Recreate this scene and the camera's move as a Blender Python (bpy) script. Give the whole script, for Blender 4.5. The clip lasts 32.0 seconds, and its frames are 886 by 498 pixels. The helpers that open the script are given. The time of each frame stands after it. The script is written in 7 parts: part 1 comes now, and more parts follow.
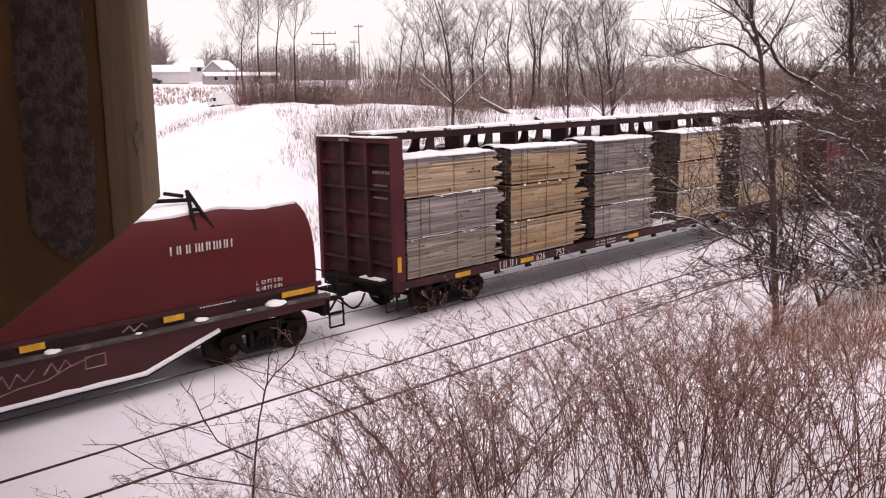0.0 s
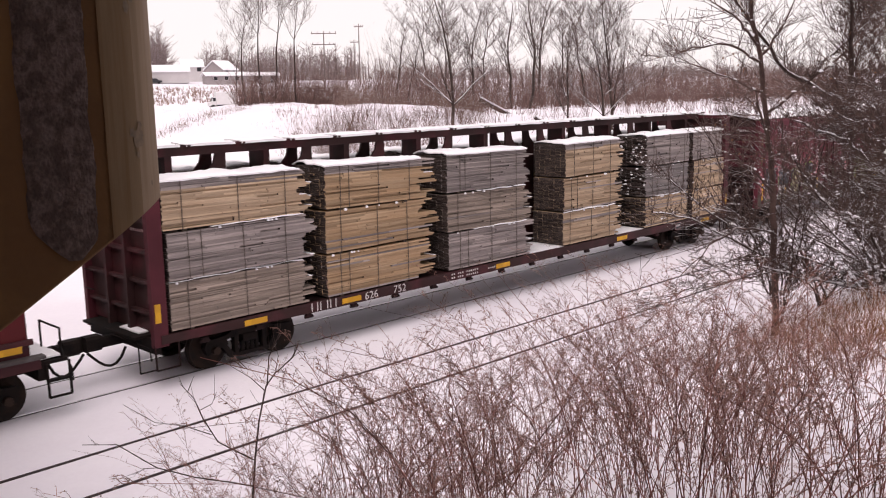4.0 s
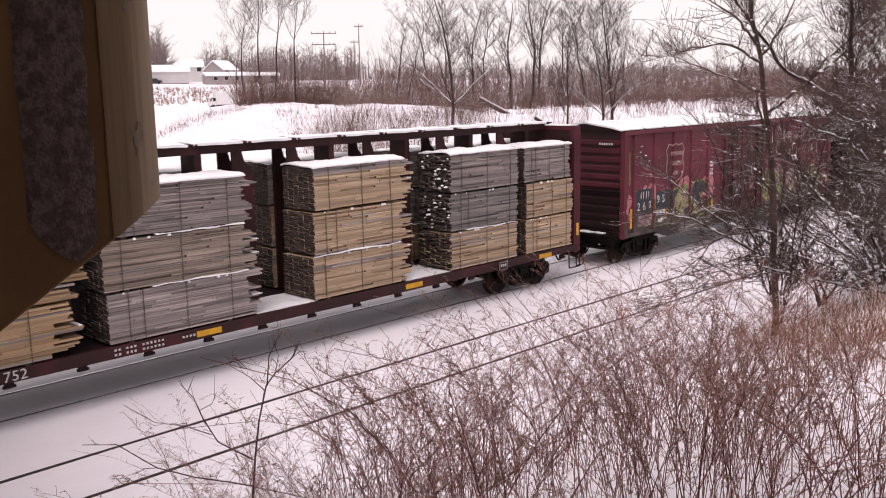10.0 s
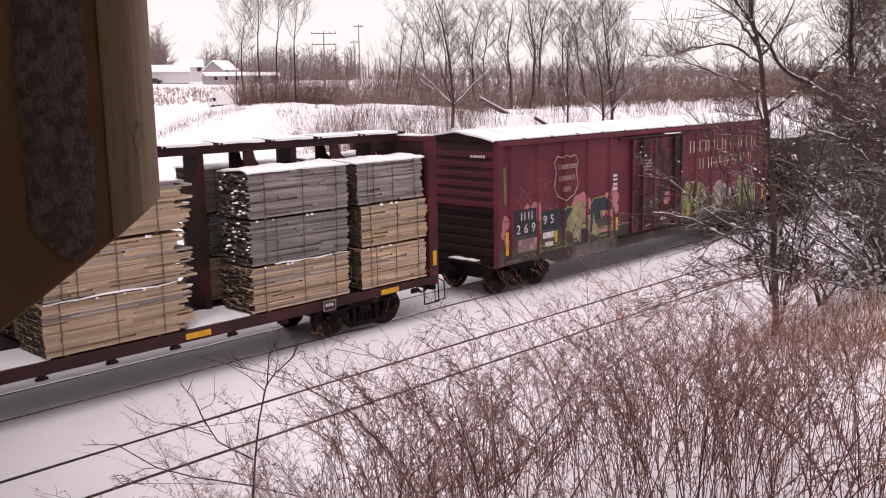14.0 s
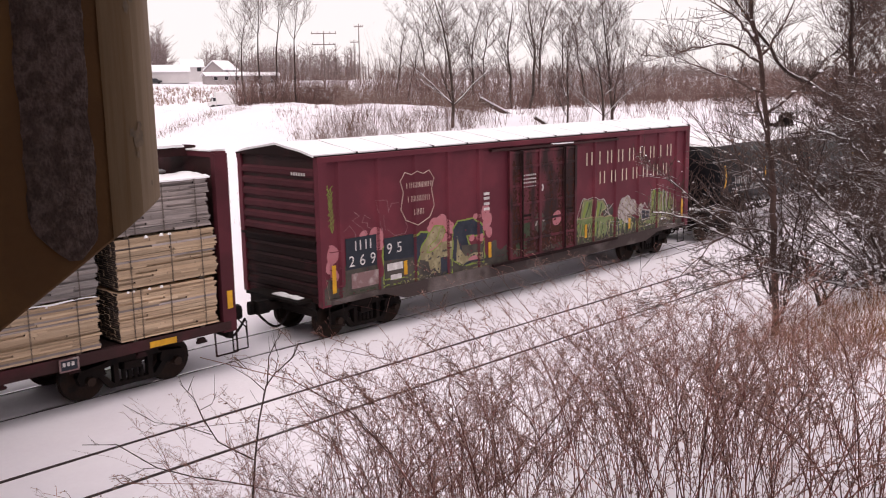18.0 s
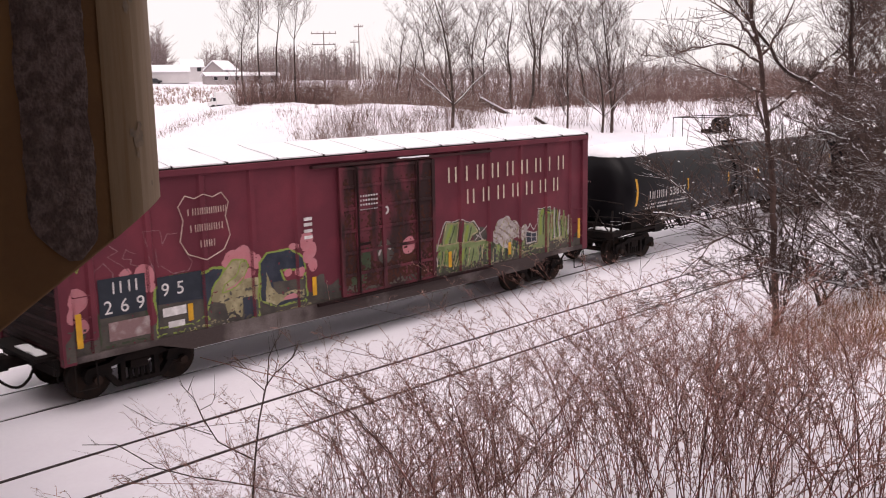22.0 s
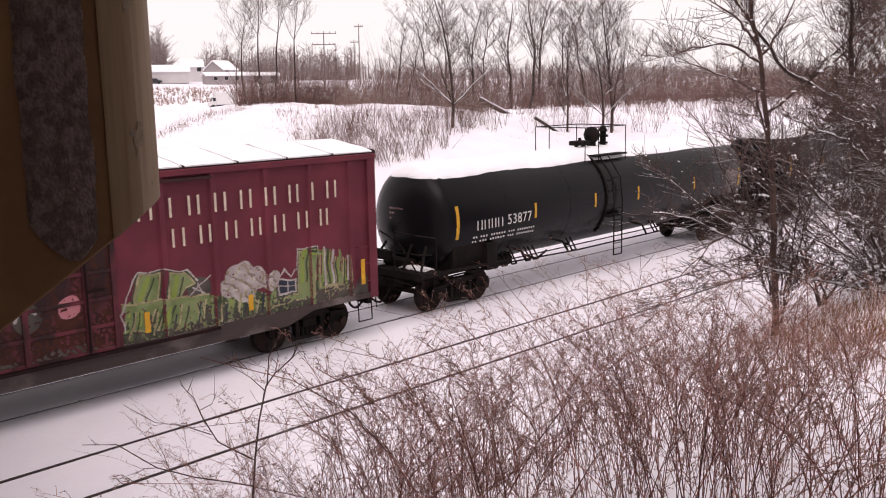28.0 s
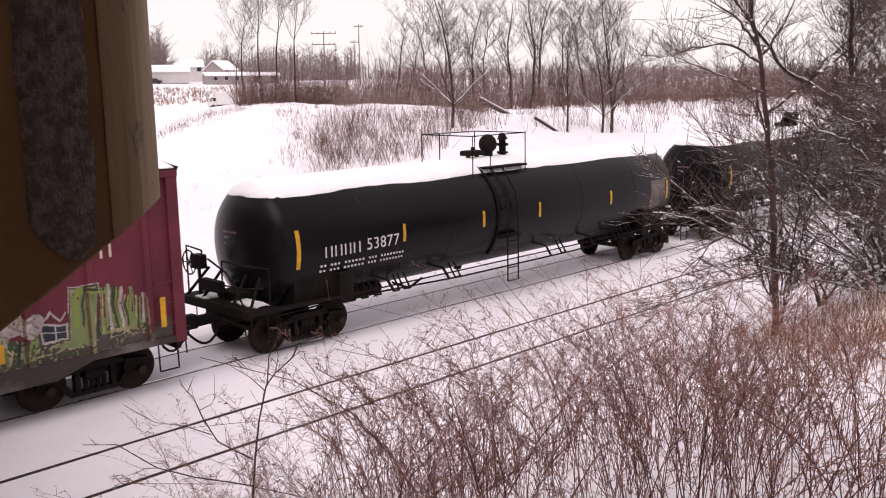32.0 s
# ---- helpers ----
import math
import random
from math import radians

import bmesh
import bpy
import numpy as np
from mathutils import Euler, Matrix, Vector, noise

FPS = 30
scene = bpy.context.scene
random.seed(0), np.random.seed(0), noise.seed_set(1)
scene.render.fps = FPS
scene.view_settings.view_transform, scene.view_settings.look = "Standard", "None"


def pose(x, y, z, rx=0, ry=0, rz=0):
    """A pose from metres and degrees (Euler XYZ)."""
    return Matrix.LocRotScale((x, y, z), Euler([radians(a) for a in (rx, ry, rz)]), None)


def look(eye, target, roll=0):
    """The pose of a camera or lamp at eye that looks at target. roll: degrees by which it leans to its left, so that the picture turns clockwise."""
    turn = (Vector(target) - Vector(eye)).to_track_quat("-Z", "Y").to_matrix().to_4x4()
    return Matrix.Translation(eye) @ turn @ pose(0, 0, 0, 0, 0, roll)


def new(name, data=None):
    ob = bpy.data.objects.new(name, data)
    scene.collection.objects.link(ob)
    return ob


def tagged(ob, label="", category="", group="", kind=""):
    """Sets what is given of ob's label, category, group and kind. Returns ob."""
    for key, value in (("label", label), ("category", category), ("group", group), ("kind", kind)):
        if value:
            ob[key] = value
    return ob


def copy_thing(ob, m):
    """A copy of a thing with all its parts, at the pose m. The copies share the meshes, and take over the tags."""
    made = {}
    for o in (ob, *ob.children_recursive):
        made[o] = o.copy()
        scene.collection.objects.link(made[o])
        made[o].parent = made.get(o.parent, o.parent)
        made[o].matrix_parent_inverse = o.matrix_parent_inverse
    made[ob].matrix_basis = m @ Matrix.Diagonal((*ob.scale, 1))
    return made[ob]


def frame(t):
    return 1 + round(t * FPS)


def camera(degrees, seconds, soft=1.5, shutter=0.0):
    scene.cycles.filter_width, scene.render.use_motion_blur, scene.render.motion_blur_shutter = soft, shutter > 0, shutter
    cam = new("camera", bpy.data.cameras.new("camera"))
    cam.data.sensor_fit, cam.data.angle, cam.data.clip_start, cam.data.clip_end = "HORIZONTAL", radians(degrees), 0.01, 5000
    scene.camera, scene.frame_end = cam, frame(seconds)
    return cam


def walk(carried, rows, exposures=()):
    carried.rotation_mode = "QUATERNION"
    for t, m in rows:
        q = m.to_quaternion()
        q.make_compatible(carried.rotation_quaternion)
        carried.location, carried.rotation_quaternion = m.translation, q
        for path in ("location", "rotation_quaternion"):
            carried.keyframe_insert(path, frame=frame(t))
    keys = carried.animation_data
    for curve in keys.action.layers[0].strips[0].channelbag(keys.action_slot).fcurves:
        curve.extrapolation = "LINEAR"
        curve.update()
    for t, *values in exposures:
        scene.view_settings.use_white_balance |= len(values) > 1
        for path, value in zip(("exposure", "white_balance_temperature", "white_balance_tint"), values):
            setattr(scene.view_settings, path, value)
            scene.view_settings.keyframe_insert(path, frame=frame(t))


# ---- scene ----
# ---------- camera: stands still beside the bridge ----------
cam = camera(51.11, 32.0, soft=1.05, shutter=0.5)
EYE = Vector((0.0, -17.421, 5.719))
YAW, PITCH = 0.795842, 0.173570
AIM = Vector((math.sin(YAW) * math.cos(PITCH), math.cos(YAW) * math.cos(PITCH), -math.sin(PITCH)))
VIEW = look(EYE, EYE + AIM * 10, -1.04)
walk(cam, [(0.0, VIEW), (32.0, VIEW)], exposures=[(0.0, 0.24, 6850, 20), (32.0, 0.24, 6850, 20)])

# ---------- overcast winter sky ----------
world = bpy.data.worlds.new("world")
scene.world = world
world.use_nodes = True
wn, wl = world.node_tree.nodes, world.node_tree.links
wn.clear()
sky = wn.new("ShaderNodeTexSky")
sky.sky_type, sky.sun_disc = "NISHITA", False
sky.sun_elevation, sky.sun_rotation = radians(58), radians(236)
clear = wn.new("ShaderNodeBackground")
clear.inputs["Strength"].default_value = 0.1
cloud = wn.new("ShaderNodeBackground")
cloud.inputs["Color"].default_value = (1.0, 0.985, 0.99, 1)
cloud.inputs["Strength"].default_value = 0.86
cover = wn.new("ShaderNodeMixShader")
cover.inputs[0].default_value = 0.93
wout = wn.new("ShaderNodeOutputWorld")
wl.new(sky.outputs[0], clear.inputs["Color"])
wl.new(clear.outputs[0], cover.inputs[1])
wl.new(cloud.outputs[0], cover.inputs[2])
wl.new(cover.outputs[0], wout.inputs["Surface"])

sun = new("sun", bpy.data.lights.new("sun", "SUN"))
sun.data.energy, sun.data.angle, sun.data.color = 1.15, radians(40), (1.0, 0.95, 0.93)
sun.matrix_world = look((0, 0, 0), (0.44, 0.30, -0.85))


# ---------- materials ----------
def material(name, base, rough=0.7, metal=0.0, vary=0.25, scale=6.0, bump=0.15, fine=60.0, second=None, cover=0.5, island=0.0, thing=0.0, space="Object", stretch=None, gloss=0.22):
    """A surface with large stains (second colour over cover of it), fine grain and relief."""
    m = bpy.data.materials.new(name)
    m.use_nodes = True
    n, l = m.node_tree.nodes, m.node_tree.links
    bs = n["Principled BSDF"]
    tc = n.new("ShaderNodeTexCoord")
    src = tc.outputs[space]
    if stretch:
        mp = n.new("ShaderNodeMapping")
        mp.inputs["Scale"].default_value = stretch
        l.new(src, mp.inputs[0])
        src = mp.outputs[0]
    big, small = n.new("ShaderNodeTexNoise"), n.new("ShaderNodeTexNoise")
    big.inputs["Scale"].default_value, big.inputs["Detail"].default_value = scale, 6
    small.inputs["Scale"].default_value, small.inputs["Detail"].default_value = fine, 4
    l.new(src, big.inputs["Vector"])
    l.new(src, small.inputs["Vector"])
    ramp = n.new("ShaderNodeValToRGB")
    ramp.color_ramp.elements[0].position, ramp.color_ramp.elements[1].position = max(0.0, 0.62 - 0.5 * cover), max(0.08, 0.72 - 0.35 * cover)
    c2 = second or tuple(c * (1 - vary) for c in base)
    ramp.color_ramp.elements[0].color, ramp.color_ramp.elements[1].color = (*base, 1), (*c2, 1)
    l.new(big.outputs["Fac"], ramp.inputs[0])
    gain = n.new("ShaderNodeMapRange")
    gain.inputs["To Min"].default_value, gain.inputs["To Max"].default_value = 1 - vary, 1 + vary
    l.new(small.outputs["Fac"], gain.inputs["Value"])
    value = gain.outputs[0]
    for amount, kind in ((island, "island"), (thing, "thing")):
        if amount:
            if kind == "island":
                g = n.new("ShaderNodeNewGeometry")
                rnd = g.outputs["Random Per Island"]
            else:
                g = n.new("ShaderNodeObjectInfo")
                rnd = g.outputs["Random"]
            mr = n.new("ShaderNodeMapRange")
            mr.inputs["To Min"].default_value, mr.inputs["To Max"].default_value = 1 - amount, 1 + amount
            l.new(rnd, mr.inputs["Value"])
            mu = n.new("ShaderNodeMath")
            mu.operation = "MULTIPLY"
            l.new(value, mu.inputs[0])
            l.new(mr.outputs[0], mu.inputs[1])
            value = mu.outputs[0]
    mul = n.new("ShaderNodeVectorMath")
    mul.operation = "SCALE"
    l.new(ramp.outputs[0], mul.inputs[0])
    l.new(value, mul.inputs["Scale"])
    l.new(mul.outputs[0], bs.inputs["Base Color"])
    rr = n.new("ShaderNodeMapRange")
    rr.inputs["To Min"].default_value, rr.inputs["To Max"].default_value = max(0.05, rough - 0.12), min(1, rough + 0.12)
    l.new(big.outputs["Fac"], rr.inputs["Value"])
    l.new(rr.outputs[0], bs.inputs["Roughness"])
    bs.inputs["Metallic"].default_value = metal
    bs.inputs["Specular IOR Level"].default_value = gloss
    if bump:
        b = n.new("ShaderNodeBump")
        b.inputs["Strength"].default_value, b.inputs["Distance"].default_value = bump, 0.02
        l.new(small.outputs["Fac"], b.inputs["Height"])
        l.new(b.outputs[0], bs.inputs["Normal"])
    return m


def twig_material(name, base, island=0.35, snow=0.0):
    """Bark or dry stems; snow: how much of the upper sides lies under snow."""
    m = material(name, base, 0.9, 0, 0.25, 3.0, 0.0, 30.0, island=island)
    if snow:
        n, l = m.node_tree.nodes, m.node_tree.links
        bs = n["Principled BSDF"]
        link = bs.inputs["Base Color"].links[0]
        old = link.from_socket
        g = n.new("ShaderNodeNewGeometry")
        sep = n.new("ShaderNodeSeparateXYZ")
        l.new(g.outputs["Normal"], sep.inputs[0])
        tc, no = n.new("ShaderNodeTexCoord"), n.new("ShaderNodeTexNoise")
        no.inputs["Scale"].default_value = 2.2
        l.new(tc.outputs["Object"], no.inputs["Vector"])
        add = n.new("ShaderNodeMath")
        add.operation = "ADD"
        l.new(sep.outputs["Z"], add.inputs[0])
        l.new(no.outputs["Fac"], add.inputs[1])
        mr = n.new("ShaderNodeMapRange")
        mr.inputs["From Min"].default_value, mr.inputs["From Max"].default_value = 1.28 - snow * 0.7, 1.4 - snow * 0.7
        l.new(add.outputs[0], mr.inputs["Value"])
        mix = n.new("ShaderNodeMix")
        mix.data_type = "RGBA"
        mix.inputs[7].default_value = (0.82, 0.82, 0.85, 1)
        l.new(mr.outputs[0], mix.inputs[0])
        l.new(old, mix.inputs[6])
        l.new(mix.outputs[2], bs.inputs["Base Color"])
    return m


SNOW = material("snow", (0.86, 0.825, 0.875), 0.75, 0, 0.03, 0.35, 0.35, 9.0, second=(0.82, 0.78, 0.84), cover=0.5)
SNOW_TOP = material("snow_load", (0.86, 0.85, 0.87), 0.75, 0, 0.03, 1.5, 0.4, 14.0, second=(0.82, 0.81, 0.84))
RAIL = material("rail_steel", (0.03, 0.022, 0.022), 0.6, 0.2, 0.3, 3.0, 0.1, 80.0, second=(0.042, 0.03, 0.031))
POLISHED = material("polished_steel", (0.55, 0.54, 0.55), 0.3, 0.9, 0.1, 2.0, 0.02, 60.0, gloss=0.5)
RED = material("freight_red", (0.148, 0.029, 0.042), 0.6, 0, 0.10, 0.9, 0.06, 40.0, second=(0.108, 0.023, 0.034), cover=0.55, gloss=0.15)
# side red darkened for car ends turned from the light
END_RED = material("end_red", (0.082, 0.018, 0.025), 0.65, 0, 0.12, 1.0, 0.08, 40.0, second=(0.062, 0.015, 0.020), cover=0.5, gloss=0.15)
SILL_DUST = material("dusty_sill", (0.165, 0.138, 0.132), 0.85, 0, 0.3, 0.8, 0.15, 30.0, second=(0.055, 0.042, 0.04), cover=0.55, gloss=0.1)
DOOR_RED = material("door_red", (0.105, 0.021, 0.030), 0.6, 0, 0.2, 1.6, 0.1, 40.0, second=(0.024, 0.0095, 0.0095), cover=0.42, stretch=(1.6, 1, 0.5))
RED_DARK = material("freight_red_worn_shaded", (0.062, 0.013, 0.017), 0.65, 0, 0.2, 1.2, 0.1, 40.0, second=(0.03, 0.011, 0.011), cover=0.6)
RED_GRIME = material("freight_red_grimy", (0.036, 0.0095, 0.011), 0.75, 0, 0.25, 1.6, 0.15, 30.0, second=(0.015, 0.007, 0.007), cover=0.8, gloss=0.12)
COIL_RED = material("hood_red", (0.088, 0.0108, 0.0122), 0.5, 0, 0.08, 0.6, 0.05, 30.0, second=(0.072, 0.0105, 0.0118), cover=0.6, gloss=0.13)
BLACK = material("tank_black", (0.0032, 0.0027, 0.0036), 0.30, 0, 0.15, 0.5, 0.03, 25.0, second=(0.006, 0.0052, 0.0064), cover=0.6, stretch=(0.25, 1, 1.0), gloss=0.11)
IRON = material("grimy_iron", (0.006, 0.005, 0.005), 0.8, 0.0, 0.3, 3.0, 0.2, 30.0, second=(0.013, 0.009, 0.008), gloss=0.1)
WHEEL = material("wheel_steel", (0.014, 0.011, 0.010), 0.7, 0.1, 0.3, 4.0, 0.15, 30.0, second=(0.028, 0.017, 0.013), gloss=0.12)
SILL_GREY = material("walkway_grey", (0.12, 0.115, 0.115), 0.8, 0, 0.25, 3.0, 0.2, 40.0, second=(0.06, 0.05, 0.05))
YELLOW = material("reflector_yellow", (0.62, 0.33, 0.02), 0.45, 0, 0.12, 5.0, 0.02, 40.0, second=(0.5, 0.26, 0.02))
WHITE_PAINT = material("stencil_white", (0.66, 0.63, 0.62), 0.6, 0, 0.1, 8.0, 0.0, 40.0, second=(0.5, 0.47, 0.46))
GHOST_CREAM = material("faded_cream", (0.5, 0.38, 0.33), 0.65, 0, 0.15, 6.0, 0.0, 40.0, second=(0.36, 0.25, 0.22))
CREAM_PAINT = material("stencil_cream", (0.62, 0.53, 0.42), 0.6, 0, 0.1, 8.0, 0.0, 40.0, second=(0.5, 0.42, 0.33))
DARK_PANEL = material("number_panel", (0.02, 0.025, 0.035), 0.5, 0, 0.15, 4.0, 0.0, 40.0)


# ---------- mesh helpers ----------
class Shape:
    """Collects vertices and faces of one part."""

    def __init__(self):
        self.v, self.f, self.mi = [], [], []

    def add(self, verts, faces, mi=0):
        k = len(self.v)
        self.v += [tuple(p) for p in verts]
        self.f += [tuple(i + k for i in q) for q in faces]
        self.mi += [mi] * len(faces)
        return self

    def box(self, x0, x1, y0, y1, z0, z1, c=0.0, mi=0):
        if not c:
            v = [(x, y, z) for x in (x0, x1) for y in (y0, y1) for z in (z0, z1)]
            return self.add(v, [(0, 1, 3, 2), (4, 6, 7, 5), (0, 4, 5, 1), (2, 3, 7, 6), (0, 2, 6, 4), (1, 5, 7, 3)], mi)
        prof = [(y0 + c, z0), (y1 - c, z0), (y1, z0 + c), (y1, z1 - c), (y1 - c, z1), (y0 + c, z1), (y0, z1 - c), (y0, z0 + c)]
        return self.prism(prof, "x", x0, x1, mi)

    def prism(self, prof, axis, lo, hi, mi=0):
        """A polygon (in the two other axes, in order) drawn out along an axis."""
        def at(a, b, w):
            return {"x": (w, a, b), "y": (a, w, b), "z": (a, b, w)}[axis]
        n = len(prof)
        v = [at(a, b, lo) for a, b in prof] + [at(a, b, hi) for a, b in prof]
        f = [(i, (i + 1) % n, n + (i + 1) % n, n + i) for i in range(n)]
        f += [tuple(range(n - 1, -1, -1)), tuple(range(n, 2 * n))]
        return self.add(v, f, mi)

    def tube(self, p0, p1, r0, r1=None, n=8, caps=True, mi=0):
        r1 = r0 if r1 is None else r1
        p0, p1 = Vector(p0), Vector(p1)
        d = (p1 - p0).normalized()
        a = d.orthogonal().normalized()
        b = d.cross(a)
        v = []
        for p, r in ((p0, r0), (p1, r1)):
            for i in range(n):
                w = 2 * math.pi * i / n
                v.append(p + a * (r * math.cos(w)) + b * (r * math.sin(w)))
        f = [(i, (i + 1) % n, n + (i + 1) % n, n + i) for i in range(n)]
        if caps:
            f += [tuple(range(n - 1, -1, -1)), tuple(range(n, 2 * n))]
        return self.add(v, f, mi)

    def rod(self, pts, r, n=6, mi=0):
        for a, b in zip(pts[:-1], pts[1:]):
            self.tube(a, b, r, r, n, True, mi)
        return self

    def lathe(self, prof, centre, axis="y", n=24, mi=0):
        """prof: (along, radius) pairs turned about an axis."""
        v, f = [], []
        m = len(prof)
        for i in range(n):
            w = 2 * math.pi * i / n
            for a, r in prof:
                p = {"y": (r * math.cos(w), a, r * math.sin(w)), "x": (a, r * math.cos(w), r * math.sin(w)), "z": (r * math.cos(w), r * math.sin(w), a)}[axis]
                v.append((centre[0] + p[0], centre[1] + p[1], centre[2] + p[2]))
        for i in range(n):
            j = (i + 1) % n
            f += [(i * m + k, j * m + k, j * m + k + 1, i * m + k + 1) for k in range(m - 1)]
        return self.add(v, f, mi)

    def mesh(self, name, mats, smooth=True):
        me = bpy.data.meshes.new(name)
        me.from_pydata(self.v, [], self.f)
        for m in mats if isinstance(mats, (list, tuple)) else [mats]:
            me.materials.append(m)
        if any(self.mi):
            me.polygons.foreach_set("material_index", self.mi)
        bm = bmesh.new()
        bm.from_mesh(me)
        bmesh.ops.recalc_face_normals(bm, faces=bm.faces)
        bm.to_mesh(me)
        bm.free()
        if smooth:
            me.shade_smooth()
            me.set_sharp_from_angle(angle=radians(38))
        return me


def part(name, shape, mat, parent=None, label="", bevel=0.0, at=None, smooth=True):
    me = shape if isinstance(shape, bpy.types.Mesh) else shape.mesh(name, mat, smooth)
    ob = new(name, me)
    if parent:
        ob.parent = parent
    if at is not None:
        ob.matrix_basis = at
    if bevel:
        b = ob.modifiers.new("edges", "BEVEL")
        b.width, b.segments, b.limit_method = bevel, 2, "ANGLE"
    return tagged(ob, label) if label else ob


def strands(name, segs, mat):
    """A mesh of many thin three-sided stems; segs: rows of x0 y0 z0 x1 y1 z1 r0 r1."""
    s = np.asarray(segs, dtype=np.float64)
    n = len(s)
    p0, p1, r0, r1 = s[:, 0:3], s[:, 3:6], s[:, 6:7], s[:, 7:8]
    d = p1 - p0
    d /= np.linalg.norm(d, axis=1, keepdims=True) + 1e-9
    ref = np.where(np.abs(d[:, 2:3]) > 0.9, np.array([[1.0, 0, 0]]), np.array([[0, 0, 1.0]]))
    a = np.cross(d, ref)
    a /= np.linalg.norm(a, axis=1, keepdims=True) + 1e-9
    b = np.cross(a, d)
    v = np.empty((n, 6, 3))
    for k in range(3):
        w = 2 * math.pi * k / 3 + math.pi / 2
        o = a * math.cos(w) + b * math.sin(w)
        v[:, k], v[:, 3 + k] = p0 + o * r0, p1 + o * r1
    q = np.array([0, 3, 4, 1, 1, 4, 5, 2, 2, 5, 3, 0])
    idx = (np.arange(n)[:, None] * 6 + q[None, :]).ravel().astype(np.int32)
    me = bpy.data.meshes.new(name)
    me.vertices.add(n * 6)
    me.vertices.foreach_set("co", v.ravel())
    me.loops.add(n * 12)
    me.loops.foreach_set("vertex_index", idx)
    me.polygons.add(n * 3)
    me.polygons.foreach_set("loop_start", np.arange(0, n * 12, 4, dtype=np.int32))
    me.update(calc_edges=True)
    me.materials.append(mat)
    return me


# ---------- ground ----------
def smooth(a, b, x):
    t = min(1.0, max(0.0, (x - a) / (b - a)))
    return t * t * (3 - 2 * t)


def lerp_table(x, table):
    if x <= table[0][0]:
        return table[0][1]
    for (a, u), (b, w) in zip(table[:-1], table[1:]):
        if x <= b:
            return u + (w - u) * (x - a) / (b - a)
    return table[-1][1]


NEAR_BANK = [(-60, 4.4), (-17.8, 4.25), (-16.6, 4.0), (-14.5, 3.15), (-12.5, 2.2), (-10, 0.95), (-8.2, 0.1), (-7.0, -0.25)]
CREST = [(-40, 3.2), (12, 3.4), (19, 3.6), (21, 3.9), (24, 4.45), (28, 4.75), (36, 4.85), (44, 4.0), (52, 3.8), (75, 3.5), (120, 3.5)]


def ground_z(x, y):
    """Height of the snow over the rail tops."""
    if y <= -6.8:
        return lerp_table(y, NEAR_BANK) + 0.06 * noise.noise((x * 0.7, y * 0.7, 0))
    if y < 3.0:
        return -0.014 - (0.236 * smooth(-5.2, -6.8, y)) + 0.008 * noise.noise((x * 0.5, y * 2, 0)) - 0.10 * smooth(1.5, 3.0, y)
    top = lerp_table(x, CREST)
    far = smooth(30, 120, y)
    z = -0.14 + (top + 0.14) * (0.75 * smooth(4, 24, y) + 0.25 * smooth(3, 14, y))
    z += (3.3 - top) * smooth(26, 70, y) + 5.6 * smooth(100, 270, y) + 3.0 * smooth(400, 3000, y)
    lumps = smooth(5, 9, y) * (1 - 0.8 * far)
    z += lumps * (0.35 * noise.noise((x * 0.13, y * 0.16, 3)) + 0.12 * noise.noise((x * 0.5, y * 0.5, 5)) + 0.085 * noise.noise((x * 1.4, y * 1.4, 8)))
    return z


def steps(spans):
    out = []
    for a, b, s in spans:
        k = max(1, round((b - a) / s))
        out += [a + (b - a) * i / k for i in range(k)]
    return out + [spans[-1][1]]


def build_ground():
    xs = steps([(-4000, -200, 400), (-200, -20, 20), (-20, 60, 0.8), (60, 130, 2.0), (130, 500, 20), (500, 4000, 400)])
    ys = steps([(-800, -60, 100), (-60, -20, 5), (-20, -6.6, 0.4), (-6.6, -5, 0.4), (-5, 3, 0.5), (3, 34, 0.7), (34, 140, 4), (140, 500, 30), (500, 4000, 400)])
    s = Shape()
    s.v = [(x, y, ground_z(x, y)) for y in ys for x in xs]
    w = len(xs)
    s.f = [(j * w + i, j * w + i + 1, (j + 1) * w + i + 1, (j + 1) * w + i) for j in range(len(ys) - 1) for i in range(w - 1)]
    me = bpy.data.meshes.new("ground")
    me.from_pydata(s.v, [], s.f)
    me.materials.append(SNOW)
    me.shade_smooth()
    return tagged(new("ground", me), "snow-covered ground with smooth trackbed and rising banks", "ground", kind="structure")


build_ground()


def build_rail(y):
    """One rail with its head, web and foot."""
    prof = [(-0.03, 0), (-0.034, -0.008), (-0.034, -0.035), (-0.01, -0.05), (-0.01, -0.14), (-0.07, -0.16), (-0.07, -0.18), (0.07, -0.18), (0.07, -0.16), (0.01, -0.14), (0.01, -0.05), (0.034, -0.035), (0.034, -0.008), (0.03, 0)]
    return Shape().prism([(y + a, b) for a, b in prof], "x", -120, 400)


for track_y, words in ((0.0, "rails of the main track, dark steel sunk in snow"), (-4.22, "rails of the near track, dark steel sunk in snow")):
    tr = tagged(new("railway_track"), words, "railway track", "railway tracks", "structure")
    tr.location = (0, track_y, 0)
    for yy in (-0.75, 0.75):
        part("rail", build_rail(yy), RAIL, tr)
        if track_y == 0.0:
            part("running_surface", Shape().box(-120, 400, yy - 0.026, yy + 0.026, 0.0, 0.003), POLISHED, tr, "polished running surface")


# ---------- the train ----------
WHEEL_R = 0.44
KEYED, WHEELSETS = [], []          # (thing, its place along the train), wheelsets with their place on the car


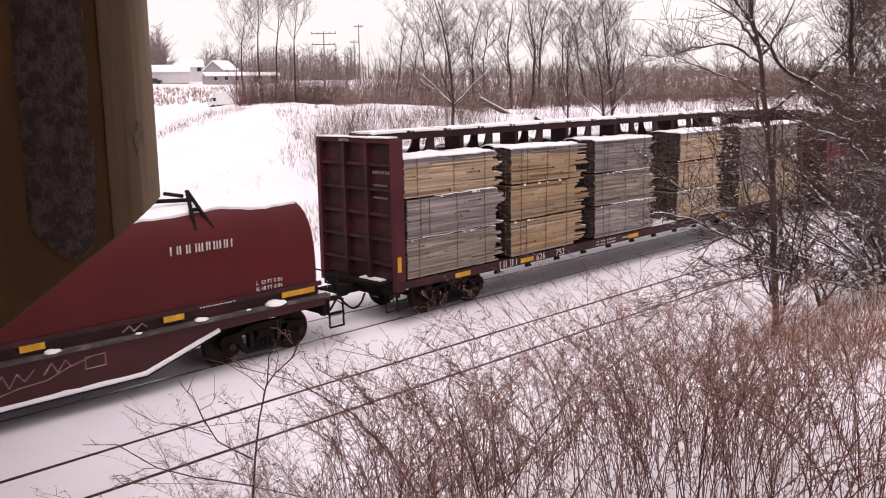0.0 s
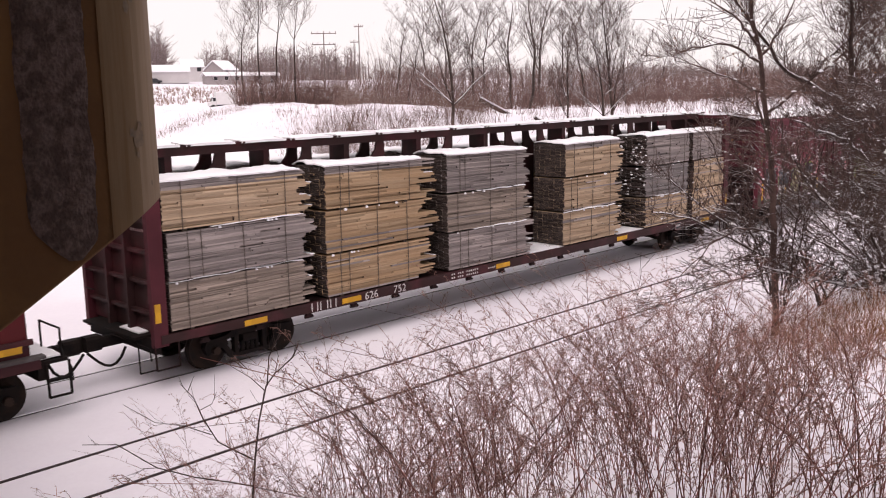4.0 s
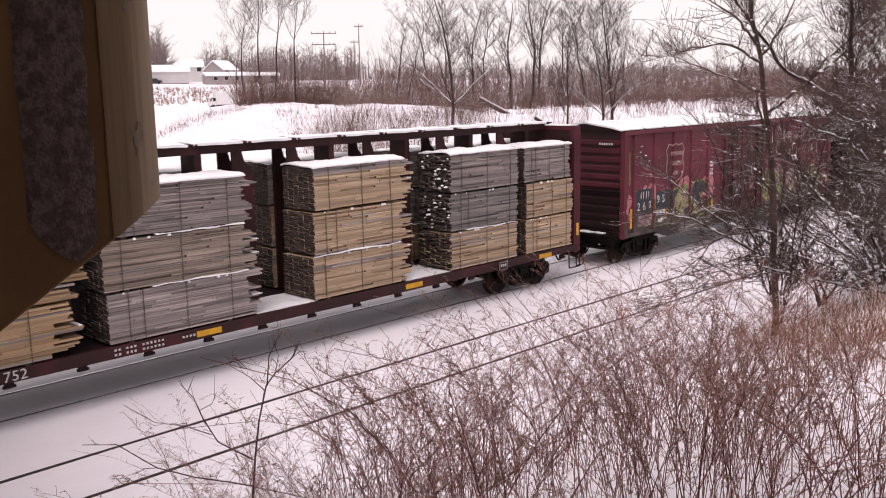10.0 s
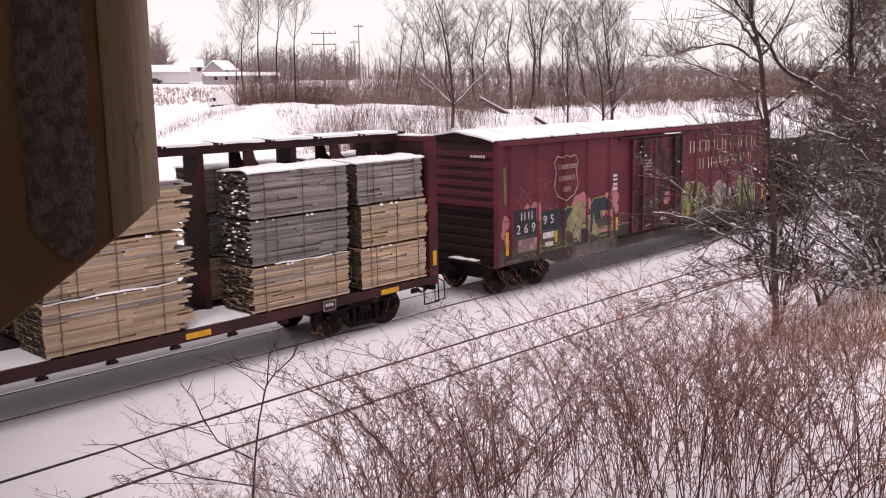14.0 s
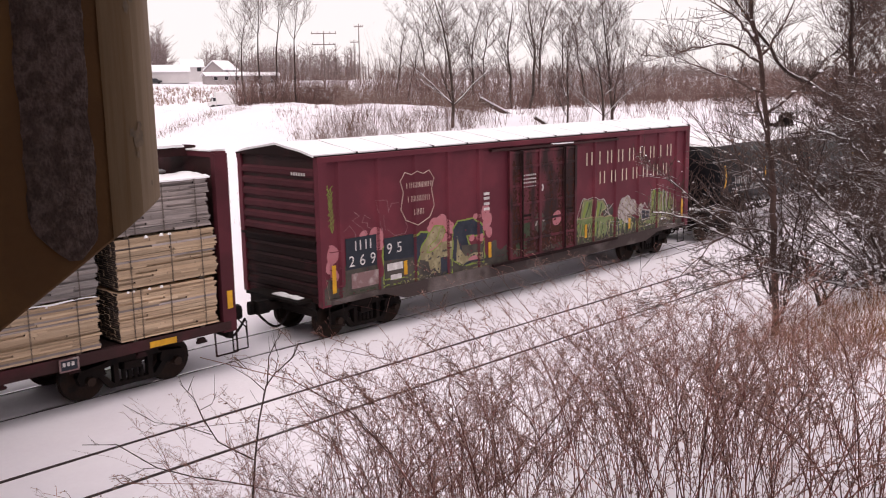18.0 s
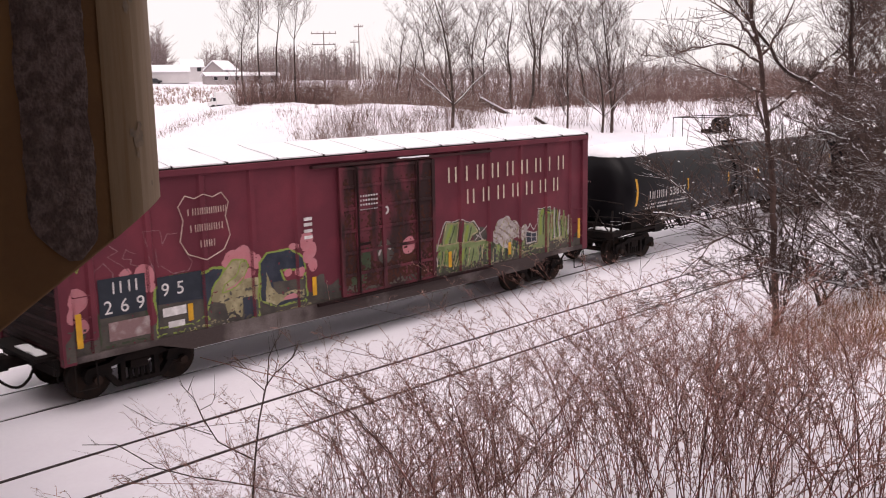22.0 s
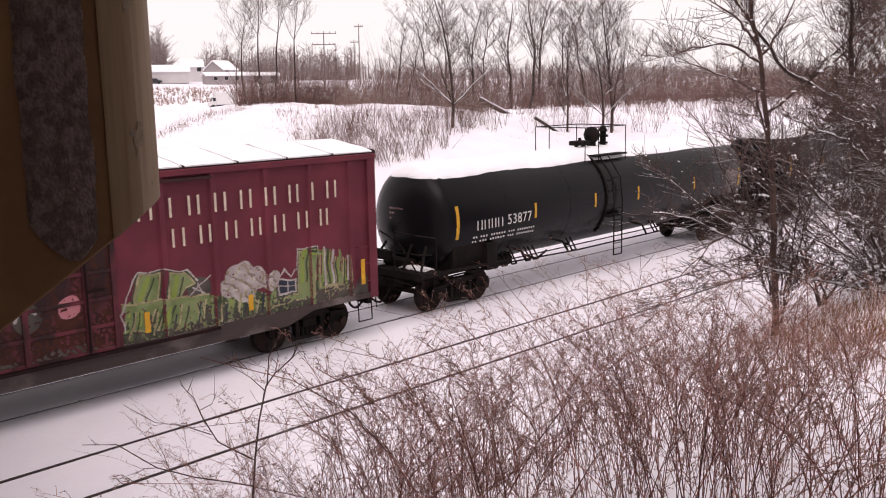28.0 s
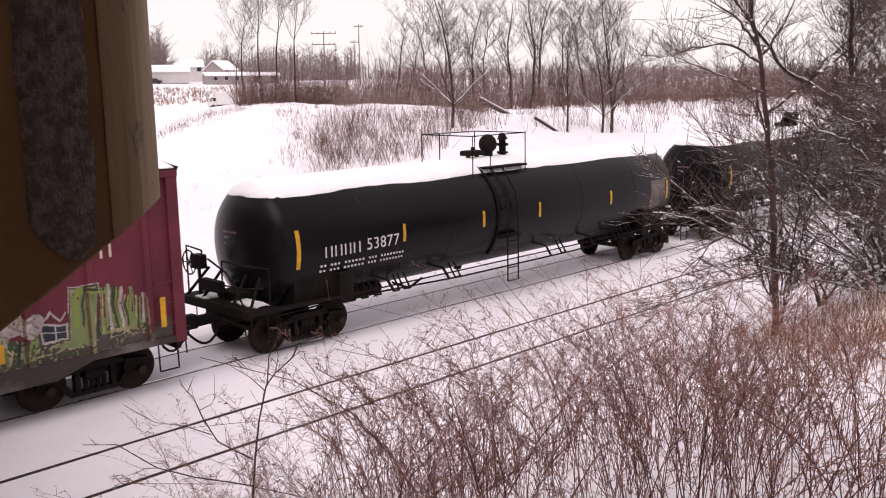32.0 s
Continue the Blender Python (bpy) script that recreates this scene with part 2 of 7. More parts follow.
def wheel_mesh():
    prof = [(-0.07, 0.0), (-0.09, 0.10), (-0.05, 0.12), (-0.03, 0.30), (-0.065, 0.36), (-0.065, WHEEL_R), (0.045, WHEEL_R), (0.06, WHEEL_R + 0.025), (0.075, WHEEL_R + 0.02), (0.075, 0.37), (0.0, 0.31), (0.02, 0.12), (0.05, 0.10), (0.05, 0.0)]
    return Shape().lathe(prof, (0, 0, 0), "y", 28).mesh("wheel", WHEEL)


def side_frame_shape():
    s = Shape()
    out = [(-1.12, 0.52), (-1.06, 0.66), (-0.62, 0.70), (-0.42, 0.80), (0.42, 0.80), (0.62, 0.70), (1.06, 0.66), (1.12, 0.52), (1.06, 0.36), (0.98, 0.36), (0.94, 0.46), (0.72, 0.46), (0.50, 0.20), (-0.50, 0.20), (-0.72, 0.46), (-0.94, 0.46), (-0.98, 0.36), (-1.06, 0.36)]
    s.prism([(x, z) for x, z in out[:5]] + [(0.3, 0.66), (-0.3, 0.66)], "y", -0.07, 0.07)
    s.prism([(-1.12, 0.52), (-1.06, 0.66), (-0.62, 0.70), (-0.55, 0.50), (-0.72, 0.46), (-0.94, 0.46), (-0.98, 0.36), (-1.06, 0.36)], "y", -0.075, 0.075)
    s.prism([(1.12, 0.52), (1.06, 0.66), (0.62, 0.70), (0.55, 0.50), (0.72, 0.46), (0.94, 0.46), (0.98, 0.36), (1.06, 0.36)], "y", -0.075, 0.075)
    s.prism([(-0.62, 0.68), (-0.42, 0.80), (0.42, 0.80), (0.62, 0.68), (0.40, 0.66), (-0.40, 0.66)], "y", -0.08, 0.08)
    s.prism([(-0.72, 0.48), (-0.50, 0.20), (0.50, 0.20), (0.72, 0.48), (0.60, 0.50), (0.42, 0.28), (-0.42, 0.28), (-0.60, 0.50)], "y", -0.08, 0.08)
    s.box(-0.40, -0.30, -0.07, 0.07, 0.26, 0.70)
    s.box(0.30, 0.40, -0.07, 0.07, 0.26, 0.70)
    return s


WHEEL_ME, FRAME_ME = wheel_mesh(), side_frame_shape().mesh("side_frame", IRON)
SPRING_ME = Shape().tube((0, 0, 0.28), (0, 0, 0.50), 0.05, n=8).mesh("spring", IRON)
BOLSTER_ME = Shape().box(-0.18, 0.18, -1.08, 1.08, 0.46, 0.66, 0.03).box(-0.3, 0.3, -0.3, 0.3, 0.66, 0.80).mesh("bogie", IRON)
CAP_ME = Shape().tube((0, -0.14, 0), (0, 0.02, 0), 0.085, n=10).mesh("bearing_cap", WHEEL)
AXLE_ME = Shape().tube((0, -1.08, 0), (0, 1.08, 0), 0.075, n=10).mesh("wheelset", WHEEL)


def bogie(car, x):
    """A two-axle bogie under the car at x."""
    b = part("bogie", BOLSTER_ME, None, car, at=pose(x, 0, 0))
    for y in (-1.02, 1.02):
        part("side_frame", FRAME_ME, None, b, at=pose(0, y, 0))
        for dx in (-0.18, -0.06, 0.06, 0.18):
            part("spring", SPRING_ME, None, b, at=pose(dx, y, 0))
    for dx in (-0.89, 0.89):
        w = part("wheelset", AXLE_ME, None, car, at=pose(x + dx, 0, WHEEL_R))
        for y, turn in ((-0.76, 0), (0.76, 180)):
            part("wheel", WHEEL_ME, None, w, at=pose(0, y, 0, 0, 0, turn))
        part("bearing_cap", CAP_ME, None, w, at=pose(0, -1.06, 0))
        part("bearing_cap", CAP_ME, None, w, at=pose(0, 1.06, 0, 0, 0, 180))
        WHEELSETS.append((w, x + dx))


def coupler(car, x, way, longer=0.0):
    """Coupler, knuckle and brake hose at an end; way: +1 or -1 along the car."""
    s = Shape().box(min(x, x + way * (0.62 + longer)), max(x, x + way * (0.62 + longer)), -0.09, 0.09, 0.72, 0.94, 0.03)
    x += way * longer
    s.box(min(x + way * 0.5, x + way * 0.82), max(x + way * 0.5, x + way * 0.82), -0.17, 0.13, 0.70, 1.0, 0.05)
    s.box(min(x + way * 0.7, x + way * 0.9), max(x + way * 0.7, x + way * 0.9), 0.02, 0.17, 0.68, 0.98, 0.03)
    c = part("coupler", s, IRON, car)
    pts = [(x + way * (0.1 + 0.75 * i / 7), -0.32 + 0.1 * i / 7, 0.72 - 0.45 * math.sin(math.pi * (i / 7) ** 0.8) * 0.75) for i in range(8)]
    part("brake_hose", Shape().rod(pts, 0.028), IRON, car)
    part("uncoupling_rod", Shape().rod([(x + way * 0.3, -0.1, 0.98), (x + way * 0.32, -0.5, 1.0), (x + way * 0.12, -1.35, 0.86), (x + way * 0.12, -1.38, 0.62)], 0.015), IRON, car)
    return c


def sill_step(car, x, y, z0, z1, w=0.4, r=0.016, mat=None):
    part("step", Shape().rod([(x - w / 2, y, z1), (x - w / 2, y - 0.02, z0), (x + w / 2, y - 0.02, z0), (x + w / 2, y, z1)], r), mat or IRON, car)


def strip(car, name, x0, x1, z0, z1, y, mat, label="", d=0.006):
    """A thin painted or glued plate on a side that faces the near bank."""
    return part(name, Shape().box(x0, x1, y - d, y, z0, z1), mat, car, label, smooth=False)


def lettering(car, body, x, y, z, size, mat, name="number", spacing=1.0, label="", turn=0):
    cu = bpy.data.curves.new("text", "FONT")
    cu.body, cu.size, cu.space_character, cu.extrude = body, size * 1.42, spacing, 0.002
    tmp = bpy.data.objects.new("text", cu)
    me = bpy.data.meshes.new_from_object(tmp)
    me.name = name
    me.materials.clear()
    me.materials.append(mat)
    bpy.data.objects.remove(tmp)
    return part(name, me, None, car, label, at=pose(x, y, z, 90, 0, turn))


def mark_bars(car, name, x0, z0, widths, h, gap, mat, y, label="", stroke=0.22):
    """A row of plain letter-sized marks: paired and single bars. Large ones are parts of their own."""
    big = h > 0.2
    s, x = Shape(), x0
    made = []
    for i, w in enumerate(widths):
        t = stroke * h * 0.62
        if w > 0:
            if h < 0.12:
                s.box(x, x + w * 0.8, y - 0.005, y, z0 + 0.15 * h, z0 + 0.85 * h)
            else:
                bars = [x + w / 2 - t / 2] if w < 0.45 * h else [x, x + w - t]
                for x1 in bars:
                    if big:
                        made.append(strip(car, name, x1, x1 + t, z0, z0 + h, y, mat, label, 0.005))
                    else:
                        s.box(x1, x1 + t, y - 0.005, y, z0, z0 + h)
        x += abs(w) + gap
    return made[0] if big else tagged(part(name, s, mat, car, label, smooth=False), kind="stuff")


def snow_sheet(name, car, fn, us, vs, mat=SNOW_TOP, label="", thick=0.03):
    """A lumpy sheet of snow; fn(u, v) gives a point of its upper side, the rim is drawn down."""
    s = Shape()
    m = len(vs)
    for i, u in enumerate(us):
        for j, v in enumerate(vs):
            s.v.append(tuple(fn(u, v)))
    s.f = [(i * m + j, (i + 1) * m + j, (i + 1) * m + j + 1, i * m + j + 1) for i in range(len(us) - 1) for j in range(m - 1)]
    rim = [i * m for i in range(len(us))] + [(len(us) - 1) * m + j for j in range(1, m)] + [i * m + m - 1 for i in range(len(us) - 2, -1, -1)] + [j for j in range(m - 2, 0, -1)]
    k = len(s.v)
    s.v += [(s.v[i][0], s.v[i][1], s.v[i][2] - thick) for i in rim]
    n = len(rim)
    s.f += [(rim[i], rim[(i + 1) % n], k + (i + 1) % n, k + i) for i in range(n)]
    s.mi = [0] * len(s.f)
    return part(name, s, mat, car, label)


def rail_car(name, u, label, category="railcar"):
    car = tagged(new(name), label, category, "freight train")
    car.location = (u, 0, 0)
    KEYED.append((car, u))
    return car


# --- boxcar: body 15.7 m long, local x from -7.85 to 7.85 ---
BOX_U = 47.45
BOX_POSTS = [-7.22, -6.05, -4.87, -3.72, -2.58, 2.53, 3.65, 4.91, 6.05, 7.17]


def build_boxcar():
    car = rail_car("boxcar", BOX_U, "maroon ribbed boxcar with graffiti and snow on its roof")
    part("side_wall", Shape().box(-7.8, 7.83, -1.46, -1.42, 0.98, 4.22), RED, car)
    part("side_wall", Shape().box(-7.8, 7.83, 1.42, 1.46, 0.98, 4.22), RED, car)
    part("floor", Shape().box(-7.8, 7.83, -1.42, 1.42, 0.98, 1.1), IRON, car)
    for x in BOX_POSTS:
        for y, w in ((-1.46, -1), (1.46, 1)):
            prof = [(x - 0.09, y), (x - 0.05, y + w * 0.06), (x + 0.05, y + w * 0.06), (x + 0.09, y)]
            part("side_post", Shape().prism(prof, "z", 1.0, 4.16), RED, car)
    for x0, x1 in ((-7.85, -7.62), (7.65, 7.88)):
        for y0, y1 in ((-1.54, -1.38), (1.38, 1.54)):
            part("corner_post", Shape().box(x0, x1, y0, y1, 0.92, 4.22, 0.02), RED, car)
    for y0, y1 in ((-1.55, -1.40), (1.40, 1.55)):
        part("top_chord", Shape().box(-7.86, 7.89, y0, y1, 4.13, 4.26, 0.015), RED, car)
        part("side_sill", Shape().prism([(-7.85, 0.94), (-6.0, 0.94), (-5.3, 0.72), (5.3, 0.72), (6.0, 0.94), (7.88, 0.94), (7.88, 1.06), (-7.85, 1.06)], "y", y0 + 0.02, y1 - 0.02), SILL_DUST, car, "grimy side sill")
    # ribbed ends: grime, and shade put into a darker red than the sides
    for x, w in ((-7.8, -1), (7.83, 1)):
        wall = part("end_wall", Shape().box(min(x, x - w * 0.05), max(x, x - w * 0.05), -1.42, 1.42, 0.98, 4.24).prism([(-1.42, 4.24), (1.42, 4.24), (0, 4.46)], "x", min(x, x - w * 0.05), max(x, x - w * 0.05)), RED_DARK, car, "grimy ribbed end, painted darker as in shade")
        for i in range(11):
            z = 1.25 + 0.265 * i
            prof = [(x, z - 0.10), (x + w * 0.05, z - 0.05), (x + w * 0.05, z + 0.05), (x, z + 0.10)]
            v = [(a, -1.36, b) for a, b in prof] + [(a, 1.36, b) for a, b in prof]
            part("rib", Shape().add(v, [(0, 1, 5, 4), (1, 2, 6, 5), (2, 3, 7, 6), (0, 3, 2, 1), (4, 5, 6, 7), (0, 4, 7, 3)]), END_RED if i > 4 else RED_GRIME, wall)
        # crossover platform and grab irons
        p = part("end_platform", Shape().box(min(x, x + w * 0.42), max(x, x + w * 0.42), -1.1, 0.9, 1.0, 1.06).box(min(x, x + w * 0.1), max(x, x + w * 0.1), -1.2, 1.2, 0.70, 1.0), IRON, car)
        snow_sheet("platform_snow", car, lambda u, v: (u, v, 1.09 + 0.03 * noise.noise((u * 4, v * 4, 1))), [min(x, x + w * 0.4) + 0.12 + 0.05 * i for i in range(5)], [-0.9 + 0.14 * i for i in range(8)])
        for z in (1.5, 1.95, 2.4):
            part("grab_iron", Shape().rod([(x, -1.3, z), (x + w * 0.12, -1.3, z), (x + w * 0.12, -0.85, z), (x, -0.85, z)], 0.012), RED_GRIME, car)
        part("end_ledge", Shape().box(min(x, x + w * 0.11), max(x, x + w * 0.11), -1.4, 1.44, 2.36, 2.41), RED_GRIME, car)
        coupler(car, x, w)
        sill_step(car, x - w * 0.35, -1.5, 0.42, 0.94)
        sill_step(car, x - w * 0.35, 1.5, 0.42, 0.94)
    # roof with raised seams
    roof = part("roof", Shape().prism([(-1.52, 4.25), (-1.52, 4.28), (0, 4.48), (1.52, 4.28), (1.52, 4.25)], "x", -7.9, 7.93), RED_GRIME, car)
    edges = [-7.9 + 15.83 * i / 13 for i in range(14)]
    for a, b in zip(edges[:-1], edges[1:]):
        ph = random.random() * 9
        def top(u, v, ph=ph):
            edge = 1 - 0.75 * abs(v) ** 10
            return (u + 0.05 * math.sin(v * 2.2 + 0.4) + 0.02 * noise.noise((u * 3, v * 3, ph)), v * 1.47, 4.30 + 0.2 * (1 - abs(v)) + 0.045 * edge + 0.012 * noise.noise((u * 2, v * 3, ph)))
        snow_sheet("roof_snow", roof, top, [a + 0.022 + (b - a - 0.044) * i / 5 for i in range(6)], [-1 + 0.1 * i for i in range(21)], thick=0.05)
        part("roof_seam", Shape().rod([(b, -1.5, 4.3), (b, 0, 4.5), (b, 1.5, 4.3)], 0.022), RED_GRIME, roof)
    # sliding door
    door = part("door", Shape().box(-1.45, 1.48, -1.53, -1.47, 1.08, 4.0), DOOR_RED, car, "maroon sliding door with rust streaks")
    for z in (1.1, 1.55, 2.05, 2.55, 3.05, 3.55, 3.95):
        part("door_rib", Shape().box(-1.45, 1.48, -1.56, -1.53, z - 0.035, z + 0.035, 0.008), DOOR_RED, door)
    for x in (-1.43, -0.98, -0.18, 0.92, 1.46):
        part("door_stile", Shape().box(x - 0.05, x + 0.05, -1.575, -1.53, 1.08, 4.0, 0.01), DOOR_RED, door)
    for x in (-0.98, 0.92):
        part("lock_bar", Shape().tube((x, -1.60, 1.1), (x, -1.60, 3.98), 0.022), RED_GRIME, door)
        part("lock_handle", Shape().box(x - 0.02, x + 0.32, -1.63, -1.60, 2.2, 2.26), RED_GRIME, door)
    part("door_rail", Shape().box(-2.2, 3.6, -1.60, -1.47, 1.0, 1.06), RED_GRIME, car)
    part("door_rail", Shape().box(-2.2, 3.6, -1.58, -1.47, 4.03, 4.09), RED_DARK, car)
    snow_sheet("rail_snow", car, lambda u, v: (u, v, 4.10 + 0.035 * abs(noise.noise((u * 5, v, 2)))), [0.35 + 0.08 * i for i in range(13)], [-1.585, -1.53, -1.48])
    for z in (1.35, 1.75, 2.15):
        part("grab_iron", Shape().rod([(7.3, -1.47, z), (7.3, -1.58, z), (7.6, -1.58, z), (7.6, -1.47, z)], 0.012), RED, car)
        part("grab_iron", Shape().rod([(-7.6, -1.47, z), (-7.6, -1.58, z), (-7.3, -1.58, z), (-7.3, -1.47, z)], 0.012), RED, car)
    for x in (-6.2, 6.2):
        bogie(car, x)
    # the wide pan between the bogies is added to deepen shade on the track
    part("centre_sill", Shape().box(-7.7, -4.9, -0.3, 0.3, 0.62, 0.98).prism([(-1.35, 0.98), (-1.35, 0.80), (-0.45, 0.55), (0.6, 0.5), (1.35, 0.6), (1.35, 0.98)], "x", -4.9, 4.9).box(4.9, 7.7, -0.3, 0.3, 0.62, 0.98), IRON, car)
    part("brake_cylinder", Shape().tube((-2.0, -0.7, 0.72), (-1.2, -0.7, 0.72), 0.16, n=12).box(0.4, 1.5, -0.9, -0.5, 0.55, 0.9), IRON, car)
    # reflectors
    for x, z0, z1 in ((-7.56, 1.23, 1.86), (-5.26, 1.28, 1.62), (-2.2, 1.25, 1.66), (2.10, 1.22, 1.62), (4.42, 1.22, 1.55), (7.38, 1.30, 1.88)):
        strip(car, "reflector", x - 0.055, x + 0.055, z0, z1, -1.60 if abs(x) > 7 else -1.47, YELLOW, "yellow reflective strip", 0.008)
    # number panels
    strip(car, "number_panel", -7.1, -6.17, 1.66, 2.38, -1.47, DARK_PANEL, "dark number panel")
    strip(car, "number_panel", -5.93, -4.98, 1.72, 2.24, -1.47, DARK_PANEL, "dark number panel")
    for i, ch in enumerate("269"):
        lettering(car, ch, -7.02 + 0.32 * i, -1.477, 1.72, 0.25, WHITE_PAINT, "digit")
    for i, ch in enumerate("95"):
        lettering(car, ch, -5.86 + 0.32 * i, -1.477, 1.86, 0.25, WHITE_PAINT, "digit")
    mark_bars(car, "owner_mark", -6.82, 2.08, [0.17, 0.17], 0.22, 0.14, WHITE_PAINT, -1.477)
    # owner's name in plain letter-sized bars
    mark_bars(car, "owner_name", 2.02, 3.36, [0.3, 0.1, 0.25, 0.27, 0.27, 0.27, 0.25, 0.1, 0.27], 0.38, 0.33, CREAM_PAINT, -1.525, stroke=0.21)
    mark_bars(car, "owner_name", 2.70, 2.78, [0.27, 0.25, 0.27, 0.25, 0.27, 0.27, 0.22], 0.36, 0.33, CREAM_PAINT, -1.525, stroke=0.21)
    # shield outline
    pts = [(-0.5, 0.42), (-0.36, 0.62), (-0.18, 0.55), (0, 0.62), (0.18, 0.55), (0.36, 0.62), (0.5, 0.42), (0.42, 0.15), (0.5, -0.25), (0.36, -0.52), (0.0, -0.68), (-0.36, -0.52), (-0.5, -0.25), (-0.42, 0.15)]
    s = Shape()
    for (a, b), (c, d) in zip(pts, pts[1:] + pts[:1]):
        s.tube((-4.86 + a * 1.12, -1.53, 3.12 + b), (-4.86 + c * 1.12, -1.53, 3.12 + d), 0.011, n=5)
    part("shield_outline", s, GHOST_CREAM, car, "cream outline of a shield")
    mark_bars(car, "shield_line", -5.22, 3.35, [0.12, 0.04, 0.07, 0.07, 0.07, 0.07, 0.07, 0.04, 0.07], 0.13, 0.03, GHOST_CREAM, -1.527)
    mark_bars(car, "shield_line", -5.18, 3.02, [0.12, 0.07, 0.08, 0.07, 0.08, 0.08, 0.06], 0.14, 0.03, GHOST_CREAM, -1.527)
    mark_bars(car, "shield_line", -4.98, 2.70, [0.1, 0.08, 0.08], 0.14, 0.03, GHOST_CREAM, -1.527)
    # small stencils
    for i, z in enumerate((2.52, 2.66, 2.80, 2.92)):
        strip(car, "stencil", -2.42, -2.2, z, z + 0.07, -1.47, WHITE_PAINT)
    strip(car, "stencil", -6.95, -6.1, 1.20, 1.55, -1.468, GHOST)
    strip(car, "stencil", -5.85, -5.35, 1.45, 1.62, -1.47, WHITE_PAINT)
    strip(car, "stencil", -5.75, -5.4, 1.22, 1.34, -1.47, WHITE_PAINT)
    for r in range(4):
        mark_bars(car, "stencil", -0.86, 2.98 + 0.1 * r, [0.05] * 7, 0.06, 0.03, WHITE_PAINT, -1.535)
    part("seal_ring", Shape().lathe([(-1.535, 0.05), (-1.545, 0.09), (-1.535, 0.11)], (-0.1, 0, 2.92), "y", 14), WHITE_PAINT, car)
    mark_bars(car, "end_mark", -0.3, 0, [0.07] * 6, 0.10, 0.02, WHITE_PAINT, 0).matrix_basis = pose(-7.87, -0.9, 3.82, 0, 0, -90)
    return car


GHOST = material("faded_white", (0.34, 0.28, 0.27), 0.7, 0, 0.25, 4.0, 0.0, 40.0, second=(0.2, 0.12, 0.12), cover=0.6)
build_boxcar()


# --- tank car: shell 16.9 m long ---
TANK_U, TANK_R, TANK_Z = 65.75, 1.43, 2.28


def build_tank(number):
    car = rail_car("tank_car", TANK_U, "black tank car with snow along its top", "tank car")
    half = 7.87
    prof = [(-half - 0.42, 0.0), (-half - 0.41, 0.25), (-half - 0.36, 0.6), (-half - 0.26, 0.95), (-half - 0.12, 1.22), (-half + 0.03, 1.37), (-half + 0.2, TANK_R)]
    prof += [(-half + 0.2 + (2 * half - 0.4) * i / 6, TANK_R) for i in range(1, 6)]
    prof += [(-a, r) for a, r in reversed(prof[:7])]
    part("shell", Shape().lathe(prof, (0, 0, TANK_Z), "x", 48), BLACK, car)

    def top(u, v):
        rag = 0.05 * noise.noise((u * 0.5, v * 2, 4)) + 0.02 * noise.noise((u * 2, v * 2, 6))
        end = smooth(half + 0.2, half - 0.4, abs(u))
        r0 = lerp_table(-abs(u), prof[:8])
        w = v * (math.acos(min(0.999, 1.13 / r0)) + rag * end)
        r = r0 + 0.055 * (1 - abs(v) ** 6) * (0.25 + 0.75 * end) + 0.006
        return (u, r * math.sin(w), TANK_Z + r * math.cos(w) + 0.015 * noise.noise((u * 1.5, v * 4, 2)))
    snow_sheet("top_snow", car, top, [-half - 0.155, -half - 0.14, -half - 0.12, -half - 0.08, -half - 0.03, -half + 0.05] + [-half + 0.15 + (2 * half - 0.3) * i / 84 for i in range(85)] + [half - 0.05, half + 0.03, half + 0.08, half + 0.12, half + 0.14, half + 0.155], [-1 + 0.1 * i for i in range(21)], thick=0.03)
    for x in (-2.8, 2.8, -5.6, 5.6):
        part("weld_seam", Shape().lathe([(x - 0.02, TANK_R - 0.01), (x, TANK_R + 0.006), (x + 0.02, TANK_R - 0.01)], (0, 0, TANK_Z), "x", 48), BLACK, car)
    # reflectors on the shell
    def on_shell(x, z0, z1, w):
        s = Shape()
        n = 8
        for i in range(n + 1):
            z = z0 + (z1 - z0) * i / n
            y = -math.sqrt(TANK_R ** 2 - (z - TANK_Z) ** 2) - 0.006
            s.v += [(x - w / 2, y, z), (x + w / 2, y, z)]
        s.f = [(2 * i, 2 * i + 1, 2 * i + 3, 2 * i + 2) for i in range(n)]
        s.mi = [0] * n
        return s
    part("reflector", on_shell(-7.56, 1.86, 2.72, 0.11), YELLOW, car, "yellow reflective strip")
    for x in (-4.42, -1.56, 0.78, 4.27):
        part("reflector", on_shell(x, 2.08, 2.5, 0.09), YELLOW, car, "yellow reflective strip")
    part("dust_patch", on_shell(6.95, 1.75, 2.6, 0.9), SILL_DUST, car, "patch of pale brown dust")
    part("reflector", on_shell(7.5, 1.95, 2.6, 0.09), YELLOW, car, "yellow reflective strip")
    # owner mark as bars, number in digits
    yy = -TANK_R - 0.004
    mark_bars(car, "owner_mark", -6.84, 2.02, [0.2, 0.2, 0.18, 0.2], 0.25, 0.08, WHITE_PAINT, yy, stroke=0.24)
    lettering(car, number, -5.63, yy, 2.04, 0.27, WHITE_PAINT, "number", 1.1)
    for r in range(2):
        mark_bars(car, "stencil", -6.95, 1.80 - 0.12 * r, [0.07, 0.07, -0.05] + [0.07] * 3 + [-0.06] + [0.07] * 6 + [-0.06] + [0.06] * 3 + [-0.06] + [0.06] * 8, 0.07, 0.035, WHITE_PAINT, -1.374 + 0.042 * r)
    # centre fittings
    plat = part("platform", Shape().box(-0.95, 0.75, -1.0, -0.45, 3.52, 3.57), IRON, car)
    part("platform", Shape().box(-0.95, 0.75, 0.45, 1.0, 3.52, 3.57), IRON, car)
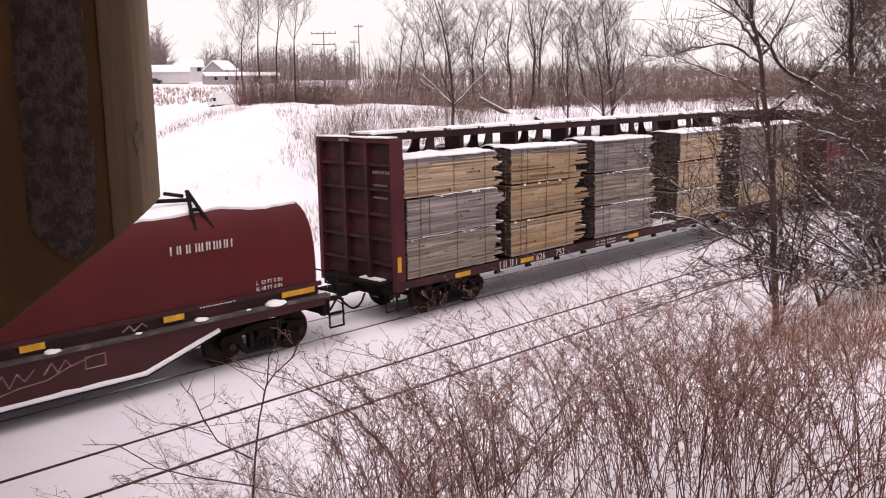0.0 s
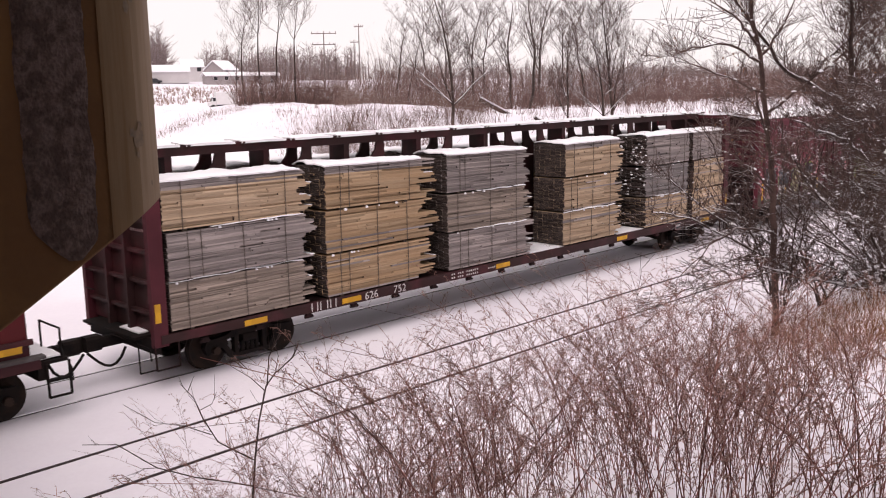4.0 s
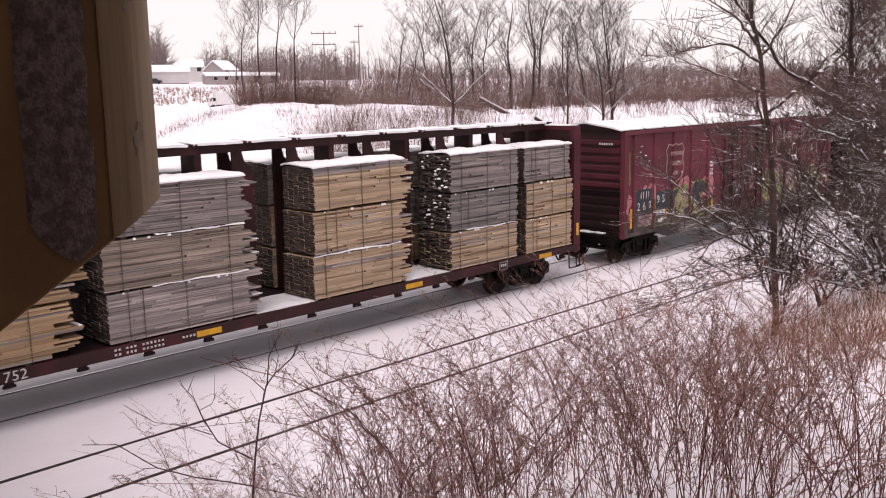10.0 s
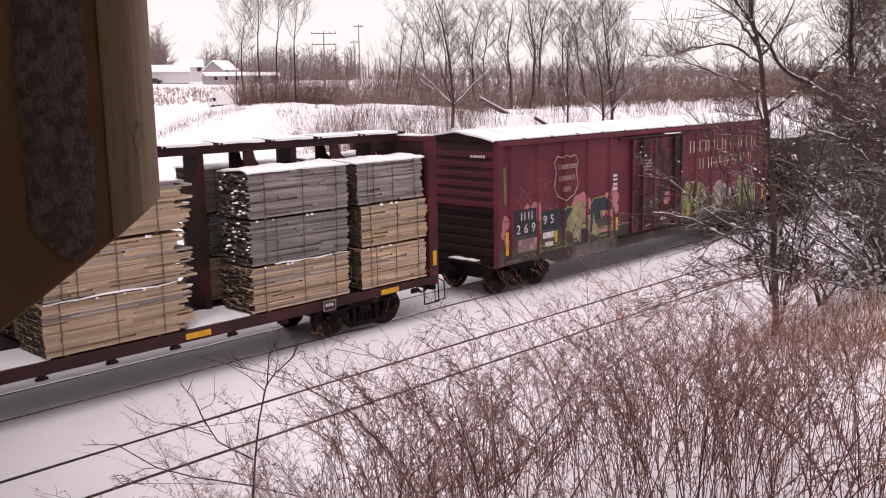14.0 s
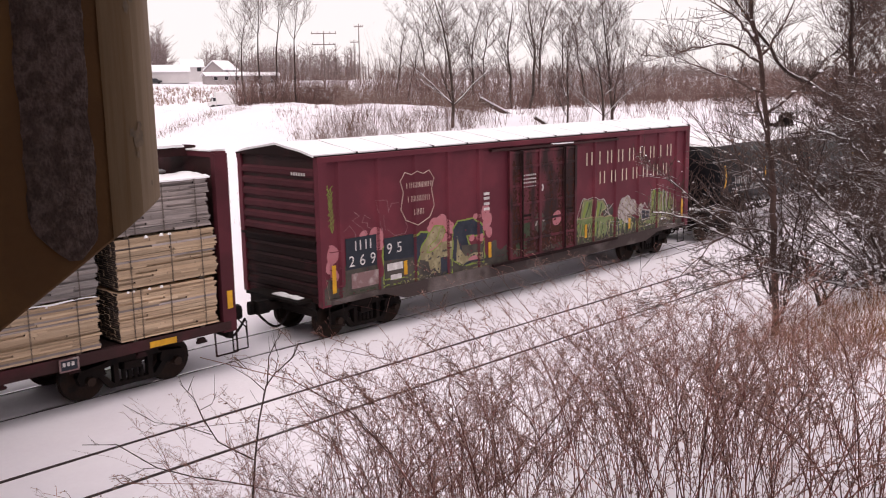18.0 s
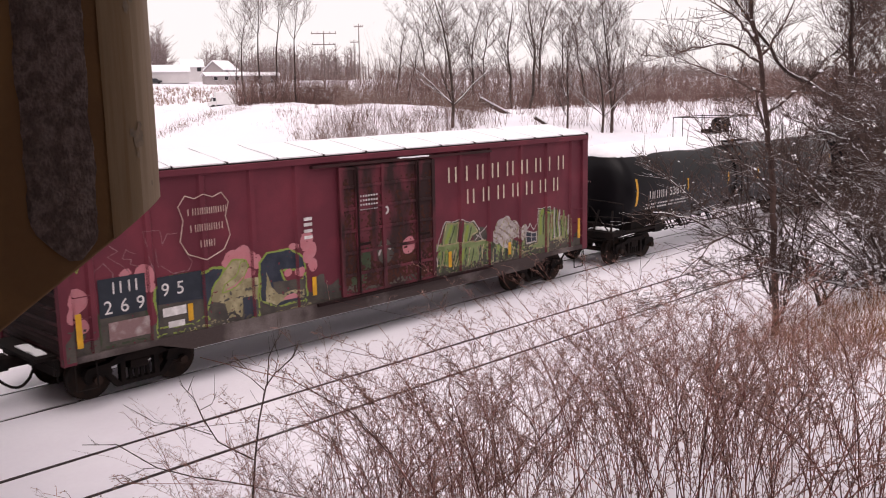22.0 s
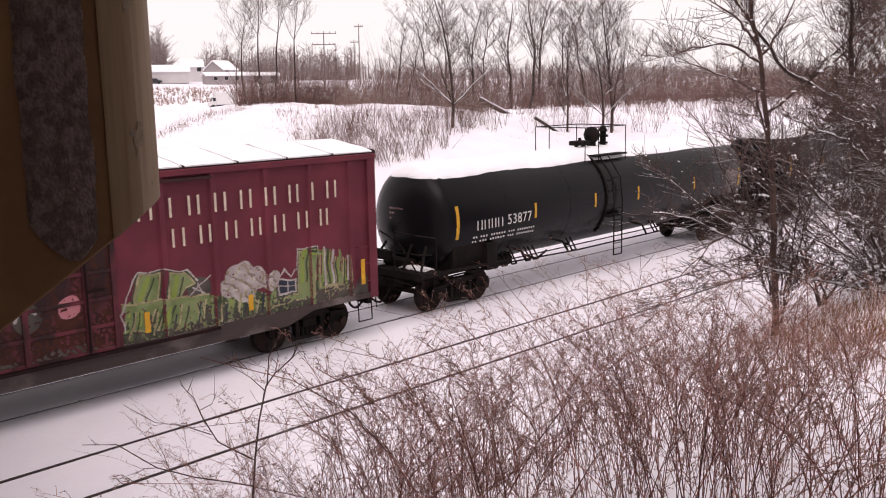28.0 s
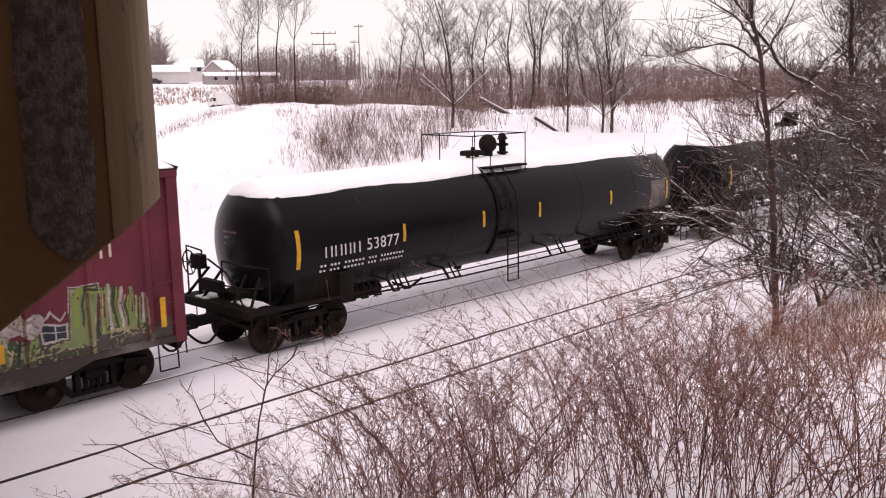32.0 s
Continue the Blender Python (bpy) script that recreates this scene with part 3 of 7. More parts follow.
    for x in (-1.45, -0.75, 0.72):
        for y in (-0.95, 0.95):
            part("rail_post", Shape().tube((x, y, 3.35), (x, y, 4.42), 0.015), IRON, plat)
    for y in (-0.95, 0.95):
        part("guard_rail", Shape().tube((-1.45, y, 4.42), (0.72, y, 4.42), 0.014), IRON, plat)
    part("guard_rail", Shape().tube((-1.45, -0.95, 4.42), (-1.45, 0.95, 4.42), 0.014), IRON, plat)
    part("guard_rail", Shape().tube((0.72, -0.95, 4.42), (0.72, 0.95, 4.42), 0.014), IRON, plat)
    part("manway", Shape().tube((0.22, 0, 3.66), (0.22, 0, 3.95), 0.14, 0.14, 16).lathe([(3.88, 0.0), (3.9, 0.17), (4.0, 0.24), (4.14, 0.26), (4.27, 0.21), (4.36, 0.10), (4.38, 0.0)], (0.22, 0, 0), "z", 18).tube((0.22, 0, 4.05), (0.52, 0, 4.0), 0.07, 0.07, 10), IRON, car)
    part("valve", Shape().tube((0.85, 0, 3.66), (0.85, 0, 4.2), 0.10, n=12).tube((0.85, 0, 4.2), (0.85, 0, 4.38), 0.16, 0.07, 12).tube((0.85, 0, 4.02), (0.85, 0, 4.09), 0.17, n=12).tube((0.85, 0, 3.8), (0.85, 0, 3.86), 0.16, n=12), IRON, car)
    part("hose_box", Shape().box(-0.72, -0.12, -0.2, 0.2, 3.82, 3.96, 0.03).tube((-0.6, 0, 3.66), (-0.6, 0, 3.85), 0.06, n=10).tube((-0.25, 0, 3.66), (-0.25, 0, 3.85), 0.06, n=10).tube((-0.42, 0, 3.94), (-0.42, 0, 4.05), 0.05, n=10), IRON, car)
    # side ladder and bands at the centre
    ladder = part("ladder", Shape().rod([(-0.78, -1.02, 3.52), (-0.76, -1.46, 2.9), (-0.76, -1.55, 2.2), (-0.76, -1.55, 0.52)], 0.022), IRON, car)
    part("ladder_stile", Shape().rod([(-0.34, -1.02, 3.52), (-0.32, -1.46, 2.9), (-0.32, -1.55, 2.2), (-0.32, -1.55, 0.52)], 0.022), IRON, ladder)
    for y, z in ((-1.55, 0.52), (-1.55, 0.88), (-1.55, 1.24), (-1.55, 1.6), (-1.55, 1.96), (-1.5, 2.5), (-1.46, 2.9)):
        part("rung", Shape().rod([(-0.76, y, z), (-0.32, y, z)], 0.018), IRON, ladder)
    # grimy strap and pipe that run down the shell beside the ladder
    s = Shape()
    for i in range(12):
        w0, w1 = math.radians(28 + 9 * i), math.radians(37 + 9 * i)
        s.tube((-1.0, -1.46 * math.sin(w0), TANK_Z + 1.46 * math.cos(w0)), (-1.0, -1.46 * math.sin(w1), TANK_Z + 1.46 * math.cos(w1)), 0.032, n=6)
    part("drain_pipe", s, IRON, car)
    part("ladder_ledge", Shape().box(-0.95, -0.15, -1.52, -1.36, 1.70, 1.78), IRON, car)
    # long low hand rail and its brackets
    part("hand_rail", Shape().rod([(-6.9, -1.2, 1.12), (-6.0, -1.34, 1.05), (6.4, -1.34, 1.05), (6.9, -1.2, 1.12)], 0.02), IRON, car)
    for x in (-5.2, -3.3, 0.9, 3.0, 4.2):
        part("bracket", Shape().rod([(x, -1.05, 1.32), (x + 0.25, -1.34, 1.22), (x + 0.42, -1.40, 0.92)], 0.035), IRON, car)
    for x in (-6.15, -5.75, -5.35, -4.75, -4.4, 5.0, 5.5, 1.9, -2.6):
        part("hanger", Shape().rod([(x, -1.1, 1.25), (x, -1.34, 0.9), (x + 0.2, -1.34, 0.9), (x + 0.2, -1.1, 1.25)], 0.025), IRON, car)
    part("brake_reservoir", Shape().tube((-5.5, -0.55, 0.86), (-4.6, -0.55, 0.86), 0.17, n=14).tube((-5.62, -0.55, 0.86), (-5.5, -0.55, 0.86), 0.08, 0.17, 14).tube((-4.6, -0.55, 0.86), (-4.48, -0.55, 0.86), 0.17, 0.08, 14), IRON, car)
    part("brake_lever", Shape().rod([(-4.4, -0.9, 1.0), (-4.1, -1.2, 0.85), (-3.7, -1.25, 1.05)], 0.03), IRON, car)
    part("train_pipe", Shape().rod([(-8.8, -0.9, 0.9), (-7.9, -1.05, 0.85), (-6.0, -1.1, 0.92), (-2.0, -1.0, 0.78), (3.0, -1.0, 0.78), (6.0, -1.1, 0.92), (8.8, -0.9, 0.9)], 0.025), IRON, car)
    part("outlet", Shape().lathe([(0.70, 0.0), (0.72, 0.1), (0.86, 0.14), (0.95, 0.3)], (-1.1, 0, 0), "z", 14), IRON, car)
    # end sills, cradles, platforms with brake gear
    for w in (-1, 1):
        a, b = sorted((w * 5.6, w * 8.85))
        part("stub_sill", Shape().box(a, b, -0.35, 0.35, 0.70, 1.05, 0.02), IRON, car)
        a, b = sorted((w * 6.4, w * 7.6))
        part("saddle", Shape().prism([(-1.30, 1.75), (-1.2, 0.98), (1.2, 0.98), (1.30, 1.75), (0.9, 1.18), (0, 0.92), (-0.9, 1.18)], "x", a, b), IRON, car)
        a, b = sorted((w * 8.15, w * 8.9))
        deck = part("end_platform", Shape().box(a, b, -1.38, 1.38, 1.12, 1.16).box(a, b, -1.42, -1.38, 1.06, 1.16).box(min(w * 8.82, w * 8.9), max(w * 8.82, w * 8.9), -1.42, 1.42, 0.98, 1.16), IRON, car)
        a2, b2 = sorted((w * 5.9, w * 8.85))
        part("side_walk", Shape().box(a2, b2, -1.42, -1.18, 1.04, 1.09), IRON, car)
        snow_sheet("platform_snow", car, lambda u, v: (u, v + 0.1 * noise.noise((u * 5, 1, 3)), 1.18 + 0.07 * abs(noise.noise((u * 6, v * 6, 9)))), [a + 0.3 + (b - a - 0.4) * i / 6 for i in range(7)], [-1.25 + 0.12 * i for i in range(9)])
        snow_sheet("platform_snow", car, lambda u, v: (u, v, 1.18 + 0.05 * abs(noise.noise((u * 6, v * 6, 2)))), [a + 0.1 + (b - a - 0.3) * i / 5 for i in range(6)], [0.35 + 0.1 * i for i in range(6)])
        for pts in ([(w * 8.62, 1.4, 1.16), (w * 8.62, 1.4, 2.25), (w * 8.62, 0.75, 2.2), (w * 8.78, 0.5, 2.1)], [(w * 8.35, -1.4, 1.1), (w * 8.35, -1.42, 2.0), (w * 8.85, -1.2, 2.12), (w * 8.9, -0.5, 2.15), (w * 8.9, -0.45, 1.16)]):
            part("end_rail", Shape().rod(pts, 0.02), IRON, car)
        for y in (-1.25, -0.6, 0.6, 1.25):
            part("brace", Shape().tube((w * 8.75, y, 1.15), (w * 8.3, y * 0.8, 1.75), 0.035), IRON, car)
        part("end_rail", Shape().rod([(w * 8.5, -1.4, 1.6), (w * 8.88, -1.3, 1.65), (w * 8.9, -0.5, 1.62)], 0.018), IRON, car)
        part("end_rail", Shape().rod([(w * 8.85, -1.3, 1.1), (w * 8.87, -0.6, 1.9), (w * 8.87, 0.1, 2.12)], 0.022), IRON, car)
        a, b = sorted((w * 7.7, w * 8.5))
        part("head_block", Shape().box(a, b, -0.4, 0.4, 1.12, 1.34, 0.04), IRON, car)
        a, b = sorted((w * 6.05, w * 6.45))
        for y in (-1.3, 1.3):
            part("jack_pad", Shape().box(a, b, y - 0.12, y + 0.12, 0.9, 1.62, 0.02), IRON, car)
        part("brake_rigging", Shape().rod([(w * 8.75, -0.8, 1.05), (w * 8.2, -1.0, 0.9), (w * 7.9, -1.15, 0.95)], 0.03).rod([(w * 8.7, 0.5, 1.0), (w * 8.1, 0.3, 0.75), (w * 7.8, 0.35, 0.7)], 0.03), IRON, car)
        sill_step(car, w * 8.65, -1.42, 0.42, 1.0)
        sill_step(car, w * 8.65, 1.42, 0.42, 1.0)
        coupler(car, w * 8.85, w)
        bogie(car, w * 7.12)
    s = Shape().lathe([(-0.02, 0.27), (0.0, 0.29), (0.02, 0.27), (0.0, 0.25), (-0.02, 0.27)], (-8.86, 0.9, 1.95), "x", 20)
    for i in range(6):
        w = i * math.pi / 3
        s.tube((-8.86, 0.9, 1.95), (-8.86, 0.9 + 0.27 * math.cos(w), 1.95 + 0.27 * math.sin(w)), 0.012, n=5)
    part("brake_wheel", s, IRON, car)
    part("brake_stand", Shape().box(-8.72, -8.52, 0.72, 1.08, 1.78, 2.1, 0.03).tube((-8.62, 0.9, 1.16), (-8.62, 0.9, 1.8), 0.04).tube((-8.86, 0.9, 1.95), (-8.7, 0.9, 1.95), 0.03).box(-8.75, -8.6, -0.1, 0.7, 1.35, 1.6, 0.03), IRON, car)
    # marks on the near head
    for r, n in ((0, 7), (1, 6), (2, 5)):
        mark_bars(car, "end_stencil", 0, 0, [0.05] * n, 0.07, 0.025, GHOST, 0).matrix_basis = pose(-8.27, 0.35, 2.6 - 0.13 * r, 0, 0, -90)
    return car


tank = build_tank("53877")
for step in (19.5, 39.0):
    twin = copy_thing(tank, pose(TANK_U + step, 0, 0))
    KEYED.append((twin, TANK_U + step))
    sets = [o for o in twin.children if o.name.startswith("wheelset")]
    WHEELSETS.extend((o, o.matrix_basis.translation.x) for o in sets)


# --- centre-beam flat car: 22.8 m, local x from -11.4 to 11.4 ---
FLAT_U = 26.2


def build_flat():
    car = rail_car("centerbeam_flatcar", FLAT_U, "maroon centre-beam flat car with end bulkheads, loaded with lumber", "flat car")
    part("deck", Shape().box(-11.3, 11.03, -1.42, 1.42, 1.0, 1.08), RED_GRIME, car, "snowy deck")
    for y0, y1 in ((-1.44, -1.36), (1.36, 1.44)):
        part("side_sill", Shape().prism([(-11.35, 1.09), (-11.35, 0.92), (-7.2, 0.86), (7.2, 0.86), (11.08, 0.92), (11.08, 1.09)], "y", y0 - 0.03 * (y0 < 0), y1 + 0.03 * (y0 > 0)), RED_DARK, car, "side sill with grimy paint")
    # middle pan is no seen part: added to keep light from under the car
    part("centre_sill", Shape().box(-11.2, -8.2, -0.3, 0.3, 0.62, 1.0).prism([(-1.3, 1.0), (-1.3, 0.86), (-0.45, 0.60), (0.6, 0.52), (1.3, 0.62), (1.3, 1.0)], "x", -7.7, 7.7).box(8.2, 11.2, -0.3, 0.3, 0.62, 1.0), IRON, car)
    for i in range(17):
        x = -10.4 + 1.3 * i
        part("cross_bearer", Shape().prism([(-1.36, 0.98), (-1.36, 0.88), (-0.3, 0.66), (0.3, 0.66), (1.36, 0.88), (1.36, 0.98)], "x", x - 0.04, x + 0.04), IRON, car)
        part("winch", Shape().box(x - 0.07, x + 0.07, -1.46, -1.36, 0.76, 0.87, 0.015).tube((x - 0.11, -1.43, 0.79), (x + 0.11, -1.43, 0.79), 0.032, n=8), RED_GRIME, car)
    snow_sheet("deck_snow", car, lambda u, v: (u, v, 1.11 + 0.03 * noise.noise((u * 2, v * 3, 5))), [4.2 + 0.2 * i for i in range(9)], [-1.40 + 0.2 * i for i in range(7)])
    snow_sheet("deck_snow", car, lambda u, v: (u, v, 1.11 + 0.03 * noise.noise((u * 2, v * 3, 6))), [-0.1 + 0.2 * i for i in range(9)], [-1.40 + 0.2 * i for i in range(7)])
    # centre beam: posts, gussets, top chord
    chord = part("top_chord", Shape().box(-11.3, 11.18, -0.33, 0.33, 4.50, 4.60, 0.01).box(-11.3, 11.18, -0.36, -0.30, 4.42, 4.62).box(-11.3, 11.18, 0.30, 0.36, 4.42, 4.62), RED_DARK, car)
    for x in (-9.1, -6.8, -4.55, -2.1, 0.35, 1.8, 4.07, 6.6, 9.0):
        w = -1 if x < 0 else 1
        s = Shape()
        prof = [(x + w * 0.10, 4.44), (x + w * 0.17, 4.2), (x + w * 0.36, 4.0), (x + w * 0.36, 1.1), (x - w * 0.14, 1.1), (x - w * 0.14, 4.44)]
        for a, b in ((-0.30, -0.25), (0.25, 0.30)):
            s.prism(prof, "y", a, b)
        part("gusset_post", s, RED_DARK, car)
    for x in (-10.3, -7.9, -5.6, -3.2, -0.6, 2.95, 5.4, 7.8, 10.2):
        part("post", Shape().box(x - 0.08, x + 0.08, -0.28, 0.28, 1.08, 4.46), RED_DARK, car)
    for i in range(17):
        x = -10.6 + 1.31 * i
        a, b = x - 0.58, x + 0.58
        ph = random.random() * 20
        def top(u, v, ph=ph):
            return (u + 0.12 * v, v * (0.52 + 0.06 * noise.noise((u * 3, 1, ph))), 4.655 + 0.02 * noise.noise((u * 3, v * 3, ph)))
        snow_sheet("chord_snow", chord, top, [a + 1.16 * k / 5 for k in range(6)], [-1 + 0.25 * k for k in range(9)], thick=0.05)
        part("tie_bar", Shape().box(x + 0.62, x + 0.68, -0.55, 0.55, 4.60, 4.64), RED_DARK, chord)
    # bulkheads, the shade on their faces put into a darker red
    for w in (-1, 1):
        x = -11.33 if w < 0 else 11.06
        a, b = sorted((x, x - w * 0.06))
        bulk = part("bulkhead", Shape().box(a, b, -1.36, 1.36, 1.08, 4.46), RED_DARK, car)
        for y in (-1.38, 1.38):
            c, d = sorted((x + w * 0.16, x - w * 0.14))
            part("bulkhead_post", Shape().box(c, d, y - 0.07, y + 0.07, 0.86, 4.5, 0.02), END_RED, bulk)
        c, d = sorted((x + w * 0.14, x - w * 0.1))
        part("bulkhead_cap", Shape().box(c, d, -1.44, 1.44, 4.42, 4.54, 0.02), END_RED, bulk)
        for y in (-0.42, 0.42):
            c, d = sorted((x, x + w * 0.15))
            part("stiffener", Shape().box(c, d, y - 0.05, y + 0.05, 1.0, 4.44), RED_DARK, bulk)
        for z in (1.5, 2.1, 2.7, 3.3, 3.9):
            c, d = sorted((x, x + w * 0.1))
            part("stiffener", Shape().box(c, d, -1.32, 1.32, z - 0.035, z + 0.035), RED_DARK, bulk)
        snow_sheet("cap_snow", bulk, lambda u, v: (u, v, 4.57 + 0.02 * noise.noise((u * 4, v * 3, 1))), [c - 0.12, c, c + 0.12, c + 0.22], [-1.3 + 0.2 * i for i in range(14)])
        for z in (1.7, 2.1, 2.5, 2.9, 3.3, 3.7):
            part("rung", Shape().tube((x + w * 0.18, 0.9, z), (x + w * 0.18, 1.32, z), 0.013), RED_GRIME, bulk)
        c, d = sorted((x, x + w * 0.4))
        part("end_platform", Shape().box(c, d, -1.1, 1.1, 1.02, 1.07).box(min(x, x + w * 0.12), max(x, x + w * 0.12), -1.38, 1.38, 0.72, 1.02), IRON, car)
        snow_sheet("platform_snow", car, lambda u, v: (u, v, 1.10 + 0.03 * abs(noise.noise((u * 4, v * 4, 1)))), [c + 0.2 + 0.05 * i for i in range(5)], [-0.9 + 0.13 * i for i in range(7)])
        coupler(car, x + w * 0.1, w, 0.22 if w > 0 else 0.0)
        sill_step(car, x - w * 0.1, -1.43, 0.42, 0.92, 0.5, 0.02, RED_GRIME)
        sill_step(car, x + w * 0.28, -1.35, 0.42, 1.0, 0.35)
        for k in range(3):
            mark_bars(car, "end_stencil", 0, 0, [0.07] * (6 if k else 7), 0.08 if k else 0.11, 0.02, GHOST, 0).matrix_basis = pose(x + w * 0.02 - 0.01, -0.55, 3.66 - 0.3 * k, 0, 0, -90)
        bogie(car, w * 9.1)
    lettering(car, "CAUTION", -11.485, 0.55, 4.445, 0.06, WHITE_PAINT, "warning", 1.0, turn=-90)
    strip(car, "reflector", -11.45, -11.33, 1.35, 1.72, -1.455, YELLOW, "yellow reflective strip")
    strip(car, "reflector", 11.03, 11.15, 1.35, 1.72, -1.455, YELLOW, "yellow reflective strip")
    for x in (-9.2, -6.6, -1.3, 4.4, 9.55):
        strip(car, "reflector", x - 0.28, x + 0.28, 0.91, 1.03, -1.473, YELLOW, "yellow reflective strip", 0.008)
    mark_bars(car, "owner_mark", -7.75, 0.89, [0.18, 0.22, 0.18], 0.19, 0.06, WHITE_PAINT, -1.474)
    lettering(car, "626", -6.2, -1.474, 0.89, 0.18, WHITE_PAINT, "number", 1.1)
    lettering(car, "752", -5.3, -1.474, 0.89, 0.18, WHITE_PAINT, "number", 1.1)
    for r in range(2):
        mark_bars(car, "stencil", -3.3, 0.99 - 0.09 * r, [0.05, 0.05, -0.04] + [0.05] * 3 + [-0.06] + [0.05] * 6, 0.06, 0.03, WHITE_PAINT, -1.474)
    mark_bars(car, "stencil", -1.9, 0.95, [0.05] * 9, 0.06, 0.03, WHITE_PAINT, -1.474)
    plate = strip(car, "sign_plate", 7.5, 7.86, 0.84, 1.08, -1.52, GHOST, "small framed plate")
    strip(plate, "panel", 7.53, 7.83, 0.87, 1.05, -1.526, DARK_PANEL)
    mark_bars(car, "stencil", 7.56, 0.93, [0.06, 0.06, 0.06], 0.1, 0.02, WHITE_PAINT, -1.533)
    return car


build_flat()

WOODS = {
    "fresh": material("lumber_fresh", (0.40, 0.285, 0.18), 0.85, 0, 0.30, 1.1, 0.1, 20.0, second=(0.33, 0.22, 0.13), cover=0.5, island=0.26, thing=0.08, stretch=(0.35, 6, 9)),
    "pale": material("lumber_pale", (0.46, 0.345, 0.24), 0.85, 0, 0.30, 1.1, 0.1, 20.0, second=(0.38, 0.275, 0.185), cover=0.5, island=0.26, thing=0.08, stretch=(0.35, 6, 9)),
    "grey": material("lumber_grey", (0.325, 0.278, 0.262), 0.9, 0, 0.34, 1.1, 0.1, 20.0, second=(0.23, 0.198, 0.19), cover=0.55, island=0.3, thing=0.08, stretch=(0.35, 6, 9)),
    "mixed": material("lumber_weathered", (0.345, 0.28, 0.235), 0.9, 0, 0.34, 1.1, 0.1, 20.0, second=(0.235, 0.19, 0.16), cover=0.55, island=0.3, thing=0.08, stretch=(0.35, 6, 9)),
    "dark": material("lumber_dark_grey", (0.26, 0.23, 0.222), 0.9, 0, 0.34, 1.1, 0.1, 20.0, second=(0.18, 0.162, 0.158), cover=0.55, island=0.3, thing=0.08, stretch=(0.35, 6, 9)),
}
# board ends: grime and the shade of the gaps in one dark tone
END_GRAIN_SHADED = material("end_grain_shaded", (0.072, 0.053, 0.046), 0.9, 0, 0.3, 4.0, 0.2, 30.0, second=(0.045, 0.033, 0.029), cover=0.6, island=0.35)
STRAP = material("strap", (0.09, 0.07, 0.058), 0.6, 0, 0.2, 6.0, 0.0, 40.0)
STICK = material("dunnage", (0.06, 0.045, 0.035), 0.9, 0, 0.3, 6.0, 0.1, 30.0)
BOARD_CACHE = {}


def boards_mesh(length, height, wood, variant, rag_l, rag_r, cap):
    """Layers of boards with ragged ends, drawn as one mesh, and how far each layer reaches; local x from 0, z from 0, y from 0 to 1.12."""
    key = (round(length, 1), wood, variant, rag_l > 0.1, rag_r > 0.1, cap)
    if key in BOARD_CACHE:
        return BOARD_CACHE[key]
    rng = random.Random(str(key))
    s, ends = Shape(), []
    rows = 23
    t = height / rows
    run = 0.0
    for k in range(rows):
        # neighbouring layers reach out in small groups, with hollows between them
        if rng.random() < 0.8:
            run = rng.choice((0.0, 0.03, 0.1, 0.55, 0.75, 1.0, 0.4, 0.85, 0.2)) * rng.uniform(0.7, 1.05)
        ends.append(length + run * rag_r)
        weathered = 2 if cap and k >= rows - 2 - variant or rng.random() < 0.05 else 0
        for c in range(6):
            y0, y1 = 1.12 * c / 6, 1.12 * (c + 1) / 6 - 0.004
            a = -rng.random() ** 2 * rag_l
            b = ends[-1] + rng.uniform(-0.06, 0.02) * (1 if rag_r > 0.1 else 0.5)
            deep = rng.random()
            top = (k + 1) * t - (0.0012 if deep < 0.55 else 0.0035 if deep < 0.82 else 0.009)
            cut = [a, b] if c else sorted([a, rng.uniform(0.1, 0.9) * length, rng.uniform(0.1, 0.9) * length, b])
            for p, q in zip(cut[:-1], cut[1:]):
                back = rng.random()
                proud = 0 if c else rng.uniform(-0.008, 0.008) if back < 0.8 else rng.uniform(0.012, 0.05)
                s.box(p, q - (0.004 if q < b else 0), y0 + proud, y1, k * t, top, mi=weathered if rng.random() < 0.9 else 0)
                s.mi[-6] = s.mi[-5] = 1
    me = s.mesh("timber_pack", [WOODS[wood], END_GRAIN_SHADED, WOODS["grey"]], smooth=False)
    BOARD_CACHE[key] = me, ends
    return BOARD_CACHE[key]


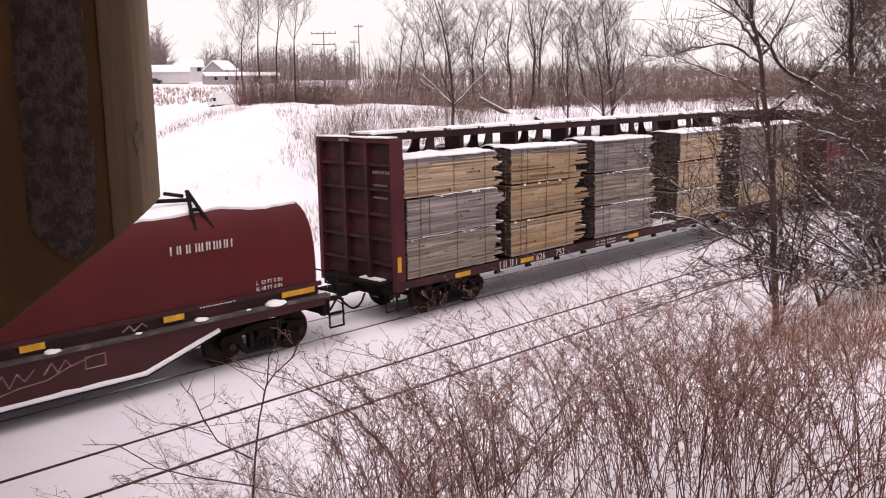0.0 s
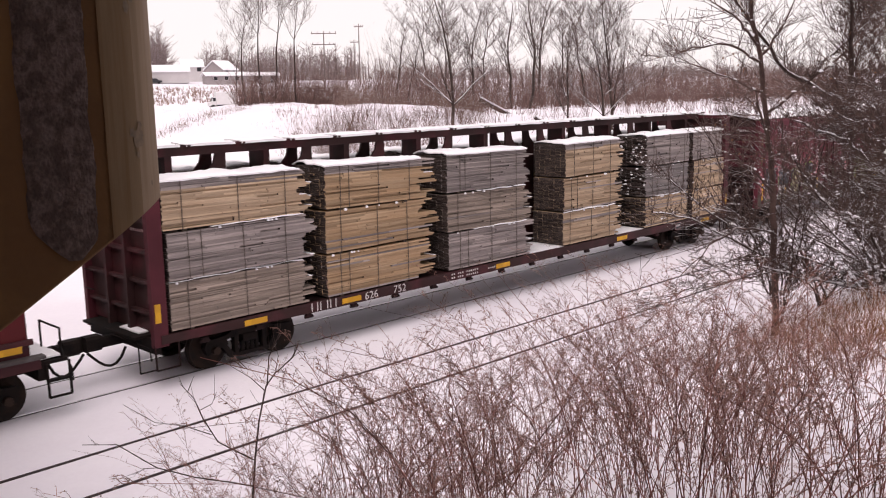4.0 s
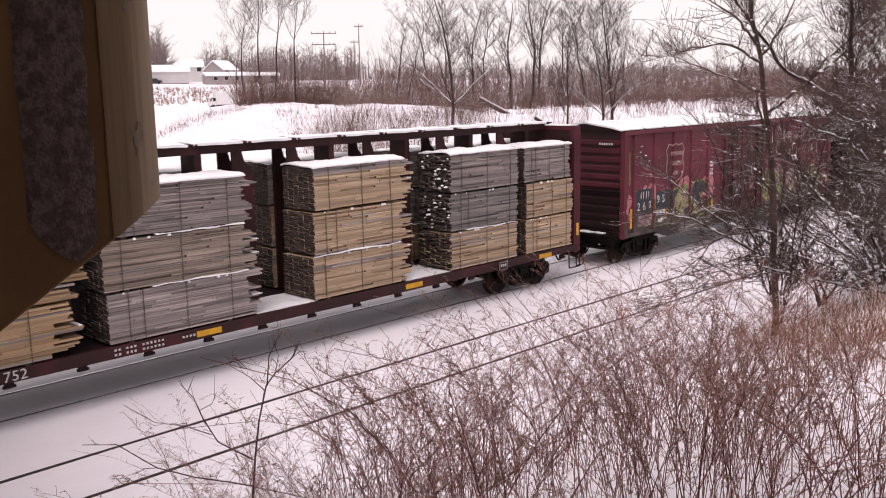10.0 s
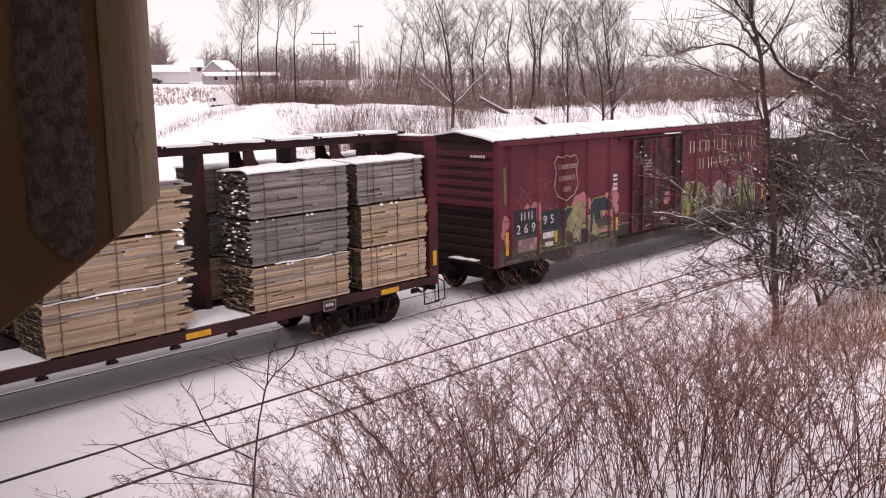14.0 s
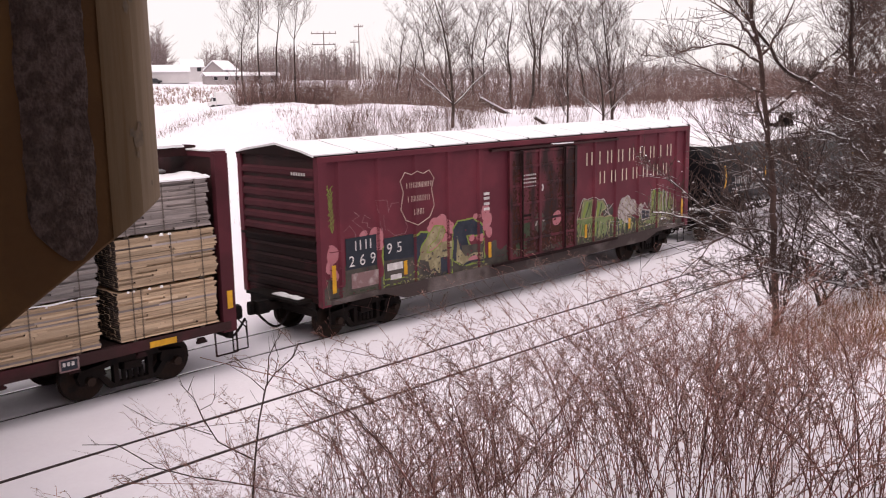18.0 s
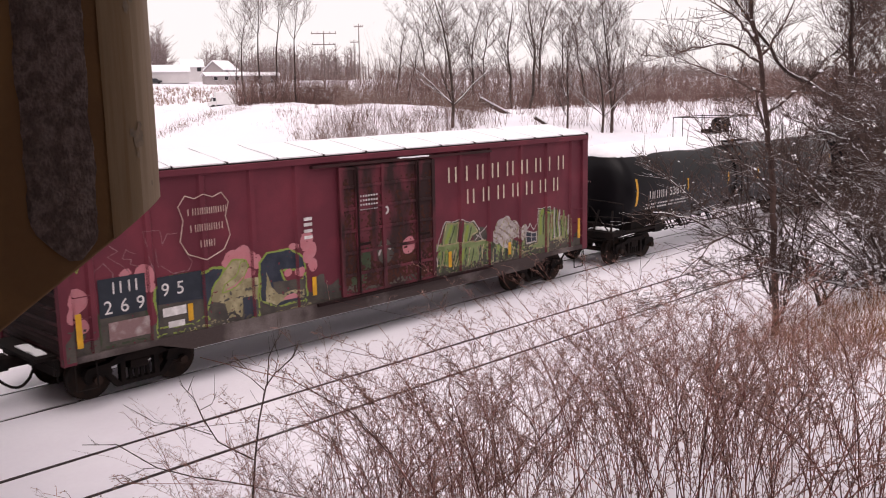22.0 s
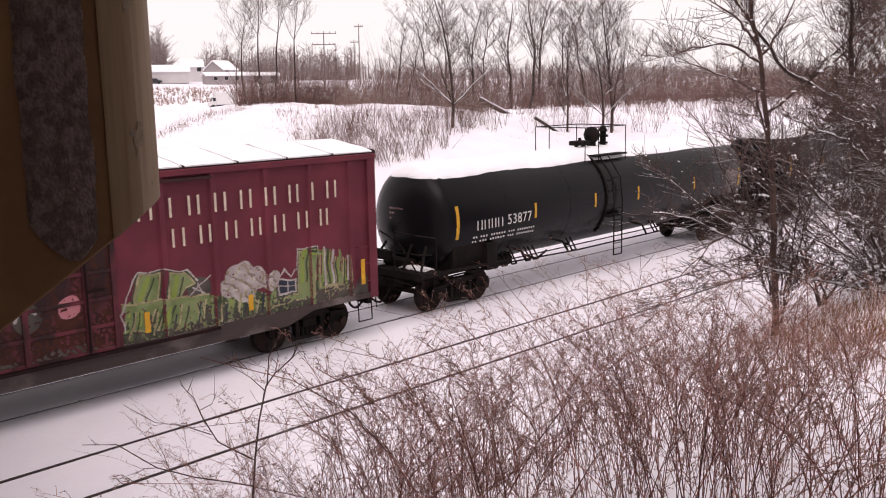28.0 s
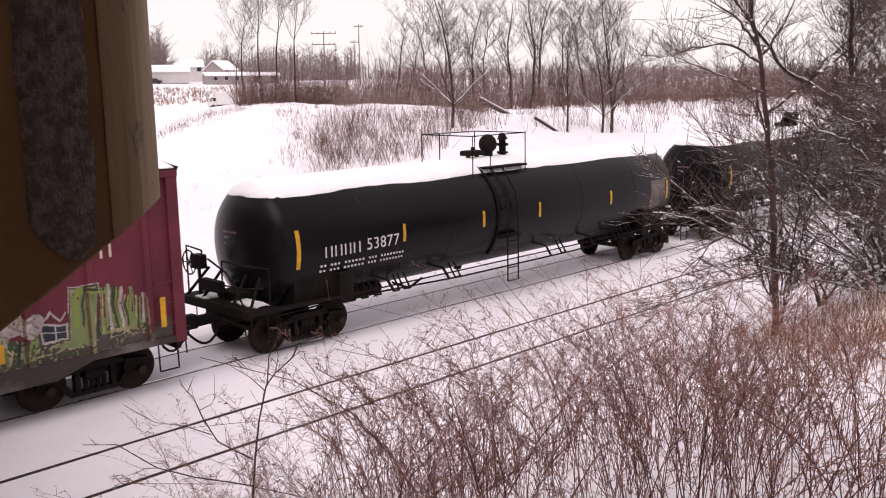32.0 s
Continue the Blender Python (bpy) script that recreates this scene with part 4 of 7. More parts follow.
def bundle(u0, length, tier, side, wood, snow=False, rag_l=0.06, rag_r=0.12, shift=0.0, heavy=False):
    z = 1.13 + 0.985 * tier
    h = 0.93
    words = {"fresh": "golden", "pale": "pale yellow", "grey": "weathered grey", "mixed": "greyish brown", "dark": "dark grey"}[wood]
    me, ends = boards_mesh(length, h, wood, (tier + int(u0)) % 3, rag_l, rag_r, snow and wood in ("fresh", "pale"))
    ob = tagged(new("lumber_bundle"), f"strapped bundle of {words} lumber boards" + (" topped with snow" if snow else ""), "lumber", "lumber bundles")
    y0 = -1.45 + shift if side < 0 else 0.33
    ob.location = (u0, y0, z)
    if tier:
        ob.rotation_euler = (0, radians(random.uniform(-0.5, 0.5)), radians(random.uniform(-0.6, 0.6)))
    KEYED.append((ob, u0))
    tagged(part("timber_pack", me, None, ob), kind="stuff")
    for fx in (0.13, 0.22, 0.53, 0.87):
        if fx == 0.22 and (tier + int(u0)) % 2:
            continue
        x = length * (fx + random.uniform(-0.02, 0.02))
        part("strap", Shape().box(x - 0.008, x + 0.008, -0.026, -0.018, -0.0, h + 0.004).box(x - 0.008, x + 0.008, -0.026, 1.1, h, h + 0.008), STRAP, ob, smooth=False)
    for fx in (0.14, 0.84):
        x = length * fx
        part("dunnage_stick", Shape().box(x - 0.045, x + 0.045, 0.0, 1.1, -0.05, 0.0), STICK, ob, smooth=False)
    if snow:
        ph = u0
        def top(u, v):
            lip = 1 - 0.65 * (abs(2 * v - 1) ** 6)
            return (u + 0.06 * noise.noise((v * 5, u, ph)), -0.03 + v * 1.16 + 0.07 * noise.noise((u * 2.5, v * 2, ph)), h + 0.012 + max(0.008, 0.06 + 0.06 * noise.noise((u * 1.2, v * 2, ph)) + 0.035 * noise.noise((u * 5, v * 5, ph)) + 0.012 * noise.noise((u * 14, v * 9, ph))) * lip)
        snow_sheet("top_snow", ob, top, [-0.05 + (length + 0.12) * i / 26 for i in range(27)], [i / 10 for i in range(11)], thick=0.03)
    else:
        if wood in ("mixed", "grey") or tier == 0 and random.random() < 0.5:
            ph, cut = u0 + tier, random.uniform(0.0, 0.4)
            snow_sheet("ledge_snow", ob, lambda u, v: (u, -0.045 + v * 0.1, h + 0.006 + max(0.0, 0.03 + 0.04 * noise.noise((u * 2, v, ph)))), [length * (cut + (1 - cut) * i / 18) for i in range(19)], [0, 0.3, 0.7, 1], thick=0.008)
        for _ in range(4):
            x, w = random.uniform(0.05, 0.85) * length, random.uniform(0.018, 0.042)
            part("snow_lump", Shape().lathe([(-0.02, 0.0), (-0.02, w), (w * 0.5, w * 0.8), (w * 0.9, 0)], (x, -0.01, h), "z", 7), SNOW_TOP, ob)
    if rag_r > 0.2:
        # snow on the layers that stick out past the ones above
        sh, t = Shape(), h / 23
        for k in range(22):
            over = max(ends[k + 1], ends[min(22, k + 2)])
            if ends[k] - over > 0.05 and random.random() < 0.3:
                lo, hi = over + 0.01, ends[k] - 0.01
                d = random.uniform(0.004, 0.016)
                lo += random.uniform(0, 0.6) * (hi - lo)
                sh.box(lo, hi, -0.012, random.uniform(0.1, 0.5), (k + 1) * t - 0.004, (k + 1) * t + d, 0.006)
        if sh.v:
            tagged(part("board_snow", sh, SNOW_TOP, ob), kind="stuff")
    if heavy:
        for k in range(26):
            w = random.uniform(0.025, 0.06)
            part("snow_lump", Shape().lathe([(-0.01, 0.0), (0, w), (w * 0.5, w * 0.8), (w * 0.8, 0)], (random.uniform(-0.14, 0.02), random.uniform(0, 1.0), random.choice(range(1, 23)) * h / 23), "z", 6), SNOW_TOP, ob)
    return ob


STACKS = [  # start along the train, length, woods from the bottom up, ragged left and right ends
    (15.2, 3.2, ("mixed", "grey", "pale"), 0.02, 0.45),
    (19.05, 2.85, ("fresh", "fresh", "fresh"), 0.03, 0.7),
    (22.9, 3.05, ("grey", "mixed", "grey"), 0.03, 0.45),
    (27.75, 2.6, ("pale", "pale", "pale"), 0.03, 0.45),
    (32.1, 2.55, ("pale", "dark", "grey"), 0.11, 0.06),
    (35.0, 2.05, ("pale", "pale", "grey"), 0.02, 0.06),
]
for u0, length, woods, rl, rr in STACKS:
    for tier in range(3):
        bundle(u0 - 0.1 + random.uniform(-0.05, 0.05), length, tier, -1, woods[tier], tier == 2, rl, rr, random.uniform(-0.02, 0.02), rl > 0.1 and tier > 0)
        bundle(u0 + random.uniform(-0.1, 0.1), length, tier, 1, "grey" if tier == 2 else woods[tier], tier == 2, rl, rr)


# --- coil car with hood ---
COIL_U = 5.2


def hood_point(w, x, half):
    """Arched hood: w from -1 to 1 across, over its length rounded down at the ends."""
    a = w * math.pi / 2
    y = 1.40 * math.copysign(abs(math.sin(a)) ** 0.62, a)
    z = 1.50 + 1.88 * abs(math.cos(a)) ** 0.62
    return (x, y, z)


COIL_SIDE = material("coil_car_side", (0.075, 0.016, 0.019), 0.6, 0, 0.15, 0.9, 0.08, 30.0, second=(0.05, 0.013, 0.015), cover=0.6)


def build_coil():
    car = rail_car("coil_car", COIL_U, "dark red covered coil car with snow on its hood", "coil car")
    half = 7.2
    s = Shape()
    ws = [-1 + i / 16 for i in range(33)]
    xs = [-half, -half + 0.04, -half + 0.2] + [-half + 0.2 + (2 * half - 0.4) * i / 12 for i in range(1, 12)] + [half - 0.2, half - 0.04, half]
    grow = [0.90, 0.975, 1.0] + [1.0] * 11 + [1.0, 0.975, 0.90]
    for x, g in zip(xs, grow):
        for w in ws:
            p = hood_point(w, x, half)
            s.v.append((x, p[1] * (0.5 + 0.5 * g), 1.5 + (p[2] - 1.5) * g))
    m = len(ws)
    s.f = [(i * m + j, (i + 1) * m + j, (i + 1) * m + j + 1, i * m + j + 1) for i in range(len(xs) - 1) for j in range(m - 1)]
    s.f += [tuple(range(m)), tuple(range((len(xs) - 1) * m, len(xs) * m))]
    s.mi = [0] * len(s.f)
    part("hood", s, COIL_RED, car, "dark red arched steel hood")

    def top(u, v):
        w = v * (0.30 + 0.10 * noise.noise((u * 0.7, v, 7)) + 0.04 * noise.noise((u * 3, v, 2)))
        p = hood_point(w, u, half)
        return (u, p[1], p[2] + 0.05 + 0.02 * noise.noise((u * 2, v * 3, 1)))
    snow_sheet("hood_snow", car, top, [-half + 0.1 + (2 * half - 0.25) * i / 70 for i in range(71)], [-1 + i / 8 for i in range(17)], thick=0.06)
    for x in (-4.6, 0.2, 4.6):
        part("lifting_bracket", Shape().rod([(x - 0.2, -1.12, 2.98), (x, -0.55, 3.72), (x + 0.2, -1.12, 2.98)], 0.045).rod([(x - 0.1, -0.82, 3.36), (x + 0.1, -0.82, 3.36)], 0.04).rod([(x - 0.9, -0.35, 3.56), (x + 0.25, -0.35, 3.5)], 0.045).rod([(x, -0.35, 3.6), (x, 0.35, 3.6)], 0.045), IRON, car)
    part("hood_rim", Shape().box(-7.25, 7.25, -1.45, -1.38, 1.44, 1.54, 0.01).box(-7.25, 7.25, 1.38, 1.45, 1.44, 1.54, 0.01), RED_DARK, car)
    prof = [(-7.35, 1.2), (-7.35, 0.98), (-4.6, 0.94), (-2.95, 0.42), (2.95, 0.42), (4.6, 0.94), (7.35, 0.98), (7.35, 1.2)]
    for y0, y1 in ((-1.44, -1.38), (1.38, 1.44)):
        part("side_sill", Shape().prism(prof, "y", y0, y1), COIL_SIDE, car, "deep dark red side sill")
    part("trough", Shape().box(-7.2, 7.2, -1.38, 1.38, 1.18, 1.46), RED_DARK, car)
    part("walkway", Shape().box(-7.4, 7.4, -1.56, -1.38, 1.18, 1.24).box(-7.4, 7.4, 1.38, 1.56, 1.18, 1.24), SILL_GREY, car)
    part("centre_sill", Shape().box(-7.8, 7.8, -0.3, 0.3, 0.62, 1.1), IRON, car)
    # snow along the stepped lower edge of the sill
    for (a, za), (b, zb) in zip(prof[2:5], prof[3:6]):
        n = max(4, int(abs(b - a) * 4))
        pts = [(a + (b - a) * i / n, za + (zb - za) * i / n) for i in range(n + 1)]
        s = Shape()
        for x, z in pts:
            k = 0.028 + 0.025 * noise.noise((x * 4, 0, 1))
            s.v += [(x, -1.50, z - 0.02), (x, -1.50, z + k), (x, -1.44, z + k + 0.03), (x, -1.44, z - 0.02)]
        s.f = [(4 * i + j, 4 * i + (j + 1) % 4, 4 * i + 4 + (j + 1) % 4, 4 * i + 4 + j) for i in range(len(pts) - 1) for j in range(4)]
        s.mi = [0] * len(s.f)
        part("sill_snow", s, SNOW_TOP, car)
        part("sill_flange", Shape().add([(a, -1.52, za - 0.04), (b, -1.52, zb - 0.04), (b, -1.38, zb - 0.04), (a, -1.38, za - 0.04), (a, -1.52, za - 0.015), (b, -1.52, zb - 0.015), (b, -1.38, zb - 0.015), (a, -1.38, za - 0.015)], [(0, 1, 2, 3), (4, 5, 6, 7), (0, 1, 5, 4), (2, 3, 7, 6)]), RED_GRIME, car)
    for x, w in ((5.95, 0.2), (4.18, 0.12), (1.2, 0.12), (2.85, 0.06), (5.3, 0.05)):
        part("snow_lump", Shape().lathe([(1.24, 0.0), (1.24, w), (1.24 + w * 0.22, w * 0.93), (1.24 + w * 0.42, w * 0.62), (1.24 + w * 0.5, w * 0.25), (1.24 + w * 0.5, 0)], (x, -1.48, 0), "z", 12).lathe([(1.24, 0.0), (1.24, w * 0.6), (1.24 + w * 0.25, w * 0.4), (1.24 + w * 0.3, 0)], (x + w, -1.46, 0), "z", 10), SNOW_TOP, car)
    for x0, x1 in ((0.68, 1.12), (3.40, 3.84), (6.18, 7.05)):
        strip(car, "reflector", x0, x1, 1.33, 1.45, -1.445, YELLOW, "yellow reflective strip")
    mark_bars(car, "owner_site", 3.66, 2.60, [0.17, 0.17, 0.17, 0.04, 0.13, 0.13, 0.04, 0.13, 0.13], 0.17, 0.035, WHITE_PAINT, -1.405, stroke=0.26)
    lettering(car, "L  53 FT 0 IN", 5.56, -1.425, 1.71, 0.085, WHITE_PAINT, "stencil", 1.0)
    lettering(car, "IL 48 FT 0 IN", 5.56, -1.425, 1.58, 0.085, WHITE_PAINT, "stencil", 1.0)
    mark_bars(car, "stencil", 4.2, 1.47, [0.05] * 12, 0.03, 0.02, WHITE_PAINT, -1.452)
    for k, pts in enumerate(([(0.2, 0.78), (0.35, 1.0), (0.45, 0.75), (0.6, 0.98), (0.72, 0.82), (0.9, 1.0)], [(0.1, 0.62), (0.6, 0.72), (1.1, 0.75), (1.5, 0.9), (2.0, 1.02)], [(1.05, 0.85), (1.2, 1.05), (1.3, 0.85), (1.45, 1.05), (1.55, 0.9)], [(2.55, 1.32), (2.7, 1.42), (2.78, 1.3), (2.95, 1.42), (3.05, 1.33)])):
        part("scrawl", Shape().rod([(a, -1.445 if b < 1.2 else -1.452, b) for a, b in pts], 0.014, 4), GHOST, car, "faded white scrawl")
    part("data_frame", Shape().box(1.8, 2.2, -1.448, -1.44, 0.78, 0.80).box(1.8, 2.2, -1.448, -1.44, 1.0, 1.02).box(1.8, 1.82, -1.448, -1.44, 0.8, 1.0).box(2.18, 2.2, -1.448, -1.44, 0.8, 1.0), GHOST, car)
    for w in (-1, 1):
        a, b = sorted((w * 7.3, w * 7.85))
        part("end_platform", Shape().box(a, b, -1.4, 1.4, 1.02, 1.08).box(min(w * 7.3, w * 7.45), max(w * 7.3, w * 7.45), -1.4, 1.4, 0.75, 1.02), IRON, car)
        snow_sheet("platform_snow", car, lambda u, v: (u, v, 1.12 + 0.04 * abs(noise.noise((u * 4, v * 4, 1)))), [a + 0.05 + 0.11 * i for i in range(5)], [-1.3 + 0.2 * i for i in range(14)])
        part("end_rail", Shape().rod([(w * 7.75, -1.36, 1.08), (w * 7.75, -1.36, 1.62), (w * 7.75, -0.5, 1.62), (w * 7.75, -0.5, 1.08)], 0.02), IRON, car)
        part("step", Shape().rod([(w * 7.45, -1.42, 1.04), (w * 7.45, -1.44, 0.42), (w * 7.85, -1.44, 0.42), (w * 7.85, -1.42, 1.04)], 0.025).box(min(w * 7.45, w * 7.85), max(w * 7.45, w * 7.85), -1.46, -1.34, 0.70, 0.74), IRON, car)
        coupler(car, w * 7.8, w)
        bogie(car, w * 5.95)
    return car


build_coil()


# --- graffiti on the boxcar: sprayed fields that follow posts, sheets and door ---
SPRAY = [
    material("spray_navy", (0.016, 0.02, 0.032), 0.6, 0, 0.2, 3.0, 0.0, 40.0, second=(0.03, 0.035, 0.05)),
    material("spray_grime", (0.045, 0.04, 0.036), 0.75, 0, 0.25, 2.0, 0.0, 30.0, second=(0.075, 0.065, 0.055)),
    material("spray_cream", (0.33, 0.285, 0.17), 0.65, 0, 0.15, 4.0, 0.0, 40.0, second=(0.21, 0.18, 0.10)),
    material("spray_pink", (0.42, 0.17, 0.19), 0.65, 0, 0.15, 4.0, 0.0, 40.0, second=(0.42, 0.15, 0.17)),
    material("spray_lime", (0.20, 0.24, 0.06), 0.65, 0, 0.15, 4.0, 0.0, 40.0, second=(0.18, 0.24, 0.05)),
    material("spray_green", (0.11, 0.15, 0.055), 0.65, 0, 0.2, 3.0, 0.0, 40.0, second=(0.17, 0.21, 0.09)),
    material("spray_dark_green", (0.03, 0.045, 0.022), 0.65, 0, 0.2, 3.0, 0.0, 40.0, second=(0.05, 0.06, 0.035)),
    material("spray_white", (0.42, 0.38, 0.36), 0.65, 0, 0.2, 4.0, 0.0, 40.0, second=(0.3, 0.26, 0.25)),
    material("rust_streak", (0.03, 0.011, 0.009), 0.85, 0, 0.3, 5.0, 0.0, 40.0, second=(0.055, 0.018, 0.012)),
    material("spray_scrawl", (0.24, 0.13, 0.14), 0.65, 0, 0.2, 6.0, 0.0, 40.0, second=(0.17, 0.07, 0.08)),
    material("spray_dusky", (0.27, 0.21, 0.18), 0.7, 0, 0.25, 5.0, 0.0, 40.0, second=(0.18, 0.14, 0.12)),
]
NAVY, GRIME, CREAM, PINK, LIME, GREEN, DKGREEN, PALE, RUST, SCRAWL, DUSKY = range(11)


def spray_field():
    """Colour index over a fine grid of the side, painted from back to front."""
    c = 0.0125
    xs, zs = np.arange(-7.8, 7.62, c) + c / 2, np.arange(0.98, 3.72, c) + c / 2
    X, Z = np.meshgrid(xs, zs)
    wob = np.array([[noise.noise((x * 3, z * 3, 1)) for x in xs] for z in zs]) * 0.05
    wob2 = np.array([[noise.noise((x * 3, z * 3, 7)) for x in xs] for z in zs]) * 0.05
    speck = np.array([[noise.noise((x * 14, z * 14, 3)) for x in xs] for z in zs])
    cloudy = np.array([[noise.noise((x * 2.2, z * 2.6, 12)) for x in xs] for z in zs])
    A, B = X + wob, Z + wob2
    out = np.full(X.shape, -1)

    def oval(x, z, rx, rz, k):
        out[((A - x) / rx) ** 2 + ((B - z) / rz) ** 2 < 1] = k

    def poly(pts, k):
        inside = np.zeros(X.shape, bool)
        for (x0, z0), (x1, z1) in zip(pts, pts[1:] + pts[:1]):
            hit = ((z0 > B) != (z1 > B)) & (A < (x1 - x0) * (B - z0) / (z1 - z0 + 1e-9) + x0)
            inside ^= hit
        out[inside] = k

    def line(pts, w, k):
        for (x0, z0), (x1, z1) in zip(pts[:-1], pts[1:]):
            L = (x1 - x0) ** 2 + (z1 - z0) ** 2 + 1e-9
            t = np.clip(((A - x0) * (x1 - x0) + (B - z0) * (z1 - z0)) / L, 0, 1)
            out[np.hypot(A - x0 - t * (x1 - x0), B - z0 - t * (z1 - z0)) < w] = k

    def outlined(pts, k, edge, w=0.035):
        poly(pts, k)
        line(pts + pts[:1], w, edge)

    # grime low on the side
    out[(B < 1.42 + 0.4 * cloudy) & (X < -1.5)] = GRIME
    out[(B < 1.3 + 0.3 * cloudy) & (X > 1.6)] = GRIME
    # first piece: dark letters with lime edges, a pale figure between them, pink puffs
    for x, z, r in ((-7.5, 2.05, 0.2), (-7.6, 1.82, 0.15), (-7.45, 1.6, 0.12), (-6.2, 2.32, 0.2), (-6.57, 2.36, 0.12), (-6.12, 2.1, 0.12)):
        oval(x, z, r, r * 1.1, PINK)
    outlined([(-7.12, 1.1), (-7.14, 1.72), (-7.0, 1.8), (-6.2, 1.72), (-6.15, 1.1)], GRIME, DKGREEN, 0.02)
    outlined([(-6.01, 1.12), (-6.01, 2.02), (-5.65, 2.22), (-5.12, 2.2), (-4.45, 2.24), (-4.58, 1.98), (-4.76, 1.77), (-4.89, 1.55), (-4.89, 1.1)], NAVY, LIME, 0.026)
    poly([(-5.95, 1.12), (-5.93, 1.7), (-4.95, 1.66), (-4.92, 1.12)], GRIME)
    oval(-4.62, 1.38, 0.3, 0.22, GRIME)
    for x, z, rx, rz in ((-4.22, 2.36, 0.2, 0.18), (-4.02, 2.46, 0.2, 0.14), (-3.7, 2.24, 0.13, 0.15), (-3.9, 2.0, 0.16, 0.14), (-4.38, 2.3, 0.1, 0.09), (-3.86, 2.36, 0.14, 0.14)):
        oval(x, z, rx, rz, PINK)
    poly([(-4.8, 1.53), (-4.71, 1.84), (-4.49, 2.16), (-4.27, 2.32), (-3.91, 2.3), (-3.84, 2.17), (-4.04, 1.89), (-3.69, 1.88), (-3.69, 1.46), (-4.04, 1.43), (-4.09, 1.12), (-4.4, 1.18), (-4.49, 1.49), (-4.76, 1.58)], CREAM)
    line([(-4.53, 1.7), (-4.45, 1.88), (-4.22, 1.96), (-4.04, 2.26), (-3.89, 2.28), (-3.84, 2.17), (-4.04, 1.86), (-4.27, 1.74), (-4.53, 1.7)], 0.014, LIME)
    line([(-4.74, 1.81), (-4.49, 2.16), (-4.27, 2.32), (-3.91, 2.3)], 0.018, LIME)
    line([(-4.4, 1.76), (-4.2, 1.8), (-4.0, 1.95)], 0.014, PINK)
    out[(A > -4.5) & (A < -3.7) & (np.abs(B - 1.62) < 0.1) & (speck > 0.25)] = GRIME
    poly([(-4.04, 1.5), (-3.77, 1.5), (-3.77, 1.02), (-4.04, 1.01)], NAVY)
    poly([(-4.05, 0.98), (-3.75, 1.12), (-3.5, 0.98)], LIME)
    line([(-3.66, 1.95), (-3.69, 1.42), (-3.73, 0.98)], 0.02, LIME)
    poly([(-3.6, 1.45), (-2.45, 1.4), (-2.43, 0.98), (-3.6, 0.98)], GRIME)
    outlined([(-3.6, 1.37), (-3.62, 2.16), (-3.42, 2.36), (-2.79, 2.37), (-2.48, 2.1), (-2.43, 1.87), (-3.06, 1.94), (-2.97, 1.69), (-2.66, 1.62), (-2.43, 1.78), (-2.39, 1.3), (-2.48, 1.2), (-3.24, 1.17), (-3.46, 1.31)], NAVY, LIME, 0.022)
    poly([(-3.28, 1.72), (-2.42, 1.67), (-2.42, 1.3), (-3.19, 1.28)], GRIME)
    poly([(-3.46, 1.98), (-3.33, 1.64), (-3.0, 1.32), (-3.19, 1.2), (-3.48, 1.34)], CREAM)
    out[(A > -3.3) & (A < -2.5) & (np.abs(B - 1.36) < 0.09) & (speck > -0.1)] = CREAM
    for x, z, rx, rz in ((-2.88, 1.86, 0.11, 0.08), (-2.57, 1.84, 0.12, 0.1), (-2.84, 1.32, 0.18, 0.06), (-2.42, 2.46, 0.17, 0.2), (-2.25, 2.28, 0.14, 0.18), (-2.38, 2.12, 0.12, 0.14), (-2.72, 2.42, 0.1, 0.08), (-2.22, 1.95, 0.13, 0.15), (-2.3, 2.55, 0.1, 0.12)):
        oval(x, z, rx, rz, PINK)
    line([(-2.39, 1.3), (-2.46, 1.2), (-2.46, 0.99)], 0.018, LIME)
    line([(-5.9, 1.25), (-5.2, 1.18), (-4.95, 1.3)], 0.016, LIME)
    line([(-4.71, 0.99), (-4.58, 1.08), (-4.27, 1.06), (-4.05, 0.99)], 0.012, PALE)
    line([(-4.51, 0.99), (-4.39, 1.24)], 0.014, PALE)
    out[(X > -5.6) & (X < -4.4) & (np.abs(B - 1.08 + 0.06 * np.sin(A * 3)) < 0.035) & (speck > -0.2)] = CREAM
    out[(X > -3.3) & (X < -2.3) & (np.abs(B - 1.06 - 0.05 * (A + 2.8)) < 0.03) & (speck > -0.3)] = CREAM
    # thin scrawls
    for pts in ([(-7.13, 2.58), (-6.95, 2.66), (-6.79, 2.48), (-6.77, 2.35)], [(-6.79, 3.0), (-6.66, 2.84), (-6.84, 2.75), (-6.64, 2.6), (-6.5, 2.4)], [(-6.3, 2.78), (-6.5, 2.86), (-6.59, 2.7), (-6.41, 2.66), (-6.46, 2.56), (-6.3, 2.5)],
                [(-6.1, 2.88), (-6.12, 3.14), (-5.79, 3.13), (-5.74, 2.8)], [(-6.1, 2.68), (-6.0, 2.42)], [(-5.9, 2.76), (-5.85, 2.42)], [(-5.74, 2.82), (-5.65, 3.06), (-5.45, 3.06)], [(-5.79, 2.44), (-5.6, 2.28), (-5.25, 2.27), (-5.16, 2.44), (-5.23, 2.54)]):
        line(pts, 0.008, SCRAWL)
    for i in range(8):
        z = 3.58 - 0.13 * i
        line([(-7.6, z), (-7.53, z + 0.06), (-7.48, z - 0.06), (-7.4, z + 0.03)], 0.009, LIME)
        line([(-7.52, z), (-7.46, z - 0.13), (-7.42, z - 0.02)], 0.008, LIME)
